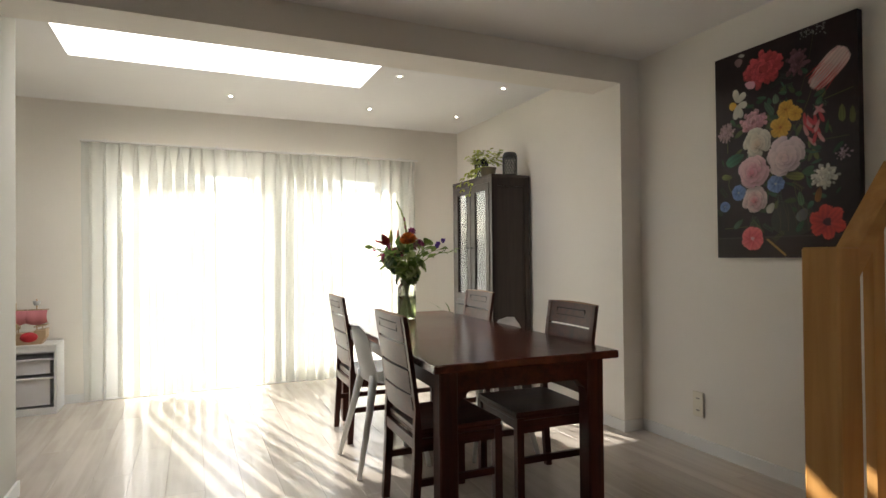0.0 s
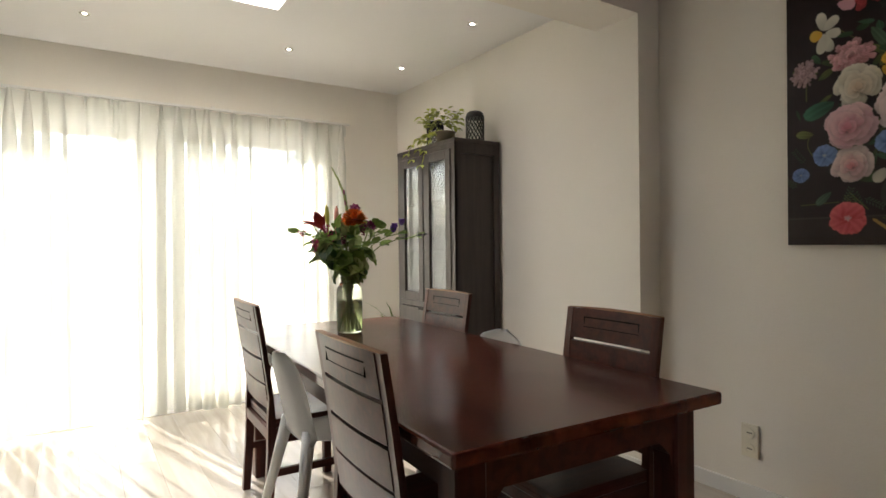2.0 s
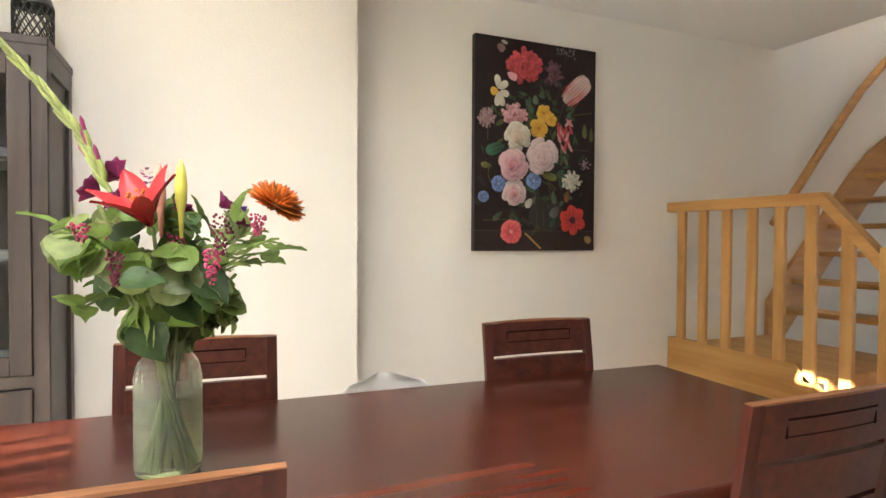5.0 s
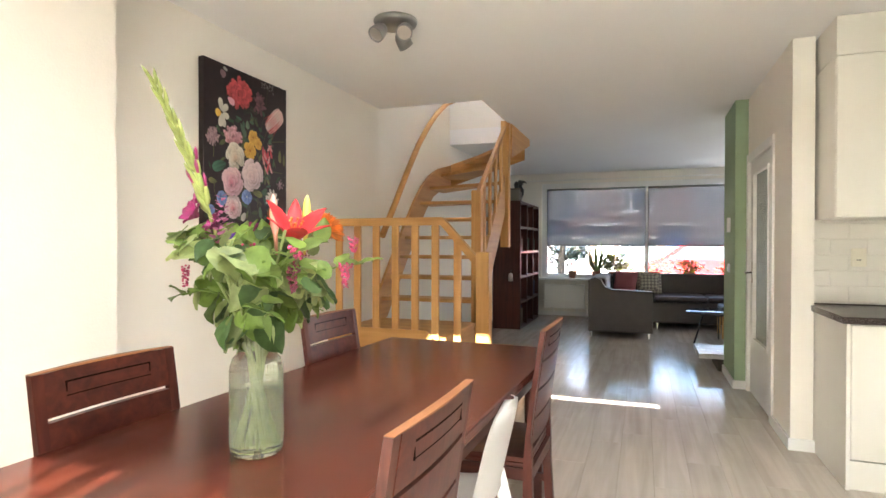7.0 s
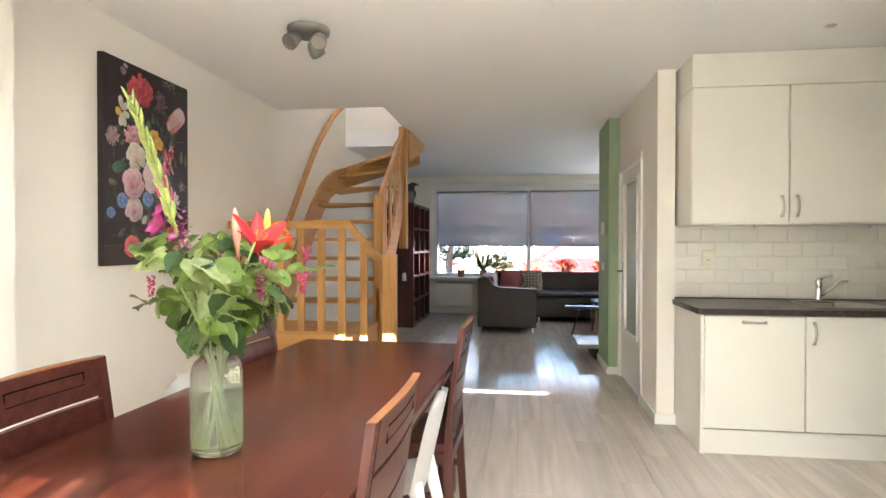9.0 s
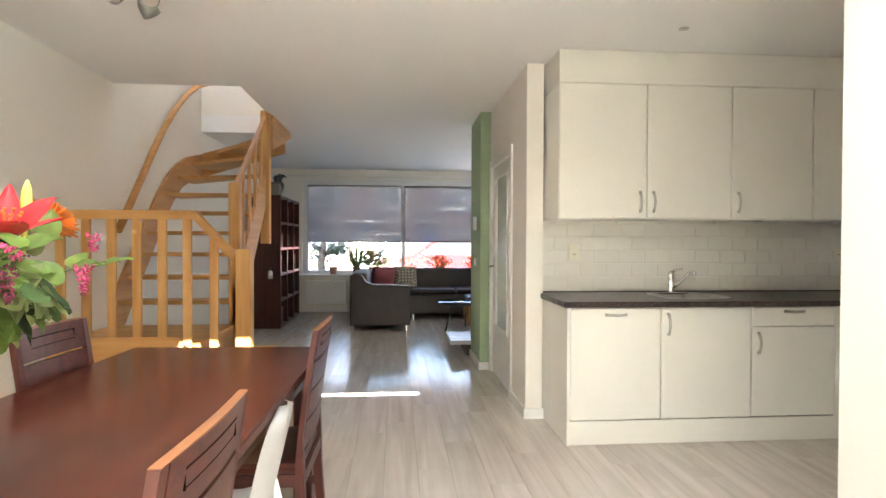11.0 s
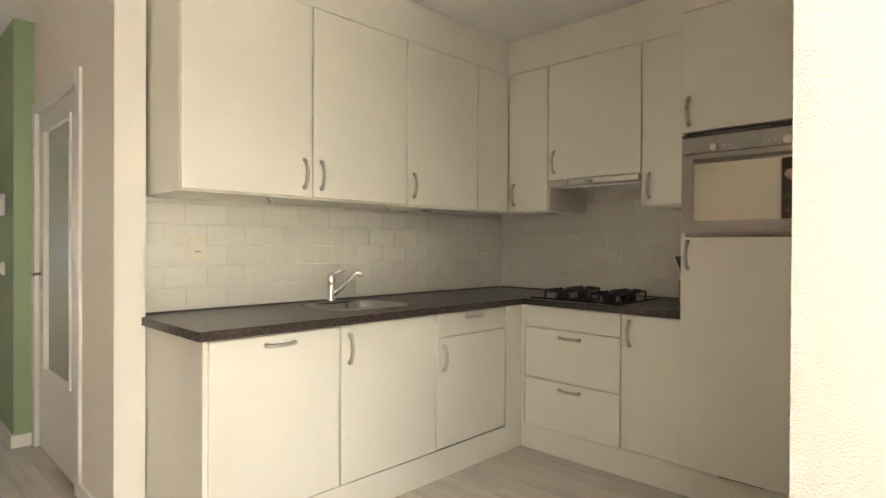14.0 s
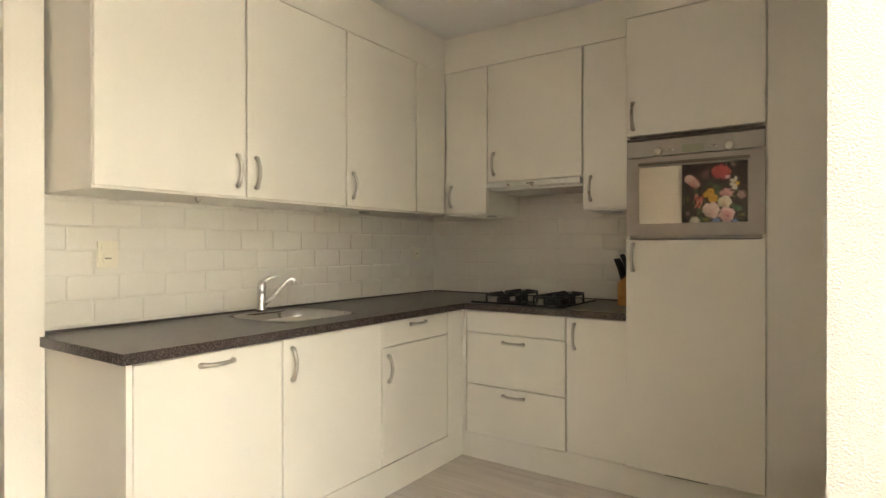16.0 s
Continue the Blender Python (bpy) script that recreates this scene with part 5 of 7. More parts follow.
def still_life():
    """Flowers in a glass vase on a stone ledge, before a dark ground."""
    A = 1.175 / 0.79
    e = Easel(280, A, (0.020, 0.0105, 0.0105), 4)
    rg = e.rng
    ledge = e.window(0.5, 0.95 * A, 0.6)
    at, U, V = ledge
    e.lay(at, np.clip((V + 0.05 * A) * 60, 0, 1) * 0.5, np.array((0.045, 0.030, 0.026)))
    e.lay(at, np.clip(1 - np.abs(V + 0.05 * A - 0.004) * 130, 0, 1) * 0.6, np.array((0.085, 0.07, 0.065)))
    # glass vase with its glints
    e.petal(0.585, 0.815 * A, 1.57, 0.13, 0.15, (0.022, 0.022, 0.018), (0.055, 0.055, 0.045), opacity=0.7)
    e.petal(0.65, 0.81 * A, 2.2, 0.05, 0.035, (0.05, 0.055, 0.05), (0.22, 0.23, 0.22), 0.4, opacity=0.7)
    for k in range(9):
        e.stem(0.47 + 0.025 * k, 0.76 * A, 0.46 + 0.035 * k + rg.normal() * 0.02, 0.88 * A, 0.01, (0.12, 0.09, 0.05), 0.0028)
    # stems and foliage behind the flowers
    for u0, v0, u1, v1, b in ((0.62, 0.33, 0.74, 0.03, 0.015), (0.56, 0.46, 0.72, 0.28, 0.02), (0.50, 0.5, 0.48, 0.28, -0.03), (0.10, 0.48, 0.10, 0.40, 0.0), (0.66, 0.50, 0.94, 0.50, 0.0), (0.80, 0.33, 0.97, 0.31, 0.0),
                              (0.60, 0.68, 0.72, 0.83, -0.03), (0.30, 0.82, 0.38, 0.88, 0.0), (0.25, 0.85, 0.07, 0.855, 0.0), (0.12, 0.60, 0.13, 0.68, -0.02), (0.25, 0.25, 0.33, 0.30, 0.0)):
        e.stem(u0, v0 * A, u1, v1 * A, b, dim(OLIVE, 0.7))
    for k in range(110):
        u, v = min(max(rg.normal(0.47, 0.2), 0.06), 0.92), min(max(rg.normal(0.53, 0.17), 0.15), 0.86) * A
        e.leaf(u, v, rg.uniform(0, 6.28), rg.uniform(0.02, 0.05), rg.uniform(0.008, 0.020), MOSS, dim((FERN, OLIVE, (0.07, 0.15, 0.10))[k % 3], rg.uniform(0.25, 0.9)))
    for u, v, a, L, w, hi in ((0.16, 0.52, 2.8, 0.08, 0.04, (0.06, 0.17, 0.10)), (0.09, 0.60, 3.3, 0.045, 0.022, OLIVE), (0.60, 0.637, 0.2, 0.07, 0.028, (0.26, 0.27, 0.06)), (0.43, 0.31, 1.0, 0.06, 0.025, (0.10, 0.17, 0.10)),
                            (0.64, 0.74, 1.4, 0.05, 0.022, (0.12, 0.2, 0.10)), (0.18, 0.835, 2.4, 0.05, 0.02, (0.10, 0.15, 0.10)), (0.755, 0.73, 1.8, 0.05, 0.022, (0.30, 0.13, 0.04)), (0.36, 0.36, 4.2, 0.05, 0.02, FERN),
                            (0.77, 0.33, 2.0, 0.03, 0.02, FERN), (0.905, 0.405, 1.57, 0.055, 0.022, OLIVE), (0.965, 0.42, 1.57, 0.055, 0.018, dim(OLIVE, 0.7)), (0.48, 0.275, 1.5, 0.035, 0.024, (0.16, 0.24, 0.14)), (0.53, 0.255, 0.2, 0.03, 0.015, FERN), (0.70, 0.635, 0.1, 0.04, 0.02, FERN)):
        e.leaf(u, v * A, a, L, w, dim(hi, 0.3), hi)
    # fine fronds and tendrils
    for k in range(30):
        u, v, a = min(max(rg.normal(0.45, 0.24), 0.05), 0.93), min(max(rg.normal(0.58, 0.2), 0.18), 0.88) * A, rg.uniform(0, 6.28)
        tone = dim((FERN, OLIVE, (0.14, 0.2, 0.14))[k % 3], rg.uniform(0.5, 1.1))
        e.stem(u, v, u + 0.09 * math.cos(a), v + 0.09 * math.sin(a), 0.012 * rg.normal(), tone, 0.0022)
        for q in range(6):
            t = 0.015 * (q + 1)
            for sgn in (-1, 1):
                e.petal(u + t * math.cos(a) - sgn * 0.010 * math.sin(a), v + t * math.sin(a) + sgn * 0.010 * math.cos(a), a + sgn * 0.9, 0.011, 0.004, dim(tone, 0.5), tone)
    # flowers from the edges to the middle
    e.carnation(0.635, 0.135 * A, 0.085, 0.12, PLUM, (0.20, 0.09, 0.11), 60)
    e.carnation(0.39, 0.12 * A, 0.165, 0.125, RED, (0.62, 0.09, 0.10), 190)
    e.petal(0.29, 0.175 * A, 0.4, 0.045, 0.028, ROSE, (0.72, 0.36, 0.46), 0.5)
    for k in range(50):
        a = rg.uniform(0, 6.28)
        e.petal(0.74 + 0.085 * rg.uniform(-1, 1), (0.022 + 0.014 * rg.normal()) * A, a, 0.006, 0.005, (0.16, 0.16, 0.15), (0.4, 0.39, 0.36))
    e.petal(0.20, 0.05 * A, 0.6, 0.035, 0.03, dim(MAUVE, 0.4), MAUVE, 0.6)
    e.petal(0.225, 0.022 * A, 0.2, 0.028, 0.014, dim(IVORY, 0.3), dim(IVORY, 0.8), 0.8)
    e.tulip(0.83, 0.208 * A, -0.72, 0.150, 0.090, (0.68, 0.50, 0.46), (0.55, 0.05, 0.05))
    for a, L in ((-1.75, 0.07), (-0.7, 0.06), (0.25, 0.05), (1.2, 0.075), (1.75, 0.07)):
        e.petal(0.185 + 0.045 * math.cos(a), 0.25 * A + 0.06 * math.sin(a), a, L * 0.75, 0.026, dim(IVORY, 0.55), IVORY, 0.2)
    e.petal(0.15, 0.255 * A, 3.0, 0.032, 0.03, GOLD, (0.72, 0.45, 0.08), 0.3)
    e.carnation(0.09, 0.38 * A, 0.078, 0.082, MAUVE, (0.48, 0.31, 0.32), 110)
    e.carnation(0.31, 0.355 * A, 0.115, 0.085, CRIMSON, (0.72, 0.40, 0.42), 150)
    for u, v, r, t in ((0.55, 0.335, 0.065, 0.3), (0.615, 0.362, 0.05, 1.0), (0.51, 0.41, 0.078, 0.0)):
        e.open_flower(u, v * A, r, 5, dim(GOLD, 0.75), (0.72, 0.42, 0.06), (0.55, 0.2, 0.02), t, 0.8)
    for k in range(16):
        e.petal(0.725 + 0.045 * rg.normal(), (0.425 + 0.04 * rg.normal()) * A, rg.uniform(0.6, 2.4), 0.045, 0.013, dim(RED, 0.8), ((0.70, 0.48, 0.46), (0.55, 0.08, 0.10))[k % 2], 0.3)
    e.carnation(0.905, 0.57 * A, 0.058, 0.06, MAUVE, (0.55, 0.36, 0.42), 26)
    e.carnation(0.79, 0.655 * A, 0.098, 0.088, (0.50, 0.48, 0.42), IVORY, 120)
    for u, v, r, t in ((0.47, 0.662, 0.062, 0.2), (0.185, 0.683, 0.058, 0.8), (0.07, 0.745, 0.042, 0.1)):
        e.open_flower(u, v * A, r, 5, dim(AZURE, 0.6), (0.22, 0.32, 0.62), (0.55, 0.6, 0.7), t, 0.95)
    e.petal(0.43, 0.77 * A, 2.2, 0.04, 0.028, dim(IVORY, 0.4), dim(IVORY, 0.9), 0.3)
    e.rose(0.34, 0.458 * A, 0.115, (0.62, 0.55, 0.43), IVORY, (0.62, 0.40, 0.26))
    e.rose(0.545, 0.542 * A, 0.140, (0.62, 0.47, 0.48), BLUSH, (0.66, 0.44, 0.45))
    e.rose(0.31, 0.722 * A, 0.098, (0.60, 0.40, 0.42), (0.74, 0.60, 0.58), (0.60, 0.09, 0.12))
    e.rose(0.295, 0.588 * A, 0.122, (0.60, 0.28, 0.33), (0.74, 0.50, 0.53), (0.58, 0.12, 0.18))
    e.open_flower(0.805, 0.848 * A, 0.112, 6, dim(RED, 0.55), (0.60, 0.06, 0.045), (0.05, 0.015, 0.02), 0.4, 0.62)
    e.petal(0.805, 0.848 * A, 0, 0.028, 0.026, (0.03, 0.01, 0.012), (0.10, 0.03, 0.04), 0.5)
    e.open_flower(0.29, 0.908 * A, 0.086, 7, dim(RED, 0.8), (0.66, 0.14, 0.15), (0.72, 0.42, 0.42), 0.1, 0.8)
    for k in range(9):
        e.petal(0.41 + 0.014 * k, (0.918 + 0.008 * k) * A, 0.6, 0.018, 0.009, (0.25, 0.13, 0.03), (0.55, 0.34, 0.12), 0.3)
    e.petal(0.94, 0.944 * A, 0.5, 0.035, 0.028, (0.16, 0.09, 0.03), (0.45, 0.32, 0.14), 0.3)
    return e


pa = thing("painting", "large dark flower still life on canvas", "painting")
part("canvas", bx(-0.040, -0.002, -1.467, -0.675, 1.203, 2.378, bevel=0.002), canvas_dark, pa)
still_life().surface("picture", lambda u, v: (-0.0406, -0.676 - 0.790 * u, 2.377 - 1.173 * v), pa, 0.42)


# ---- vase and bouquet ----
VX, VY, VZ = -1.495, 0.739, 0.7802
va = thing("vase", "ribbed clear glass vase half filled with water", "vase")


gl, glt, glp = nodes_of("vase_glass")
glp.inputs["Base Color"].default_value = (0.90, 0.95, 0.82, 1)
glp.inputs["Roughness"].default_value = 0.04
glp.inputs["Transmission Weight"].default_value = 0.93
glp.inputs["IOR"].default_value = 1.28
prof = [(0.0, 0.001), (0.055, 0.0), (0.063, 0.008), (0.0645, 0.02), (0.0645, 0.21), (0.063, 0.222), (0.059, 0.235), (0.050, 0.247), (0.044, 0.254), (0.043, 0.274), (0.047, 0.282), (0.044, 0.283)]
part("glass_body", Build().lathe(prof, (VX, VY, VZ), 96), gl, va, "clear greenish glass")
# small squares pressed all over the body
pg, pgt, pgp = nodes_of("pressed_glass")
pgp.inputs["Base Color"].default_value = (0.90, 0.94, 0.84, 1)
pgp.inputs["Roughness"].default_value, pgp.inputs["Transmission Weight"].default_value, pgp.inputs["IOR"].default_value = 0.16, 0.94, 1.14
sq = Build()
for r in range(23):
    z = 0.024 + 0.0081 * r
    for k in range(50):
        a = k * math.tau / 50
        sq.box(-0.0026, 0.0026, -0.0012, 0.0004, z, z + 0.0052, m=Matrix.Translation((VX, VY, VZ)) @ Matrix.Rotation(a, 4, 'Z') @ Matrix.Translation((0, -0.0642, 0)))
tagged(part("pressed_relief", sq, pg, va, "small frosted squares pressed into the glass"), kind="stuff")
wa, wat, wap = nodes_of("vase_water")
wap.inputs["Base Color"].default_value = (0.80, 0.90, 0.56, 1)
wap.inputs["Transmission Weight"].default_value, wap.inputs["Roughness"].default_value, wap.inputs["IOR"].default_value = 0.95, 0.02, 1.2
part("water", Build().lathe([(0.053, 0.012), (0.060, 0.02), (0.060, 0.165), (0.0, 0.165)], (VX, VY, VZ), 32), wa, va, "slightly green water")

bq = thing("bouquet", "mixed bouquet of red lily, orange dahlia and broad green leaves", "flowers")
rr = random.Random(12)
VB = Vector((VX, VY, VZ))


def leafy(name, base, spec=0.3):
    """Thin leaf: glossy above, lit through from behind, with blotches and a different tone for each leaf."""
    m = mat(name, base, 0.45, var=0.22, scale=40, islands=0.4, spec=spec, bump=0.002, bscale=120)
    t = m.node_tree
    bsdf = t.nodes["Principled BSDF"]
    tl, mix = t.nodes.new("ShaderNodeBsdfTranslucent"), t.nodes.new("ShaderNodeMixShader")
    mix.inputs[0].default_value = 0.48
    t.links.new(bsdf.inputs["Base Color"].links[0].from_socket, tl.inputs[0])
    t.links.new(bsdf.outputs[0], mix.inputs[1])
    t.links.new(tl.outputs[0], mix.inputs[2])
    t.links.new(mix.outputs[0], t.nodes["Material Output"].inputs[0])
    return m


bleaf = leafy("bouquet_leaf", (0.17, 0.25, 0.06))
bleaf2 = leafy("bouquet_leaf_pale", (0.34, 0.40, 0.17))
bleaf3 = leafy("bouquet_leaf_dark", (0.075, 0.13, 0.045))
for i in range(18):
    a = i * 2.4 + rr.uniform(-0.3, 0.3)
    r = rr.uniform(0.04, 0.17)
    tip = VB + Vector((r * math.cos(a) - 0.02, r * math.sin(a), rr.uniform(0.42, 0.56)))
    foot = VB + Vector((0.035 * math.cos(a + 2.6), 0.035 * math.sin(a + 2.6), 0.02))
    neck = VB + Vector((0.024 * math.cos(a), 0.024 * math.sin(a), 0.27))
    part("stem", Build().tube([foot, foot.lerp(neck, 0.5), neck, neck.lerp(tip, 0.5) + Vector((0, 0, 0.015)), tip], 0.0034, 6), bleaf2, bq)
lv = (Build(), Build(), Build())
for i in range(124):
    # broad leaves lie like scales on a rounded cone that opens upwards from the neck
    a = i * 2.39996 + rr.uniform(-0.35, 0.35)
    h = 0.27 + 0.285 * ((i * 0.618) % 1.0) ** 0.95
    k = (h - 0.27) / 0.29
    r = (0.055 + 0.125 * math.sin(min(1.0, k * 1.1) * math.pi * 0.56)) * rr.uniform(0.55, 1.08)
    out = Vector((math.cos(a), math.sin(a), 0))
    p = VB + out * r + Vector((-0.015, 0, h))
    n = (out * rr.uniform(0.5, 1.0) + Vector((rr.gauss(0, 0.3), rr.gauss(0, 0.3), 0.25 + 0.75 * k))).normalized()
    side = Vector((-out.y, out.x, 0))
    d = out * 0.45 + side * rr.gauss(0, 0.65) + Vector((0, 0, rr.uniform(-0.75, 0.75)))
    d = (d - n * d.dot(n) * 0.85).normalized()
    L = rr.uniform(0.062, 0.108)
    lv[(0, 1, 1, 2, 0, 1, 0)[i % 7]].broad(p - d * L * 0.45, p + d * L * 0.55, L * rr.uniform(0.66, 0.86), rr.uniform(0.02, 0.10), n)
for i in range(30):
    # leaves hanging round the neck of the vase
    a = i * 2.39996 + rr.uniform(-0.3, 0.3)
    out = Vector((math.cos(a), math.sin(a), 0))
    h = rr.uniform(0.285, 0.41)
    p = VB + out * (0.045 + 0.55 * (h - 0.28)) * rr.uniform(0.75, 1.15) + Vector((0, 0, h))
    n = (out + Vector((rr.gauss(0, 0.25), rr.gauss(0, 0.25), rr.uniform(0.1, 0.7)))).normalized()
    d = Vector((-out.y, out.x, 0)) * rr.gauss(0, 0.7) + Vector((0, 0, rr.choice((-1, -0.6, 0.8)))) + out * 0.5
    d = (d - n * d.dot(n) * 0.9).normalized()
    L = rr.uniform(0.075, 0.115)
    lv[(0, 1, 0, 0, 2)[i % 5]].broad(p - d * L * 0.4, p + d * L * 0.6, L * rr.uniform(0.68, 0.85), rr.uniform(0.02, 0.09), n)
for i in range(46):
    # small leaves between the flower heads
    a = rr.uniform(0, math.tau)
    out = Vector((math.cos(a), math.sin(a), 0))
    p = VB + out * rr.uniform(0.01, 0.15) + Vector((-0.02, -0.03, rr.uniform(0.44, 0.555)))
    n = (out * rr.uniform(0.2, 1) + Vector((rr.gauss(0, 0.4), rr.gauss(0, 0.4), 0.6))).normalized()
    d = out * rr.uniform(-0.2, 0.8) + Vector((rr.gauss(0, 0.5), rr.gauss(0, 0.5), 0.8))
    d = (d - n * d.dot(n) * 0.8).normalized()
    L = rr.uniform(0.05, 0.085)
    lv[(0, 2, 0, 1)[i % 4]].broad(p - d * L * 0.4, p + d * L * 0.6, L * rr.uniform(0.55, 0.75), rr.uniform(0.02, 0.12), n)
part("leaves", lv[0], bleaf, bq)
part("leaves", lv[1], bleaf2, bq, "paler green leaves")
part("leaves", lv[2], bleaf3, bq, "dark green leaves")


def petal(b, c, d, L, w, curl, up=(0, 0, 1), cup=0.15):
    """A pointed petal that curls back at its tip."""
    c, d = Vector(c), Vector(d).normalized()
    s = d.cross(Vector(up))
    s = s.normalized() if s.length > 1e-3 else Vector((1, 0, 0))
    n = s.cross(d)
    rows = []
    for t, ww in ((0, 0.3), (0.18, 0.66), (0.38, 0.95), (0.56, 1), (0.74, 0.82), (0.9, 0.42), (1, 0.04)):
        q = c + d * L * t - n * curl * L * t * t
        rows.append([b.bm.verts.new(q + s * w * ww * k + n * k * k * 2 * cup * w) for k in (-0.5, -0.25, 0, 0.25, 0.5)])
    for r, q in zip(rows, rows[1:]):
        for k in range(4):
            b.bm.faces.new((r[k], r[k + 1], q[k + 1], q[k])).smooth = True


lily = mat("lily_red", (0.44, 0.022, 0.026), 0.45, var=0.2, scale=40, islands=0.12, spec=0.35)
budp = mat("lily_bud_pink", (0.62, 0.27, 0.20), 0.45, var=0.2, scale=40)
orange = mat("dahlia_orange", (0.60, 0.16, 0.018), 0.55, var=0.2, scale=30, islands=0.3)
magenta = mat("gladiolus_magenta", (0.20, 0.008, 0.075), 0.5, var=0.25, scale=40, islands=0.35)
mauve = mat("stock_mauve", (0.42, 0.12, 0.26), 0.55, var=0.25, islands=0.3)
purple = mat("lisianthus_purple", (0.09, 0.028, 0.27), 0.5, var=0.2, islands=0.3)
berry = mat("tassel_pink", (0.36, 0.035, 0.10), 0.6, var=0.2, islands=0.45)
deepb = mat("tassel_dark", (0.15, 0.015, 0.04), 0.6, var=0.2, islands=0.45)
bud = mat("lily_bud_yellow", (0.58, 0.54, 0.09), 0.45, var=0.15, scale=20)
glad = mat("gladiolus_green", (0.23, 0.27, 0.075), 0.5, var=0.2, scale=40, islands=0.2)

for (cx, cy, cz, f, s0) in ((-0.118, 0.022, 0.515, (-0.45, 0.34, 0.95), 1.12),):
    f = Vector(f).normalized()
    s1 = f.cross(Vector((0, 0, 1))).normalized()
    s2 = f.cross(s1)
    fl = Build()
    for k in range(6):
        a = k * math.tau / 6 + 0.3
        side = s1 * math.cos(a) + s2 * math.sin(a)
        petal(fl, VB + Vector((cx, cy, cz)) + f * (0.004 * (k % 2)), f * 1.25 + side * 0.62, 0.105 * s0, (0.044 if k % 2 else 0.034) * s0, 0.30, up=-side + f, cup=0.22)
    fo = part("lily", fl, lily, bq, "open red lily flower")
    sm = Build()
    for k in range(6):
        side = s1 * math.cos(k * 1.05) + s2 * math.sin(k * 1.05)
        c = VB + Vector((cx, cy, cz))
        sm.tube([c, c + f * 0.035 * s0 + side * 0.006, c + f * 0.062 * s0 + side * 0.014], 0.0014, 5)
        sm.ball(c + f * 0.063 * s0 + side * 0.015, 0.0035, u=6, v=4)
    part("stamens", sm, orange, fo, "orange stamens")
for (bx2, by2, bz2, dx, dy, dz, ml) in ((-0.123, -0.03, 0.545, -0.06, 0.0, 1, bud), (-0.063, 0.009, 0.545, 0.05, 0.03, 1, budp)):
    p = VB + Vector((bx2, by2, bz2))
    d = Vector((dx, dy, dz)).normalized()
    part("lily_bud", Build().tube([p - d * 0.05, p, p + d * 0.02, p + d * 0.05, p + d * 0.08, p + d * 0.098], [0.003, 0.006, 0.0105, 0.0115, 0.0085, 0.002], 10), ml, bq)
dh = Build()
dax = Vector((-0.32, -0.45, 0.85)).normalized()
dq = dax.to_track_quat('Z', 'Y')
for L in range(7):
    n = (30, 30, 28, 24, 19, 13, 7)[L]
    el = (-0.12, 0.10, 0.32, 0.56, 0.82, 1.1, 1.35)[L]
    for k in range(n):
        a = k * math.tau / n + L * 0.4 + rr.uniform(-0.08, 0.08)
        d = dq @ Vector((math.cos(a) * math.cos(el), math.sin(a) * math.cos(el), math.sin(el)))
        petal(dh, VB + Vector((-0.062, -0.210, 0.565)) + d * 0.010, d, (0.056 - 0.0035 * L) * rr.uniform(0.85, 1.05), 0.0125, -0.10, up=dax, cup=0.35)
part("dahlia", dh, orange, bq, "orange dahlia head")
# ruffled blossoms low on the gladiolus and a mauve stock beside it
for cx, cy, cz, s0 in ((0.072, 0.090, 0.625, 1.0), (0.060, 0.130, 0.585, 1.0), (0.040, 0.085, 0.560, 0.9), (0.03, -0.02, 0.545, 0.8), (0.10, 0.02, 0.54, 0.9), (0.05, -0.13, 0.53, 0.9), (-0.03, -0.10, 0.56, 0.8)):
    mg = Build()
    ax = Vector((cx, cy, 0.05)).normalized()
    for k in range(7):
        a = k * math.tau / 7
        s1 = ax.cross(Vector((0, 0, 1))).normalized()
        s2 = ax.cross(s1)
        side = s1 * math.cos(a) + s2 * math.sin(a)
        petal(mg, VB + Vector((cx, cy, cz)), ax * rr.uniform(0.6, 1.1) + side * 0.7 + Vector((0, 0, 0.25)), 0.042 * s0, 0.034 * s0, 0.3, up=-side + ax, cup=0.3)
    part("gladiolus_blossom", mg, magenta, bq, "dark magenta blossom")
for cx, cy, cz, tall in ((0.068, 0.045, 0.54, 0.10), (0.035, 0.10, 0.52, 0.06)):
    sk = Build()
    for i in range(26):
        t = i / 25
        a = i * 2.4
        c = VB + Vector((cx + 0.016 * (1 - 0.7 * t) * math.cos(a), cy + 0.016 * (1 - 0.7 * t) * math.sin(a), cz + tall * t))
        petal(sk, c, (math.cos(a), math.sin(a), 0.7), 0.022 * (1 - 0.5 * t), 0.018 * (1 - 0.5 * t), 0.2)
    part("stock", sk, mauve, bq, "mauve flower spike")
for n2, (cx, cy, cz) in enumerate(((0.187, -0.145, 0.520), (0.222, -0.155, 0.542), (0.172, -0.160, 0.505))):
    pp = Build()
    for k in range(8):
        a = k * math.tau / 8
        petal(pp, VB + Vector((cx, cy, cz)), (math.cos(a) * 0.55, math.sin(a) * 0.55, 1.0), 0.036, 0.030, -0.02, up=(-math.cos(a), -math.sin(a), 0.4), cup=0.25)
    part("lisianthus", pp, purple, bq, "small purple cup flower")
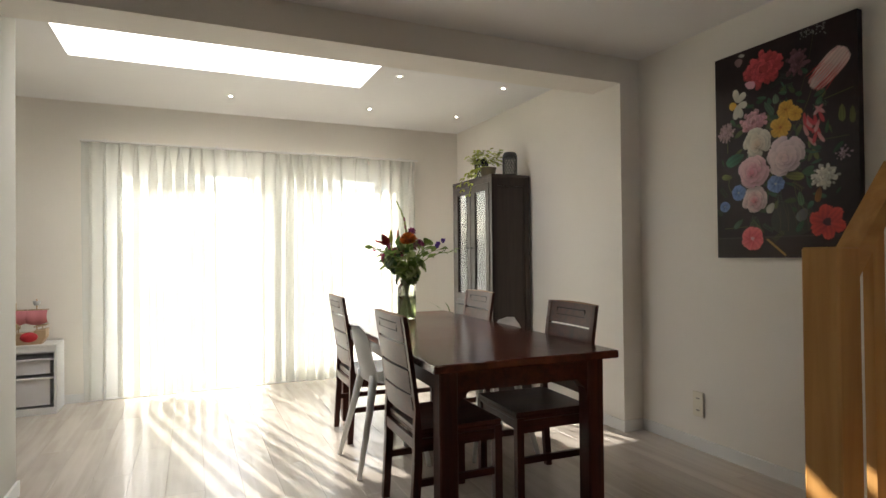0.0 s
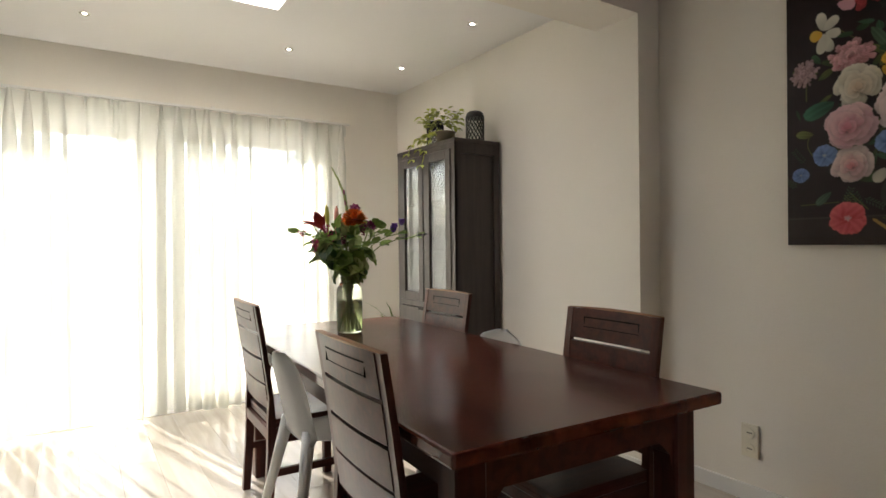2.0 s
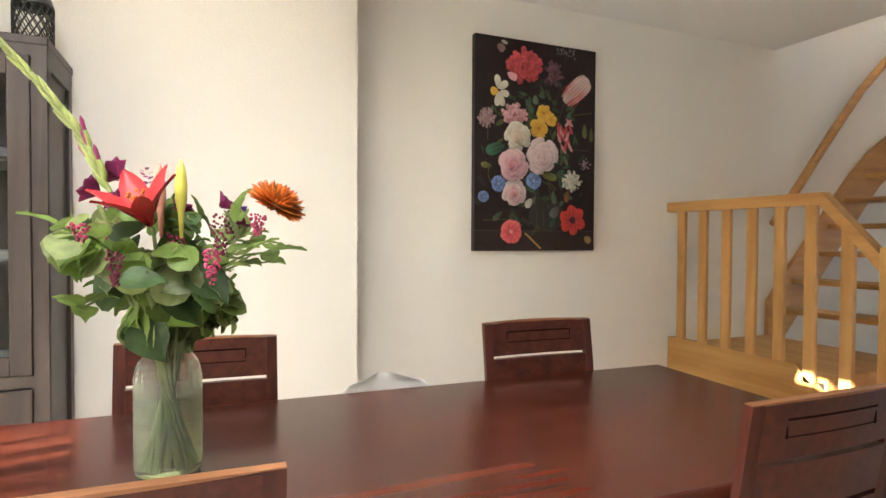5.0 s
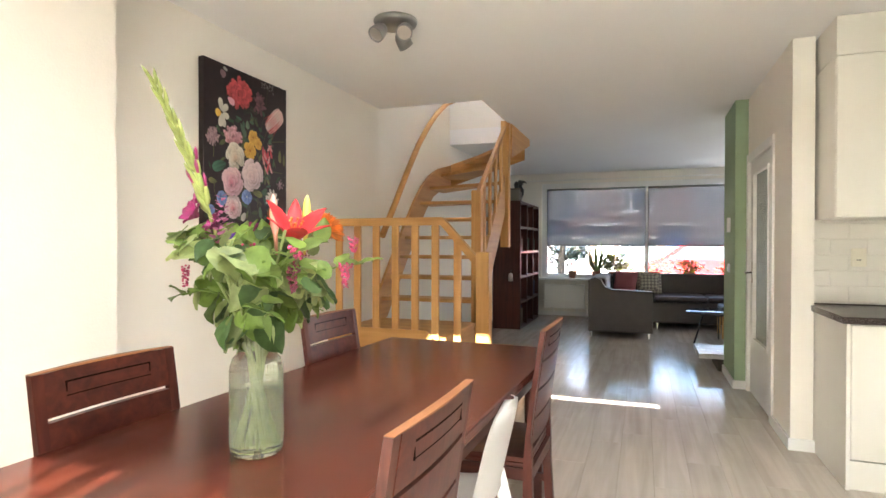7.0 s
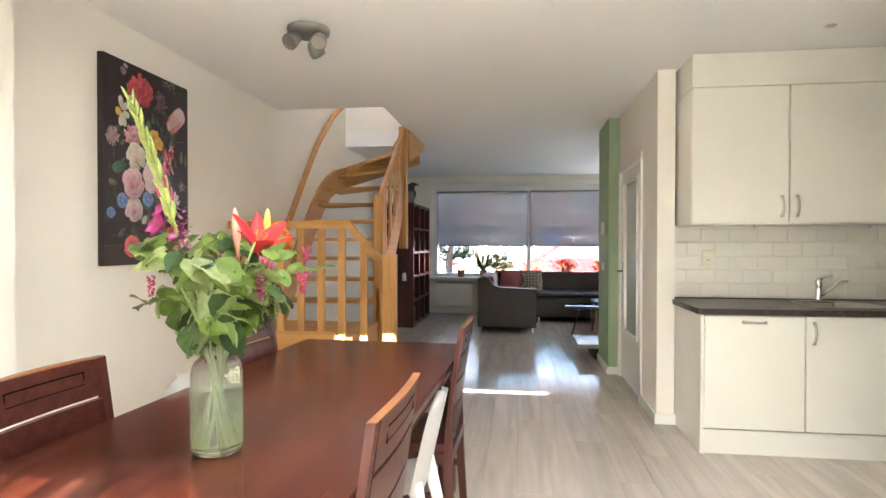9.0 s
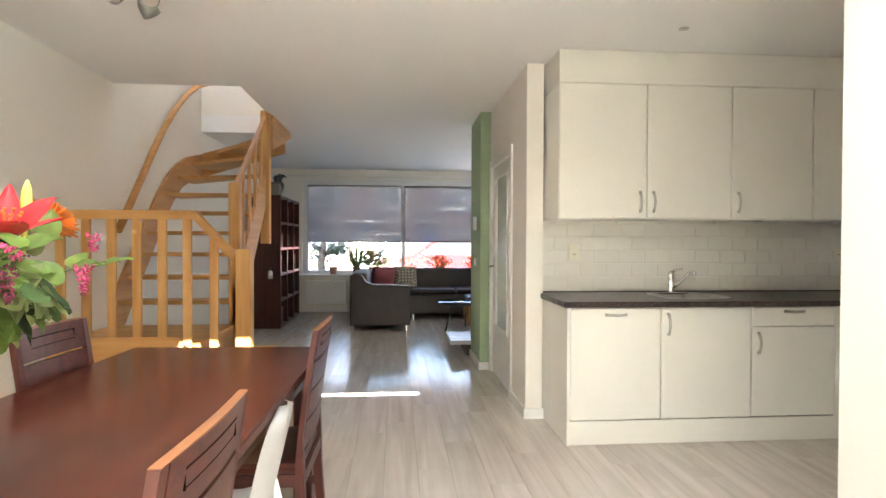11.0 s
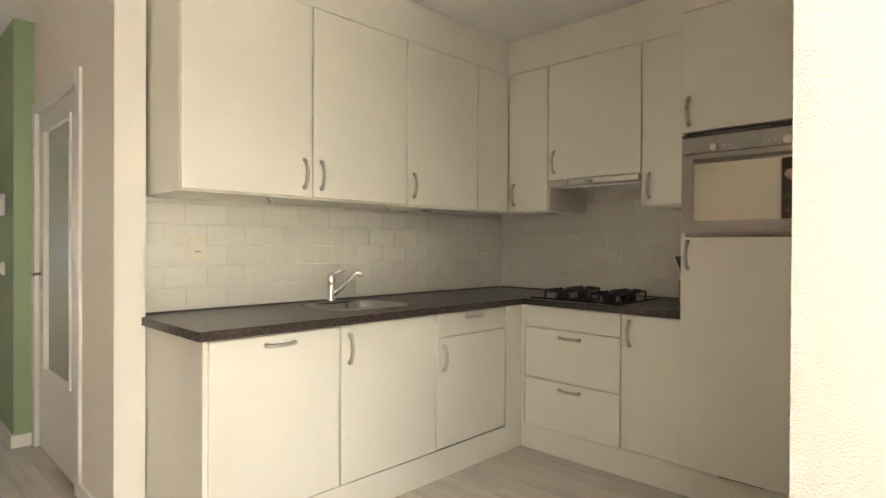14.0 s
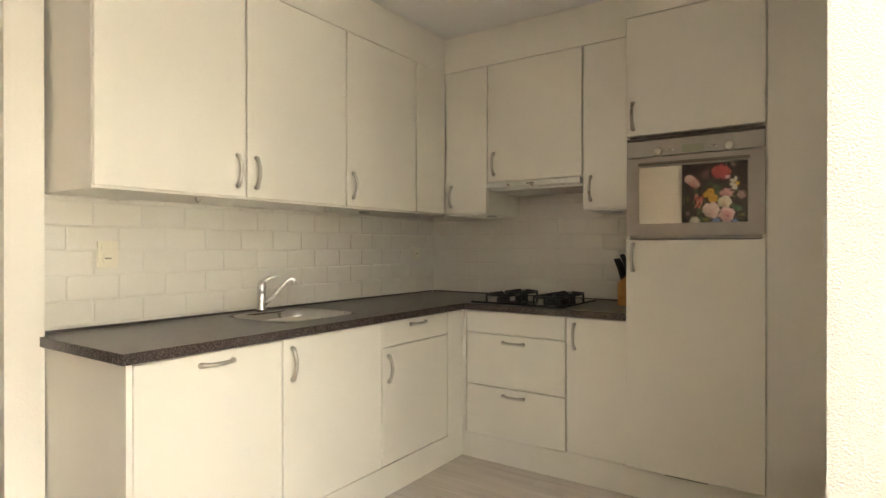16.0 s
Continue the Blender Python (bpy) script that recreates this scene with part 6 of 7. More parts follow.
for cx, cy, cz, n, L, w2, ml in ((-0.205, -0.084, 0.475, 60, 0.06, 0.011, berry), (-0.185, -0.165, 0.54, 44, 0.04, 0.011, berry), (-0.16, 0.075, 0.47, 46, 0.06, 0.010, deepb), (-0.06, 0.10, 0.52, 40, 0.05, 0.012, berry),
                                  (-0.07, -0.10, 0.54, 60, 0.09, 0.014, deepb), (-0.20, 0.12, 0.52, 34, 0.03, 0.013, berry), (0.02, -0.13, 0.55, 40, 0.06, 0.012, deepb), (0.09, 0.14, 0.47, 30, 0.05, 0.008, berry), (-0.10, -0.02, 0.50, 40, 0.05, 0.012, berry)):
    bb2 = Build()
    for i in range(n):
        t = i / n
        a = i * 2.4
        w3 = w2 * (1.5 - 1.0 * t) * rr.uniform(0.5, 1.15)
        c = VB + Vector((cx + w3 * math.cos(a), cy + w3 * math.sin(a), cz - L * t + rr.uniform(-0.004, 0.004)))
        bb2.ball(c, rr.uniform(0.0022, 0.0042), u=5, v=4)
    part("tassel", bb2, ml, bq, "hanging tassel of tiny pink flowers")
gp = [VB + Vector(v) for v in ((0.02, 0.02, 0.28), (0.036, 0.060, 0.44), (0.046, 0.105, 0.58), (0.050, 0.158, 0.70), (0.046, 0.222, 0.79), (0.036, 0.285, 0.862))]
spike = part("gladiolus", Build().tube(gp, [0.005, 0.0048, 0.0045, 0.004, 0.0032, 0.002], 7), glad, bq, "tall pale green gladiolus spike")
for i in range(23):
    t = i / 22
    k = 2.1 + t * 2.85
    p = gp[int(k)].lerp(gp[min(int(k) + 1, 5)], k - int(k))
    ax = (gp[min(int(k) + 1, 5)] - gp[int(k)]).normalized()
    side = ax.cross(Vector((-0.7, 0.7, 0))).normalized() * (1 if i % 2 else -1) + Vector((rr.gauss(0, .25), rr.gauss(0, .25), 0))
    L = 0.064 * (1 - 0.45 * t)
    w = 0.0088 * (1 - 0.45 * t)
    q = [p, p + ax * L * 0.3 + side * w * 0.8, p + ax * L * 0.65 + side * w * 1.2, p + ax * L + side * w * 1.7]
    fb = part("flower_bud", Build().tube(q, [w * 0.4, w * 0.85, w * 0.7, w * 0.12], 7), glad, spike)
    if 1 <= i <= 6 and i != 4:
        d2 = (q[3] - q[2]).normalized()
        part("opening_bud", Build().tube([q[2], q[3] + d2 * 0.006, q[3] + d2 * 0.016], [w * 0.5, w * 0.55, w * 0.15], 7), magenta, spike, "magenta petals breaking from the bud")
# loose sprigs at the sides
for tx, ty, tz in ((0.26, -0.205, 0.480), (0.21, -0.15, 0.50), (-0.22, 0.14, 0.51), (-0.20, -0.19, 0.47), (0.12, 0.12, 0.40), (-0.12, 0.13, 0.37), (0.10, -0.16, 0.50), (0.02, -0.20, 0.44)):
    sg = Build()
    p0, p1 = VB + Vector((0, 0, 0.30)), VB + Vector((tx, ty, tz))
    pts = [p0.lerp(p1, t) + Vector((0, 0, 0.05 * math.sin(t * math.pi))) for t in (0, 0.25, 0.5, 0.75, 1)]
    sg.tube(pts, 0.0024, 5)
    for i, p in enumerate(pts[2:]):
        for s in (-1, 1):
            d = Vector((-ty, tx, 0)).normalized() * s * 0.045 + (p1 - p0) * 0.15 + Vector((0, 0, rr.uniform(-0.03, 0.015)))
            sg.broad(p, p + d, 0.042, 0.05, (rr.gauss(0, 0.3), rr.gauss(0, 0.3), 1))
    part("sprig", sg, bleaf, bq)


# ---- stairs ----
stairs = thing("staircase", "honey-coloured wooden open staircase with a quarter landing", "staircase")
LZ, RISE, GO = 0.60, 0.197, 0.19
SY = -2.10
part("landing", bx(-1.0, -0.004, -2.98, SY - 0.03, LZ - 0.035, LZ, bevel=0.004), "pinex", stairs)
for i, xa in enumerate((-1.46, -1.23)):
    part("tread", bx(xa, xa + 0.27, -2.92, SY - 0.03, 0.2 * (i + 1) - 0.035, 0.2 * (i + 1), bevel=0.004), "piney", stairs)
for i, xa in enumerate((-1.43, -1.20, -1.0)):
    part("riser", bx(xa, xa + 0.018, -2.92, SY - 0.03, 0.2 * i, 0.2 * i + 0.165), "piney", stairs)
part("string_board", Build().prism([(-1.34, 0.0), (-0.004, 0.0), (-0.004, 0.645), (-0.86, 0.645), (-0.90, 0.60), (-1.26, 0.30), (-1.34, 0.30)], SY - 0.03, SY + 0.012, "y"), "pinex", stairs)
part("string_board", bx(-1.34, -1.0, -2.96, -2.92, 0.0, 0.42), "pinex", stairs)
part("newel_post", bx(-1.355, -1.255, SY - 0.055, SY + 0.045, 0.0, 1.245, bevel=0.006), "pine", stairs)
part("newel_post", bx(-1.045, -0.955, -3.03, -2.94, 0.0, 1.785, bevel=0.006), "pine", stairs)
part("newel_post", bx(-1.05, -0.96, -4.11, -4.02, 1.27, 2.625, bevel=0.006), "pine", stairs)
part("handrail", Build().prism([(-0.004, 1.445), (-0.975, 1.445), (-1.255, 1.13), (-1.255, 1.21), (-0.985, 1.505), (-0.004, 1.505)], SY - 0.035, SY + 0.03, "y"), "pinex", stairs)
for xx in (-0.10, -0.265, -0.43, -0.595, -0.76, -0.925):
    part("baluster", bx(xx - 0.029, xx + 0.029, SY - 0.016, SY + 0.012, 0.645 if xx > -0.9 else 0.56, 1.445, bevel=0.004), "pine", stairs)
part("baluster", Build().prism([(-1.13, 0.40), (-1.075, 0.44), (-1.075, 1.335), (-1.13, 1.275)], SY - 0.016, SY + 0.012, "y"), "pine", stairs)


def pitch(y):
    """Height of the nosing line over the upper flight."""
    return LZ + RISE * (1 + (-3.02 - y) / GO)


for k in range(1, 6):
    z = LZ + RISE * k
    ya = -3.02 - GO * (k - 1)
    part("tread", bx(-0.98, -0.03, ya - GO - 0.03, ya, z - 0.035, z, bevel=0.004), "pinex", stairs)
# winding treads round the upper newel post
PV = (-0.99, -4.02)
for j in range(5):
    a0, a1 = -18.0 * j, -18.0 * (j + 1) - 4
    z = LZ + RISE * (6 + j)

    def edge(a):
        ca, sa = math.cos(radians(a)), math.sin(radians(a))
        r = min(0.96 / ca if ca > 1e-6 else 9, 1.08 / -sa if sa < -1e-6 else 9)
        return (PV[0] + r * ca, PV[1] + r * sa)
    pts = [PV, edge(a0)]
    if a0 > -48.4 > a1:
        pts.append((-0.03, -5.10))
    pts.append(edge(max(a1, -90)))
    part("tread", Build().prism(pts, z - 0.035, z, "z"), "pinex", stairs)
# strings of the upper flight
ws = [(-2.98, 0.58), (-2.98, 0.84), (-3.3, 1.19), (-3.62, 1.53), (-3.88, 1.79), (-4.10, 1.97), (-4.35, 2.12), (-4.65, 2.23), (-5.12, 2.33), (-5.12, 2.06), (-4.75, 1.98), (-4.45, 1.87), (-4.2, 1.69), (-4.0, 1.49), (-3.6, 1.07), (-3.15, 0.58)]
part("wall_string", Build().prism(ws, -0.032, -0.003, "x"), "piney", stairs)
part("wall_string", Build().prism([(-0.03, 2.06), (-0.03, 2.34), (-1.0, 2.62), (-1.0, 2.36)], -5.145, -5.11, "y"), "pinex", stairs)
part("outer_string", Build().prism([(-2.94, 0.62), (-2.94, 0.92), (-4.04, 2.06), (-4.04, 1.66), (-3.2, 0.72)], -1.012, -0.982, "x"), "piney", stairs)
part("outer_string", Build().prism([(-4.11, 2.24), (-5.12, 2.53), (-5.12, 2.62), (-4.11, 2.62)], -1.065, -1.032, "x"), "piney", stairs)
part("well_trim", bx(-1.034, -1.028, -5.14, -3.05, H - 0.0, H + 0.19), "piney", stairs)
part("handrail", Build().prism([(-2.95, 1.69), (-4.03, 2.52), (-4.03, 2.575), (-2.95, 1.75)], -1.020, -0.985, "x"), "piney", stairs)
for yb in (-3.20, -3.42, -3.64, -3.86):
    zt = 1.70 + (-2.95 - yb) * 0.775
    zb = 0.92 + (-2.94 - yb) * 1.036
    part("baluster", bx(-1.017, -0.989, yb - 0.025, yb + 0.025, zb - 0.03, zt, bevel=0.004), "pine", stairs)
wr = thing("wall_handrail", "round honey-coloured handrail on the stair wall", "handrail")
part("rail", Build().tube([(-0.06, -2.98, 1.38), (-0.06, -3.25, 1.68), (-0.06, -3.6, 2.08), (-0.06, -3.9, 2.40), (-0.06, -4.2, 2.66), (-0.06, -4.5, 2.88), (-0.07, -4.85, 3.08), (-0.2, -5.07, 3.2)], 0.031, 12), "piney", wr)
for yb, zb in ((-3.2, 1.60), (-4.0, 2.47), (-4.75, 3.0)):
    part("bracket", Build().tube([(-0.001, yb, zb - 0.03), (-0.05, yb, zb - 0.03), (-0.06, yb, zb)], 0.006, 8), "nickel", wr)


# ---- lamps ----
sl = thing("spot_cluster", "grey ceiling lamp with three lit swivel spots", "ceiling lamp", m=pose(-1.045, -1.10, H))
greym = mat("grey_lamp_metal", (0.30, 0.30, 0.29), 0.4, metal=0.6)
part("ceiling_plate", Build().lathe([(0.0, -0.001), (0.125, -0.001), (0.128, -0.012), (0.12, -0.032), (0.0, -0.034)], n=32), greym, sl)
for px, py, dx, dy in ((0.06, 0.07, 0.30, 0.75), (-0.075, 0.03, -0.2, 0.85), (0.0, -0.085, -0.3, -0.7)):
    d = Vector((dx, dy, -0.75)).normalized()
    j = Vector((px, py, -0.075))
    arm = part("arm", Build().tube([(px * 0.8, py * 0.8, -0.03), (px, py, -0.05), tuple(j)], 0.008, 8), greym, sl)
    q = d.to_track_quat('Z', 'Y').to_matrix().to_4x4()
    mm = Matrix.Translation(j) @ q
    cup = part("spot_head", Build().lathe([(0.0, -0.035), (0.025, -0.03), (0.040, -0.005), (0.046, 0.03), (0.047, 0.06), (0.043, 0.06), (0.040, 0.03)], n=20, m=mm), greym, sl)
    part("reflector", Build().lathe([(0.012, 0.012), (0.028, 0.022), (0.040, 0.050)], n=20, m=mm), "nickel", cup)
    part("bulb", Build().lathe([(0.0, 0.012), (0.011, 0.014), (0.016, 0.030), (0.011, 0.040), (0.0, 0.042)], n=16, m=mm), "bulb", cup, "glowing warm bulb")


def downlight(x, y, lit=True):
    d = thing("downlight", "small recessed chrome ceiling spot", "ceiling spot", "recessed ceiling spots", pose(x, y, H))
    part("ring", Build().lathe([(0.012, -0.001), (0.030, -0.001), (0.031, -0.004), (0.024, -0.006), (0.012, -0.002)], n=24), "nickel", d)
    part("lens", Build().lathe([(0.0, -0.0012), (0.012, -0.0012), (0.010, -0.0035), (0.0, -0.0042)], n=20), "lamp" if lit else "steel", d)


for x, y in ((-2.60, 2.0), (-1.39, 1.98), (-1.45, 0.97), (-0.51, 1.95), (-0.56, 0.94), (-2.62, 0.60)):
    downlight(x, y)
downlight(-4.09, -1.45, False)


# ---- storage unit with the toy ship ----
su = thing("storage_unit", "low white storage unit with pull-out plastic bins", "storage unit")
UX0, UX1, UY0, UY1, UZ = -4.37, -3.905, 2.33, 2.63, 0.555
for q in ((UX0, UX0 + 0.018, UY0, UY1, 0.0, UZ - 0.018), (UX1 - 0.018, UX1, UY0, UY1, 0.0, UZ - 0.018)):
    part("side_panel", bx(*q), "white", su)
part("back_panel", bx(UX0 + 0.018, UX1 - 0.018, UY1 - 0.006, UY1, 0.0, UZ - 0.018), "white", su)
part("floor_panel", bx(UX0 + 0.018, UX1 - 0.018, UY0 + 0.019, UY1 - 0.006, 0.03, 0.048), "white", su)
for z0, z1 in ((UZ - 0.06, UZ - 0.018), (0.0, 0.055)):
    part("front_rail", bx(UX0 + 0.018, UX1 - 0.018, UY0 + 0.006, UY0 + 0.018, z0, z1), "white", su)
part("top", bx(UX0, UX1 + 0.001, UY0 - 0.002, UY1, UZ - 0.018, UZ, bevel=0.003), "white", su)
for z0, z1 in ((0.07, 0.29), (0.32, 0.44)):
    bn = Build()
    a0, a1, c0, c1 = UX0 + 0.03, UX1 - 0.03, UY0 + 0.012, UY1 - 0.02
    bn.prism([(a0 + 0.02, c0 + 0.02), (a1 - 0.02, c0 + 0.02), (a1 - 0.02, c1), (a0 + 0.02, c1)], z0, z1)
    bn.box(a0 - 0.008, a1 + 0.008, c0, c1, z1 - 0.012, z1 + 0.004, 0.003)
    part("bin", bn, mat("pale_bin", (0.70, 0.68, 0.68), 0.4, var=0.03), su)
ts2 = thing("toy_ship", "pink and wooden toy ship with sails", "toy", m=pose(-4.12, 2.45, UZ))
pinkm, toyw = mat("pink_fabric", (0.62, 0.22, 0.24), 0.8), wood("toy_wood", (0.40, 0.27, 0.15), (0.55, 0.40, 0.24), 0.5, along=0)
part("hull", Build().prism([(-0.16, 0.03), (-0.13, 0.0), (0.10, 0.0), (0.13, 0.05), (0.13, 0.12), (0.05, 0.11), (0.05, 0.09), (-0.10, 0.09), (-0.16, 0.12)], -0.06, 0.06, "y"), toyw, ts2)
part("gun_port", Build().lathe([(0.0, 0.0), (0.04, 0.0), (0.04, 0.008), (0, 0.008)], n=16, m=pose(0.02, -0.06, 0.06, 90, 0, 0) @ Matrix.Diagonal((1.5, 1, 1, 1))), mat("toy_red", (0.5, 0.02, 0.03), 0.4), ts2, "red oval on the hull")
part("deck_house", Build().prism([(-0.155, 0.12), (-0.06, 0.12), (-0.06, 0.165), (-0.165, 0.175)], -0.055, 0.055, "y"), toyw, ts2)
part("rail", Build().tube([(0.05, -0.055, 0.14), (0.13, -0.055, 0.15), (0.13, 0.055, 0.15), (0.05, 0.055, 0.14)], 0.005, 6), toyw, ts2)
for px in (-0.12, -0.05, 0.07, 0.11):
    part("baluster", Build().tube([(px, -0.056, 0.085), (px, -0.056, 0.145)], 0.004, 6), toyw, ts2)
for mx, mh in ((-0.08, 0.33), (0.06, 0.36)):
    part("mast", Build().tube([(mx, 0, 0.09), (mx, 0, mh)], 0.006, 8), toyw, ts2)
    part("yard", Build().tube([(mx - 0.085, -0.008, 0.275), (mx + 0.085, -0.008, 0.275)], 0.005, 6), toyw, ts2)
    part("sail", Build().sheet(lambda u, v, mx=mx: Vector((mx - 0.075 + 0.15 * u, -0.035 * math.sin(v * math.pi) - 0.010 - 0.006 * math.sin(u * 9), 0.17 + 0.10 * v - 0.02 * math.sin(u * math.pi) * (1 - v))), 10, 8), pinkm, ts2, "pink cloth sail")
part("crow_nest", Build().lathe([(0.0, 0.31), (0.02, 0.31), (0.028, 0.345), (0.024, 0.345), (0.0, 0.318)], (0.06, 0, 0), 12), "steel", ts2)

# plant seen low behind the table
gp2 = thing("floor_plant", "spiky green plant beside the curtain", "plant")
g = Build()
rr = random.Random(7)
for i in range(11):
    a = rr.uniform(0, math.tau)
    L = rr.uniform(0.25, 0.46)
    p = Vector((-0.40 + 0.02 * math.cos(a), 2.30 + 0.02 * math.sin(a), 0.40))
    g.leaf(p, p + Vector((math.cos(a) * L * 0.6, math.sin(a) * L * 0.6, L * 0.85)), 0.017, 0.16)
part("leaves", g, leafm, gp2)
part("pot", Build().lathe([(0.10, 0), (0.14, 0.38), (0.145, 0.40), (0.13, 0.40), (0.12, 0.37), (0, 0.37)], (-0.40, 2.30, 0), 24), mat("grey_pot", (0.25, 0.25, 0.24), 0.6), gp2)


# ---- living room ----
leather = mat("brown_grey_leather", (0.038, 0.027, 0.025), 0.38, var=0.12, scale=9, bump=0.002, bscale=220, spec=0.28)
sf = thing("corner_sofa", "dark brown leather corner sofa on metal legs", "sofa")
part("seat_base", bx(-2.50, -1.905, -8.25, -6.57, 0.09, 0.42, bevel=0.03, seg=2), leather, sf)
part("seat_base", bx(-4.95, -2.51, -8.25, -7.45, 0.09, 0.42, bevel=0.03, seg=2), leather, sf)
part("backrest", bx(-1.90, -1.685, -8.25, -6.57, 0.09, 0.81, bevel=0.04, seg=3), leather, sf)
part("backrest", bx(-4.95, -1.91, -8.42, -8.18, 0.09, 0.82, bevel=0.04, seg=3), leather, sf)
arm_rest = [(-1.685, 0.085), (-2.533, 0.085), (-2.533, 0.645), (-2.00, 0.665), (-1.90, 0.70), (-1.84, 0.80), (-1.76, 0.83), (-1.685, 0.80)]
arm = part("armrest", Build().prism(arm_rest, -6.56, -6.32, "y"), leather, sf, "leather end with a swept-up back")
piping = mat("dark_piping", (0.015, 0.011, 0.011), 0.5)
part("piping", Build().tube([(x, -6.322, z) for x, z in arm_rest + arm_rest[:1]], 0.008, 6), piping, arm)
for y0, y1 in ((-7.44, -7.01), (-7.0, -6.575)):
    part("seat_cushion", bx(-2.51, -1.905, y0, y1, 0.42, 0.50, bevel=0.03, seg=2), leather, sf)
for xx in (-4.9, -4.1, -3.33):
    part("seat_cushion", bx(xx, xx + 0.76, -8.17, -7.46, 0.42, 0.50, bevel=0.03, seg=2), leather, sf)
for xx, yy2 in ((-1.72, -6.36), (-2.49, -6.36), (-1.75, -8.2), (-2.62, -7.5), (-4.88, -7.5), (-4.88, -8.2)):
    part("leg", Build().prism([(xx - 0.014, 0.095), (xx + 0.014, 0.095), (xx + 0.007, 0.0), (xx - 0.007, 0.0)], yy2 - 0.01, yy2 + 0.01, "y"), "nickel", sf)


def cushion(label, m, material, size=0.42):
    c = thing("cushion", label, "cushion", "cushions on the sofa", m)
    b = Build()
    for s in (-1, 1):
        b.sheet(lambda u, v, s=s: Vector(((u - 0.5) * size, s * 0.07 * (math.sin(u * math.pi) * math.sin(v * math.pi)) ** 0.55, (v - 0.5) * size)), 10, 10)
    part("cover", b, material, c)


cushion("pinkish red plain cushion leaning on the sofa", pose(-2.13, -7.93, 0.675, 24, 0, -20), mat("rose_cloth", (0.30, 0.09, 0.10), 0.85), 0.38)
patt, pt2, pp2 = nodes_of("diamond_cloth")
ck = pt2.nodes.new("ShaderNodeTexChecker")
ck.inputs["Scale"].default_value = 26
ck.inputs[1].default_value, ck.inputs[2].default_value = (0.36, 0.32, 0.25, 1), (0.13, 0.11, 0.09, 1)
mp2 = pt2.nodes.new("ShaderNodeMapping")
mp2.inputs["Rotation"].default_value = (0, radians(45), 0)
tc2 = pt2.nodes.new("ShaderNodeTexCoord")
pt2.links.new(tc2.outputs["Object"], mp2.inputs[0])
pt2.links.new(mp2.outputs[0], ck.inputs[0])
pt2.links.new(ck.outputs[0], pp2.inputs["Base Color"])
pp2.inputs["Roughness"].default_value = 0.9
cushion("cream and black diamond-patterned cushion on the sofa", pose(-2.50, -7.99, 0.675, 22, 0, 5), patt, 0.38)
th = thing("throw_blanket", "pale grey blanket over the sofa back", "blanket")
part("cloth", Build().sheet(lambda u, v: Vector((-1.676 - 0.235 * min(1, max(0, (v - 0.3) / 0.4)), -7.45 + 0.8 * u, 0.56 + 0.262 * min(1, v / 0.3) - 0.22 * max(0, (v - 0.7) / 0.3) + 0.006 * math.sin(u * 31))), 16, 12), mat("grey_blanket", (0.42, 0.43, 0.47), 0.95), th)

ct = thing("coffee_table", "dark glass-topped coffee table on thin legs", "coffee table")
part("tabletop", Build().lathe([(0.0, 0.40), (0.40, 0.40), (0.41, 0.41), (0.40, 0.42), (0.0, 0.42)], (-3.35, -6.35, 0), 32), mat("dark_glass", (0.02, 0.02, 0.022), 0.06), ct)
for k in range(3):
    a = k * math.tau / 3 + 0.4
    part("leg", Build().tube([(-3.35 + 0.2 * math.cos(a), -6.35 + 0.2 * math.sin(a), 0.40), (-3.35 + 0.33 * math.cos(a), -6.35 + 0.33 * math.sin(a), 0.0)], 0.012, 8), "black", ct)
ac = thing("armchair", "brown wooden armchair by the coffee table", "chair", m=pose(-3.72, -7.0, 0))
part("seat", bx(-0.28, 0.28, -0.28, 0.28, 0.36, 0.44, bevel=0.02), leather, ac)
part("backrest", bx(-0.28, -0.22, -0.28, 0.28, 0.45, 0.85, bevel=0.02), "piney", ac)
for sx in (-0.26, 0.26):
    for sy in (-0.26, 0.26):
        part("leg", bx(sx - 0.02, sx + 0.02, sy - 0.02, sy + 0.02, 0, 0.36), "pine", ac)
hs = thing("hearth_slab", "pale grey stone hearth slab standing off the floor", "hearth")
part("slab", bx(-3.55, -2.955, -5.10, -4.46, 0.13, 0.18, bevel=0.004), mat("pale_stone", (0.52, 0.51, 0.49), 0.25, var=0.1, scale=9), hs)
# dark box added under the slab, its colour standing for the shade there
part("base", bx(-3.5, -3.14, -5.06, -4.50, 0.0, 0.13), "gap", hs)

bc = thing("bookcase", "dark brown wooden cube bookcase", "bookcase")
BX0, BX1, BY0, BY1, BZ = -0.64, -0.22, -8.22, -6.62, 1.97
for k in range(4):
    yq = BY0 + (BY1 - BY0 - 0.035) * k / 3
    part("upright", bx(BX0, BX1, yq, yq + 0.035, 0, BZ), "darkz", bc)
for k in range(6):
    zq = (BZ - 0.035) * k / 5
    for q in range(3):
        ya = BY0 + (BY1 - BY0 - 0.035) * q / 3 + 0.035
        part("shelf", bx(BX0 + 0.004, BX1, ya, ya + (BY1 - BY0 - 0.035) / 3 - 0.035, zq, zq + 0.035), "dark", bc)
part("back_panel", bx(BX1, BX1 + 0.008, BY0, BY1, 0, BZ), "dark", bc)
bkcols = [(0.10, 0.03, 0.025), (0.03, 0.04, 0.09), (0.14, 0.11, 0.08), (0.05, 0.06, 0.04), (0.2, 0.18, 0.15)]
bkm = [mat("book_cloth_" + n, c, 0.7) for n, c in zip(("red", "blue", "tan", "green", "pale"), bkcols)]
rr = random.Random(21)
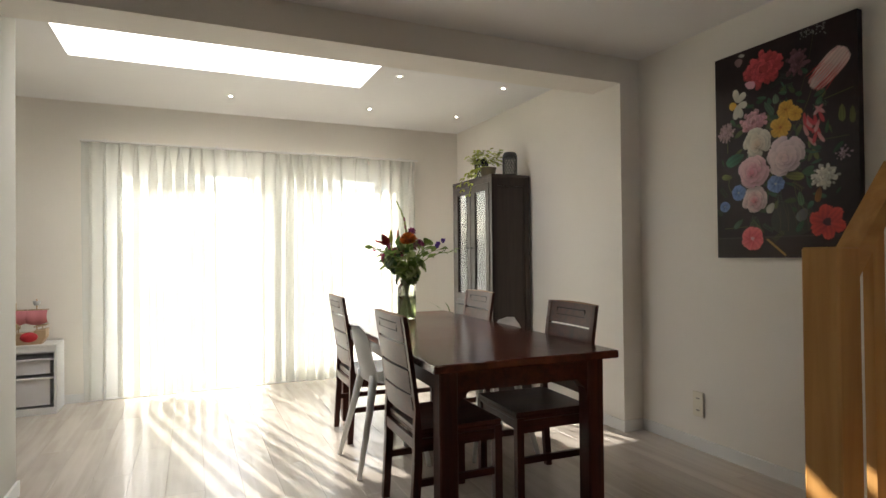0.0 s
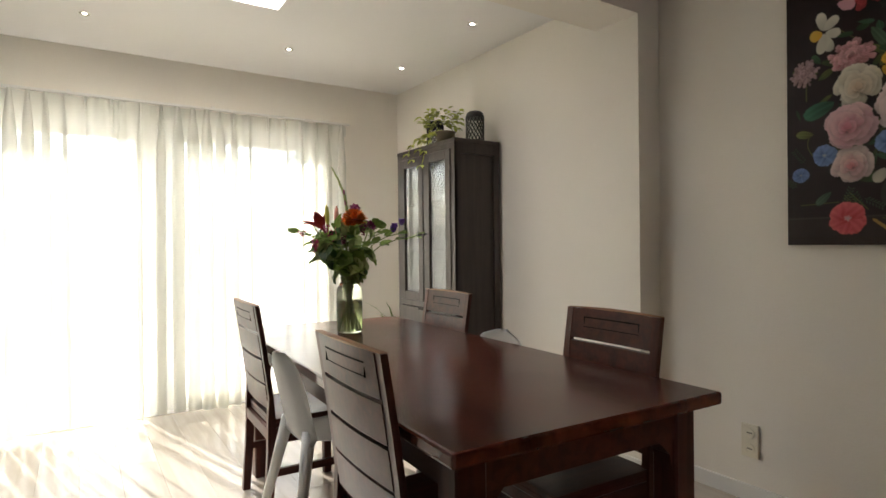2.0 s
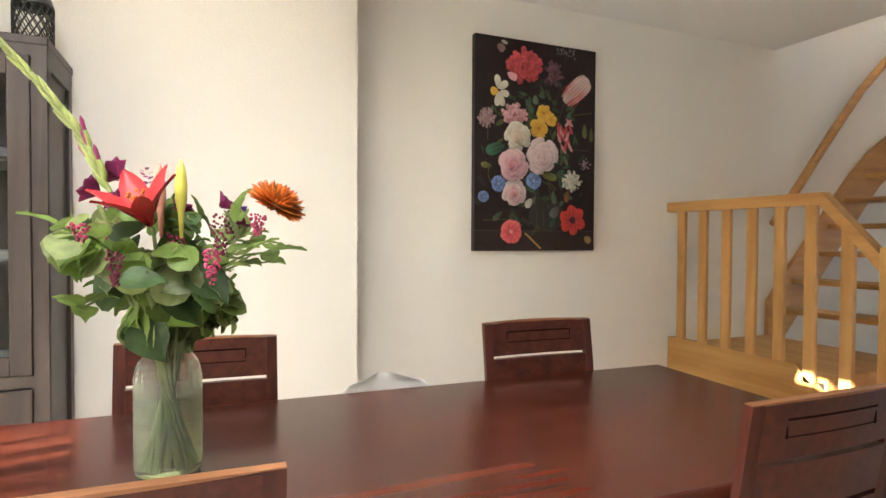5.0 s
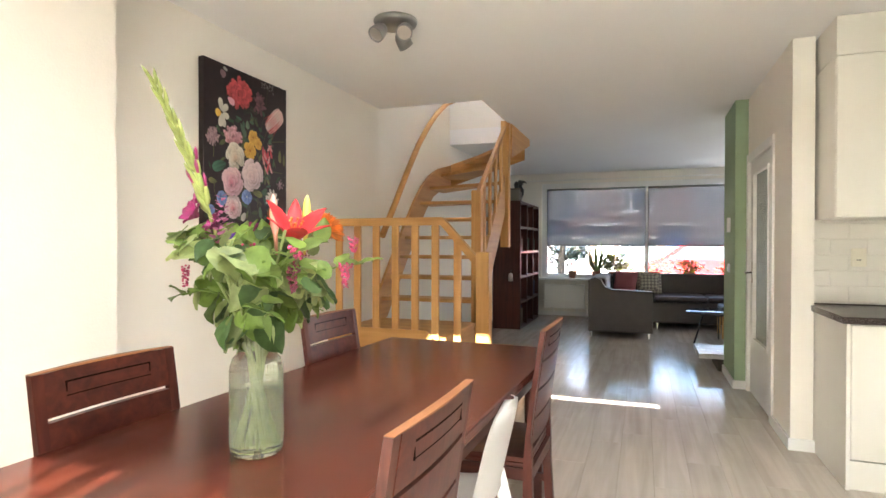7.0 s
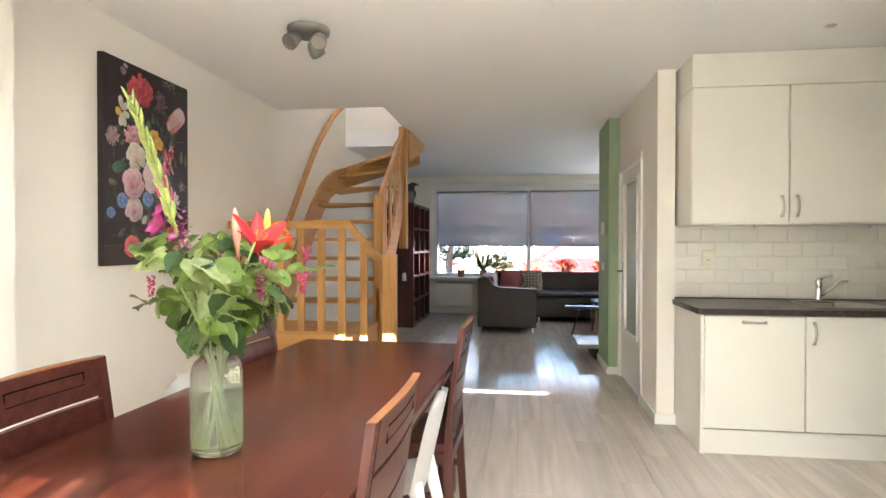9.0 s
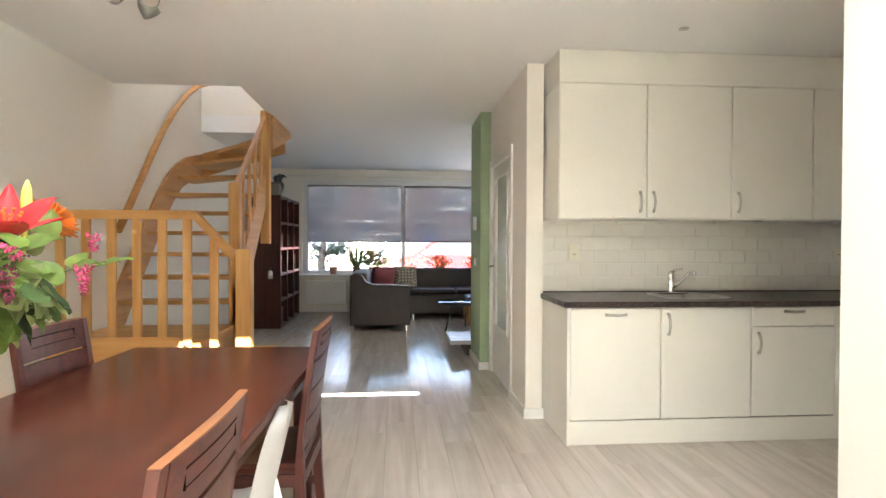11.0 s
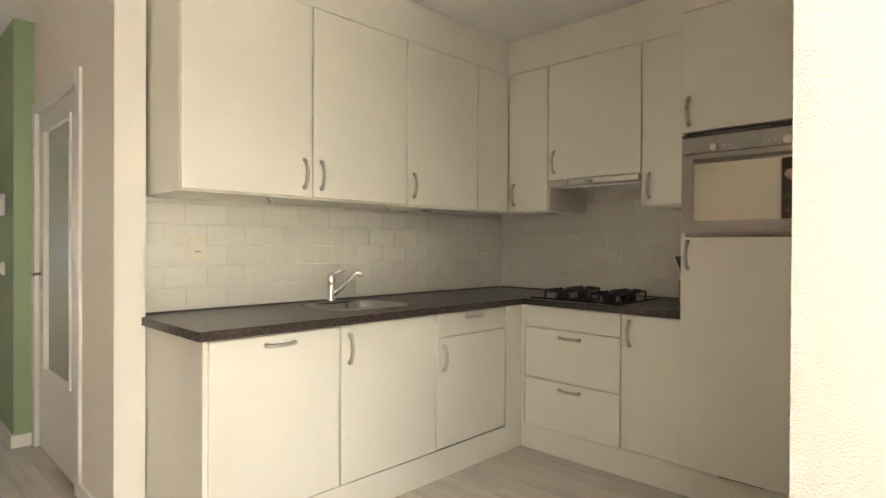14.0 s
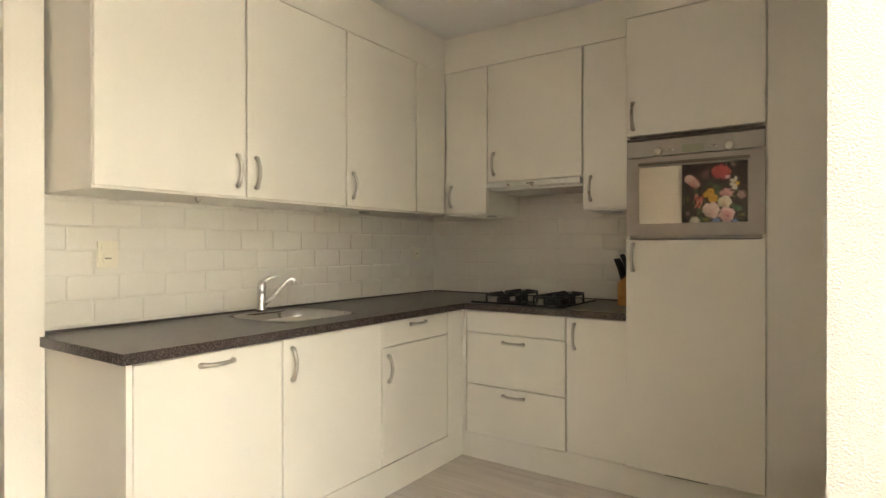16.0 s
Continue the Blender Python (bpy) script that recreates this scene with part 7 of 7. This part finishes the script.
for q in range(3):
    for k in range(5):
        if rr.random() < 0.3:
            continue
        y = BY0 + (BY1 - BY0 - 0.035) * q / 3 + 0.04
        zq = (BZ - 0.035) * k / 5 + 0.0352
        for i in range(rr.randint(3, 7)):
            w, h = rr.uniform(0.018, 0.045), rr.uniform(0.19, 0.29)
            bk = thing("book", "upright book on a shelf of the bookcase", "book", "books in the bookcase")
            part("cover", bx(BX0 + rr.uniform(0.05, 0.12), BX1 - 0.05, y, y + w, zq, zq + h), rr.choice(bkm), bk)
            y += w + 0.001
for i in range(5):
    bk = thing("book", "pale upright book on top of the bookcase", "book", "books on the bookcase")
    part("cover", bx(BX0 + 0.03, BX1 - 0.1, BY1 - 0.08 - 0.04 * i, BY1 - 0.047 - 0.04 * i, BZ, BZ + (0.17, 0.2, 0.16, 0.19, 0.15)[i]), bkm[(4, 2, 4, 0, 4)[i]], bk)
for yq, s in ((-6.98, 1.0), (-7.25, 1.15)):
    og = thing("ornament", "dark carved wooden ornament on top of the bookcase", "ornament", "ornaments on the bookcase")
    b = Build()
    b.lathe([(0.05 * s, 0), (0.055 * s, 0.02), (0.02 * s, 0.05), (0.055 * s, 0.13 * s), (0.06 * s, 0.19 * s), (0.03 * s, 0.24 * s), (0.045 * s, 0.29 * s), (0.02 * s, 0.33 * s), (0, 0.335 * s)], (-0.5, yq, BZ), 14)
    b.tube([(-0.5, yq, BZ + 0.30 * s), (-0.56, yq - 0.03, BZ + 0.31 * s), (-0.60, yq - 0.05, BZ + 0.29 * s)], [0.03, 0.02, 0.006], 8)
    part("carving", b, "black", og)
sln = thing("small_lantern", "small silver glass lantern hung beside the bookcase", "lantern")
part("body", Build().lathe([(0.035, 0), (0.035, 0.09), (0.02, 0.12), (0, 0.125)], (-0.50, BY1 + 0.04, 0.74), 12), "steel", sln)
part("hook", Build().tube([(-0.50, BY1 - 0.003, 0.90), (-0.50, BY1 + 0.04, 0.90), (-0.50, BY1 + 0.04, 0.855)], 0.004, 6), "black", sln)

ra = thing("radiator", "white flat panel radiator under the street window", "radiator")
part("panel", bx(-1.42, -0.70, STREET + 0.05, STREET + 0.12, 0.14, 0.58, bevel=0.008), "white", ra)
part("bracket", bx(-1.30, -1.26, STREET, STREET + 0.05, 0.0, 0.5), "white", ra)
part("bracket", bx(-0.86, -0.82, STREET, STREET + 0.05, 0.0, 0.5), "white", ra)
part("valve", Build().tube([(-1.45, STREET + 0.085, 0.0), (-1.45, STREET + 0.085, 0.18), (-1.42, STREET + 0.085, 0.18)], 0.012, 8), "white", ra)

for a, b2 in ((-2.445, -0.722), (-4.13, -2.482)):
    bl = thing("roller_blind", "grey see-through roller blind drawn halfway down", "blind", "street window blinds")
    part("screen", bx(a, b2, STREET - 0.031, STREET - 0.030, 1.295, 2.30), "screen", bl)
    part("bottom_bar", bx(a, b2, STREET - 0.037, STREET - 0.024, 1.272, 1.295, bevel=0.003), mat("blind_bar", (0.05, 0.05, 0.055), 0.5), bl)
    part("roller", Build().tube([(a, STREET - 0.03, 2.305), (b2, STREET - 0.03, 2.305)], 0.018, 12), mat("blind_roller", (0.18, 0.18, 0.19), 0.5), bl)
cr2 = thing("curtain_rod", "thin pale curtain rod above the street window", "curtain rail")
part("rod", Build().tube([(-5.4, STREET + 0.07, 2.47), (-0.35, STREET + 0.07, 2.47)], 0.011, 10), "white", cr2)
for xx in (-0.5, -2.5, -4.6):
    part("bracket", Build().tube([(xx, STREET, 2.50), (xx, STREET + 0.07, 2.50), (xx, STREET + 0.07, 2.47)], 0.007, 8), "white", cr2)

terra = mat("terracotta", (0.36, 0.15, 0.08), 0.8, var=0.1)


def sill_plant(label, x, r, n, reach, leaf, seed, spiky=False, flowers=None):
    p = thing("sill_plant", label, "plant", "plants on the window sill", pose(x, STREET + 0.09, SZ0 - 0.005))
    part("pot", Build().lathe([(r * 0.7, 0), (r, 0.11), (r * 1.08, 0.115), (r * 1.08, 0.13), (r * 0.95, 0.13), (r * 0.9, 0.11), (0, 0.11)], n=18), terra, p)
    rr = random.Random(seed)
    b = Build()
    for i in range(n):
        a = rr.uniform(0, math.tau)
        if spiky:
            L = rr.uniform(0.6, 1.0) * reach
            el = rr.uniform(0.5, 1.4)
            d = Vector((math.cos(a) * math.cos(el), math.sin(a) * math.cos(el) * 0.4, math.sin(el)))
            b.leaf((0, 0, 0.11), Vector((0, 0, 0.11)) + d * L, leaf, -0.12)
        else:
            c = Vector((rr.gauss(0, 0.45), rr.gauss(0, 0.3), rr.uniform(0.2, 1.2))) * reach + Vector((0, 0, 0.08))
            b.leaf(c, c + Vector((math.cos(a), math.sin(a) * 0.6, rr.uniform(-0.4, 0.6))).normalized() * leaf, leaf * 0.7, 0.1)
    part("leaves", b, leafm if spiky else variegated, p)
    if flowers:
        for i in range(12):
            c = (rr.gauss(0, 0.07), rr.gauss(0, 0.04), rr.uniform(0.22, 0.34))
            part("flower", Build().ball(c, 0.019, u=7, v=5, wob=0.35), flowers, p)


sill_plant("small terracotta pot with a low plant", -1.20, 0.075, 20, 0.06, 0.04, 1)
sill_plant("spiky long-leaved plant in a terracotta pot", -1.62, 0.08, 60, 0.58, 0.048, 2, True)
sill_plant("bushy light green plant in a terracotta pot", -1.92, 0.09, 260, 0.27, 0.10, 3)
sill_plant("leafy plant with red flowers on the sill", -3.15, 0.07, 130, 0.18, 0.09, 4, False, mat("geranium_red", (0.5, 0.05, 0.05), 0.6))
sill_plant("leafy plant on the window sill", -3.75, 0.07, 90, 0.17, 0.08, 5)
tm = thing("thermostat", "white room thermostat on the green wall", "thermostat")
part("case", bx(-3.19, -3.165, -4.14, -4.06, 1.42, 1.56, bevel=0.006), "plastic", tm)
socket("light_switch", "white light switch on the green wall", pose(-3.19, -4.12, 1.08, 0, 0, -90), switch=True, material="plastic")
socket("light_switch", "white double light switch on the kitchen side of the pier", pose(-4.9, 0.2025, 1.28, 0, 0, 180), double=True, switch=True, material="plastic")
for hx in (-3.86, -4.57):
    hk = thing("cabinet_hook", "small metal hook under the wall cabinets", "hook", "hooks under the cabinets")
    part("hook", Build().tube([(hx, -1.93, UB - 0.008), (hx, -1.93, UB - 0.022), (hx, -1.915, UB - 0.032), (hx, -1.90, UB - 0.022)], 0.004, 6), "nickel", hk)
for lx, ly in ((-4.95, -2.0), (-5.75, -1.62), (-5.75, -0.80)):
    ul = thing("cabinet_light", "flat round lamp under the wall cabinets", "lamp", "lamps under the cabinets")
    part("disc", Build().lathe([(0.0, -0.010), (0.030, -0.010), (0.034, -0.004), (0.034, 0.0), (0.0, 0.0)], (lx, ly, UB - 0.008), 20), "steel", ul)


# ---- outside: garden ----
structure("ground", bx(-60, 60, -90, 60, -0.5, -0.13), mat("ground_soil", (0.14, 0.13, 0.09), 0.95, var=0.25, scale=0.8), "bare ground round the house", "ground")
structure("terrace", bx(-6.2, 0.4, GARDEN + 0.21, 7.5, -0.13, -0.03), mat("terrace_paving", (0.42, 0.40, 0.37), 0.85, var=0.12, scale=2.5, bump=0.003), "pale grey garden paving", "pavement")
fen = thing("garden_fence", "pale wooden garden fence", "fence")
fm = wood("weathered_fence", (0.22, 0.17, 0.12), (0.36, 0.29, 0.21), 0.8, along=2, objects=0.1)
for i in range(34):
    part("board", bx(-6.4 + 0.21 * i, -6.4 + 0.21 * i + 0.2, 9.0, 9.03, -0.13, 1.75), fm, fen)
for xx in (-6.3, -4.2, -2.1, 0.0):
    part("post", bx(xx, xx + 0.09, 9.03, 9.12, -0.13, 1.85), fm, fen)


def tree(x, y, h, spread, n, seed, material, label, base=-0.13):
    t = thing("tree", label, "tree", m=pose(x, y, base))
    rr = random.Random(seed)
    b = Build()
    b.tube([(0, 0, 0), (0.05, 0.02, h * 0.3), (-0.03, 0.05, h * 0.6), (0.0, 0, h * 0.92)], [0.11, 0.085, 0.05, 0.012], 9)
    tips = []
    for i in range(16):
        z = h * rr.uniform(0.3, 0.85)
        a = rr.uniform(0, math.tau)
        L = spread * rr.uniform(0.5, 1.0) * (1.15 - 0.6 * z / h)
        q = Vector((L * math.cos(a), L * math.sin(a), z + L * rr.uniform(0.2, 0.6)))
        b.tube([(0, 0, z), tuple(q * 0.5 + Vector((0, 0, z * 0.55))), tuple(q)], [0.03, 0.02, 0.006], 5)
        tips.append((Vector((0, 0, z)), q))
    part("trunk", b, mat("bark", (0.10, 0.075, 0.05), 0.9, var=0.2, scale=12), t)
    f = Build()
    for i in range(n):
        p, q = tips[i % 16]
        c = p.lerp(q, rr.uniform(0.35, 1.1)) + Vector((rr.gauss(0, 0.16), rr.gauss(0, 0.16), rr.gauss(0, 0.13))) * spread * 0.6
        a = rr.uniform(0, math.tau)
        f.leaf(c, c + Vector((math.cos(a), math.sin(a), rr.uniform(-0.8, 0.3))) * 0.10, 0.07, 0.1)
    part("crown", f, material, t)


tl = mat("tree_leaves", (0.05, 0.09, 0.025), 0.6, var=0.25, scale=3, islands=0.4)
for i, (x, y, h, s) in enumerate(((-6.5, 11.5, 4.6, 1.7), (-3.6, 12.5, 4.2, 1.7), (-1.0, 11.0, 4.4, 1.6), (1.8, 12.0, 4.8, 1.8), (4.6, 11.5, 4.4, 1.7))):
    tree(x, y, h, s, 1500, 40 + i, tl, "leafy garden tree behind the fence")

# ---- outside: street ----
structure("pavement_street", bx(-40, 40, -13.2, STREET - 0.23, -0.13, -0.02), mat("street_pavers", (0.34, 0.335, 0.335), 0.9, var=0.12, scale=3, bump=0.003), "grey street pavement", "pavement")
structure("road", bx(-40, 40, -20.0, -13.2, -0.13, -0.10), mat("road_brick", (0.18, 0.165, 0.155), 0.9, var=0.15, scale=4, bump=0.003), "grey brick-paved road", "road")
structure("pavement_far", bx(-40, 40, -23.99, -20.0, -0.13, -0.02), mat("far_pavers", (0.34, 0.335, 0.335), 0.9, var=0.12, scale=3), "pavement across the street", "pavement")
brick, brt, brp = nodes_of("facade_brick")
bt2 = brt.nodes.new("ShaderNodeTexBrick")
bt2.inputs["Color1"].default_value, bt2.inputs["Color2"].default_value, bt2.inputs["Mortar"].default_value = (0.25, 0.16, 0.125, 1), (0.20, 0.13, 0.10, 1), (0.30, 0.27, 0.24, 1)
bt2.inputs["Scale"].default_value = 1.0
bt2.inputs["Brick Width"].default_value, bt2.inputs["Row Height"].default_value, bt2.inputs["Mortar Size"].default_value = 0.22, 0.065, 0.008
tcb = brt.nodes.new("ShaderNodeTexCoord")
mpb = brt.nodes.new("ShaderNodeMapping")
mpb.inputs["Rotation"].default_value = (radians(90), 0, 0)
brt.links.new(tcb.outputs["Object"], mpb.inputs[0])
brt.links.new(mpb.outputs[0], bt2.inputs[0])
brt.links.new(bt2.outputs[0], brp.inputs["Base Color"])
brp.inputs["Roughness"].default_value = 0.9
FYY = -24.0
hou = thing("row_house", "brick row houses with white windows across the street", "house")
part("wall", bx(-28, 24, FYY - 8, FYY, -0.13, 4.35), brick, hou)
part("roof", Build().prism([(FYY + 0.4, 4.30), (FYY - 4, 5.1), (FYY - 8.4, 4.30), (FYY - 8.4, 4.45), (FYY - 4, 5.3), (FYY + 0.4, 4.45)], -28.2, 24.2, "x"), mat("roof_tile", (0.20, 0.10, 0.07), 0.8, var=0.15, scale=4), hou)
plinthw = mat("rendered_wall", (0.66, 0.65, 0.62), 0.85, var=0.05, scale=1)
dglass = mat("far_window_glass", (0.05, 0.06, 0.07), 0.08)
for i in range(14):
    x = -22.5 + 2.9 * i
    for z0, z1, w in ((2.75, 3.75, 1.35), (0.55, 1.65, 1.6)):
        f = Build()
        f.box(x - w / 2, x + w / 2, FYY, FYY + 0.06, z0, z0 + 0.09)
        f.box(x - w / 2, x + w / 2, FYY, FYY + 0.06, z1 - 0.09, z1)
        for k in (0, 0.27, 0.73, 1):
            f.box(x - w / 2 + (w - 0.09) * k, x - w / 2 + (w - 0.09) * k + 0.09, FYY, FYY + 0.06, z0 + 0.09, z1 - 0.09)
        wn2 = part("window", f, "pvc", hou)
        part("pane", bx(x - w / 2 + 0.05, x + w / 2 - 0.05, FYY, FYY + 0.015, z0 + 0.05, z1 - 0.05), dglass, wn2)
        part("window_sill", bx(x - w / 2 - 0.05, x + w / 2 + 0.05, FYY, FYY + 0.14, z0 - 0.08, z0), plinthw, wn2)
    dr2 = part("front_door", bx(x + 1.0, x + 1.8, FYY, FYY + 0.05, -0.05, 1.9), mat("house_door_" + "abcdefghijklmn"[i], ((0.05, 0.12, 0.35), (0.5, 0.5, 0.48), (0.06, 0.15, 0.40))[i % 3], 0.4), hou)
    part("canopy", bx(x + 0.8, x + 2.0, FYY, FYY + 0.8, 2.1, 2.22), "pvc", hou)


def car(m, paint, label):
    c = thing("car", label, "car", "parked cars", m)
    body = Build().prism([(-2.05, 0.30), (-2.08, 0.62), (-1.95, 0.80), (-1.05, 0.92), (-0.35, 1.40), (0.95, 1.45), (1.65, 0.98), (2.02, 0.90), (2.08, 0.35), (1.9, 0.26), (-1.9, 0.26)], -0.84, 0.84, "y")
    bmesh.ops.bevel(body.bm, geom=body.bm.edges[:], offset=0.06, segments=2, affect='EDGES')
    bo2 = part("body", body, paint, c)
    for s in (-1, 1):
        part("side_window", Build().prism([(-0.92, 0.95), (-0.30, 1.34), (0.90, 1.38), (1.40, 0.98)], s * 0.842 - 0.006, s * 0.842 + 0.006, "y"), dglass, c)
    for wx in (-1.28, 1.30):
        for s in (-1, 1):
            w = part("wheel", Build().lathe([(0.31, -0.09), (0.31, 0.09), (0.0, 0.09)], n=24, m=pose(wx, s * 0.76, 0.31, 90, 0, 0)), "black", c)
            part("rim", Build().lathe([(0.20, -0.012), (0.20, 0.012), (0.0, 0.016)], n=18, m=pose(wx, s * 0.86, 0.31, -90 * s, 0, 0)), "steel", w)
    for s in (-0.6, 0.6):
        part("headlight", bx(-2.09, -2.0, s - 0.15, s + 0.15, 0.60, 0.72, bevel=0.02), "glass", c)
        part("tail_light", bx(2.0, 2.085, s - 0.12, s + 0.12, 0.68, 0.84, bevel=0.02), mat("tail_red", (0.3, 0.01, 0.01), 0.2), c)


redp = mat("red_car_paint", (0.42, 0.02, 0.02), 0.2, var=0.03, coat=0.6)
car(pose(-4.5, -16.6, -0.10), redp, "red hatchback parked along the street")
car(pose(1.9, -16.8, -0.10, 0, 0, 180), mat("silver_car_paint", (0.45, 0.46, 0.47), 0.25, metal=0.4, var=0.03, coat=0.5), "silver car parked along the street")
tree(-0.75, -10.7, 2.7, 0.75, 1300, 77, mat("dark_leaves", (0.03, 0.05, 0.02), 0.5, var=0.3, islands=0.4), "dark-leaved small tree in the front garden", -0.02)
hedge = thing("front_shrub", "flowering green shrub in the front garden", "shrub", m=pose(-2.4, -11.6, -0.02))
hb2, hb3 = Build(), Build()
rr = random.Random(31)
for i in range(700):
    c = Vector((rr.gauss(0, 0.55), rr.gauss(0, 0.3), abs(rr.gauss(0.45, 0.25))))
    a = rr.uniform(0, math.tau)
    hb2.leaf(c, c + Vector((math.cos(a), math.sin(a), rr.uniform(-0.3, 0.6))) * 0.09, 0.06, 0.1)
    if i % 9 == 0:
        hb3.ball(tuple(c + Vector((0, 0, 0.1))), 0.035, u=6, v=5)
part("leaves", hb2, leafm, hedge)
part("flowers", hb3, mat("shrub_flowers", (0.5, 0.08, 0.09), 0.6), hedge)


# ---- floor planks and wall tiles ----
PW, PL = 0.19, 1.285
plank_meshes = {}
rnd = random.Random(5)


def plank(x, y0, y1):
    key = round(y1 - y0, 3)
    if key not in plank_meshes:
        plank_meshes[key] = Build().box(-PW / 2 + 0.0004, PW / 2 - 0.0004, 0.0004, key - 0.0004, -0.010, 0.0, bevel=0.0008).mesh("plank")
    ob = part("plank", plank_meshes[key], "floor", floor)
    ob.location = (x, y0, 0)


offs = [0.0, 0.43, 0.86, 0.21, 0.64, 1.07]
n_col = int(abs(WEST) / PW) + 1
for i in range(n_col):
    x = -PW / 2 - i * PW
    y = STREET - offs[i % 6]
    while y < GARDEN:
        a, b2 = max(y, STREET), min(y + PL, GARDEN)
        if b2 - a > 0.03:
            plank(x, a, b2)
        y += PL

tile_meshes = {}


def tiles(parent, grid_x0, grid_x1, z0, z1, place, shift=0.0):
    """Half-bond glazed tiles, 0.2 by 0.1; place(x) gives the pose of a tile's lower left corner."""
    row, z = 0, z0
    while z < z1 - 0.012:
        h = min(0.1, z1 - z)
        x = grid_x0 - (0.1 if row % 2 else 0.0) - shift
        while x < grid_x1:
            a, b2 = max(x, grid_x0), min(x + 0.2, grid_x1)
            if b2 - a > 0.012:
                key = (round(b2 - a, 3), round(h, 3))
                if key not in tile_meshes:
                    t = Build()
                    w, hh, e = key[0] - 0.0012, key[1] - 0.0012, 0.005
                    lo = [(0.0012, 0, 0.0012), (w, 0, 0.0012), (w, 0, hh), (0.0012, 0, hh)]
                    md = [(p[0], 0.0024, p[2]) for p in lo]
                    hi = [(0.0012 + e, 0.0045, 0.0012 + e), (w - e, 0.0045, 0.0012 + e), (w - e, 0.0045, hh - e), (0.0012 + e, 0.0045, hh - e)]
                    L = [[t.bm.verts.new(p) for p in r] for r in (lo, md, hi)]
                    for r, q in zip(L, L[1:]):
                        for k in range(4):
                            t.bm.faces.new((r[k], r[(k + 1) % 4], q[(k + 1) % 4], q[k]))
                    t.bm.faces.new(L[2])
                    bmesh.ops.recalc_face_normals(t.bm, faces=t.bm.faces[:])
                    tile_meshes[key] = t.mesh("tile")
                ob = part("tile", tile_meshes[key], "tile", parent)
                ob.matrix_basis = place(a, z)
            x += 0.2
        z += 0.1
        row += 1


ts = structure("splashback_sink", bx(-6.029, -3.421, -2.29, -2.283, TOP, UB + 0.0), "grout", "white glazed brick-bond tiles behind the sink", "wall tiles")
tiles(ts, 3.425, 6.02, TOP + 0.018, UB - 0.008, lambda x, z: pose(-x, -2.283, z) @ Matrix.Diagonal((-1, 1, 1, 1)))
tw2 = structure("splashback_hob", bx(WEST + 0.001, WEST + 0.008, -2.28, -0.64, TOP, 1.66), "grout", "white glazed brick-bond tiles behind the gas hob", "wall tiles")
tiles(tw2, -2.275, -0.645, TOP + 0.018, 1.60, lambda y, z: pose(WEST + 0.008, y, z) @ Matrix(((0, 1, 0, 0), (1, 0, 0, 0), (0, 0, 1, 0), (0, 0, 0, 1))))
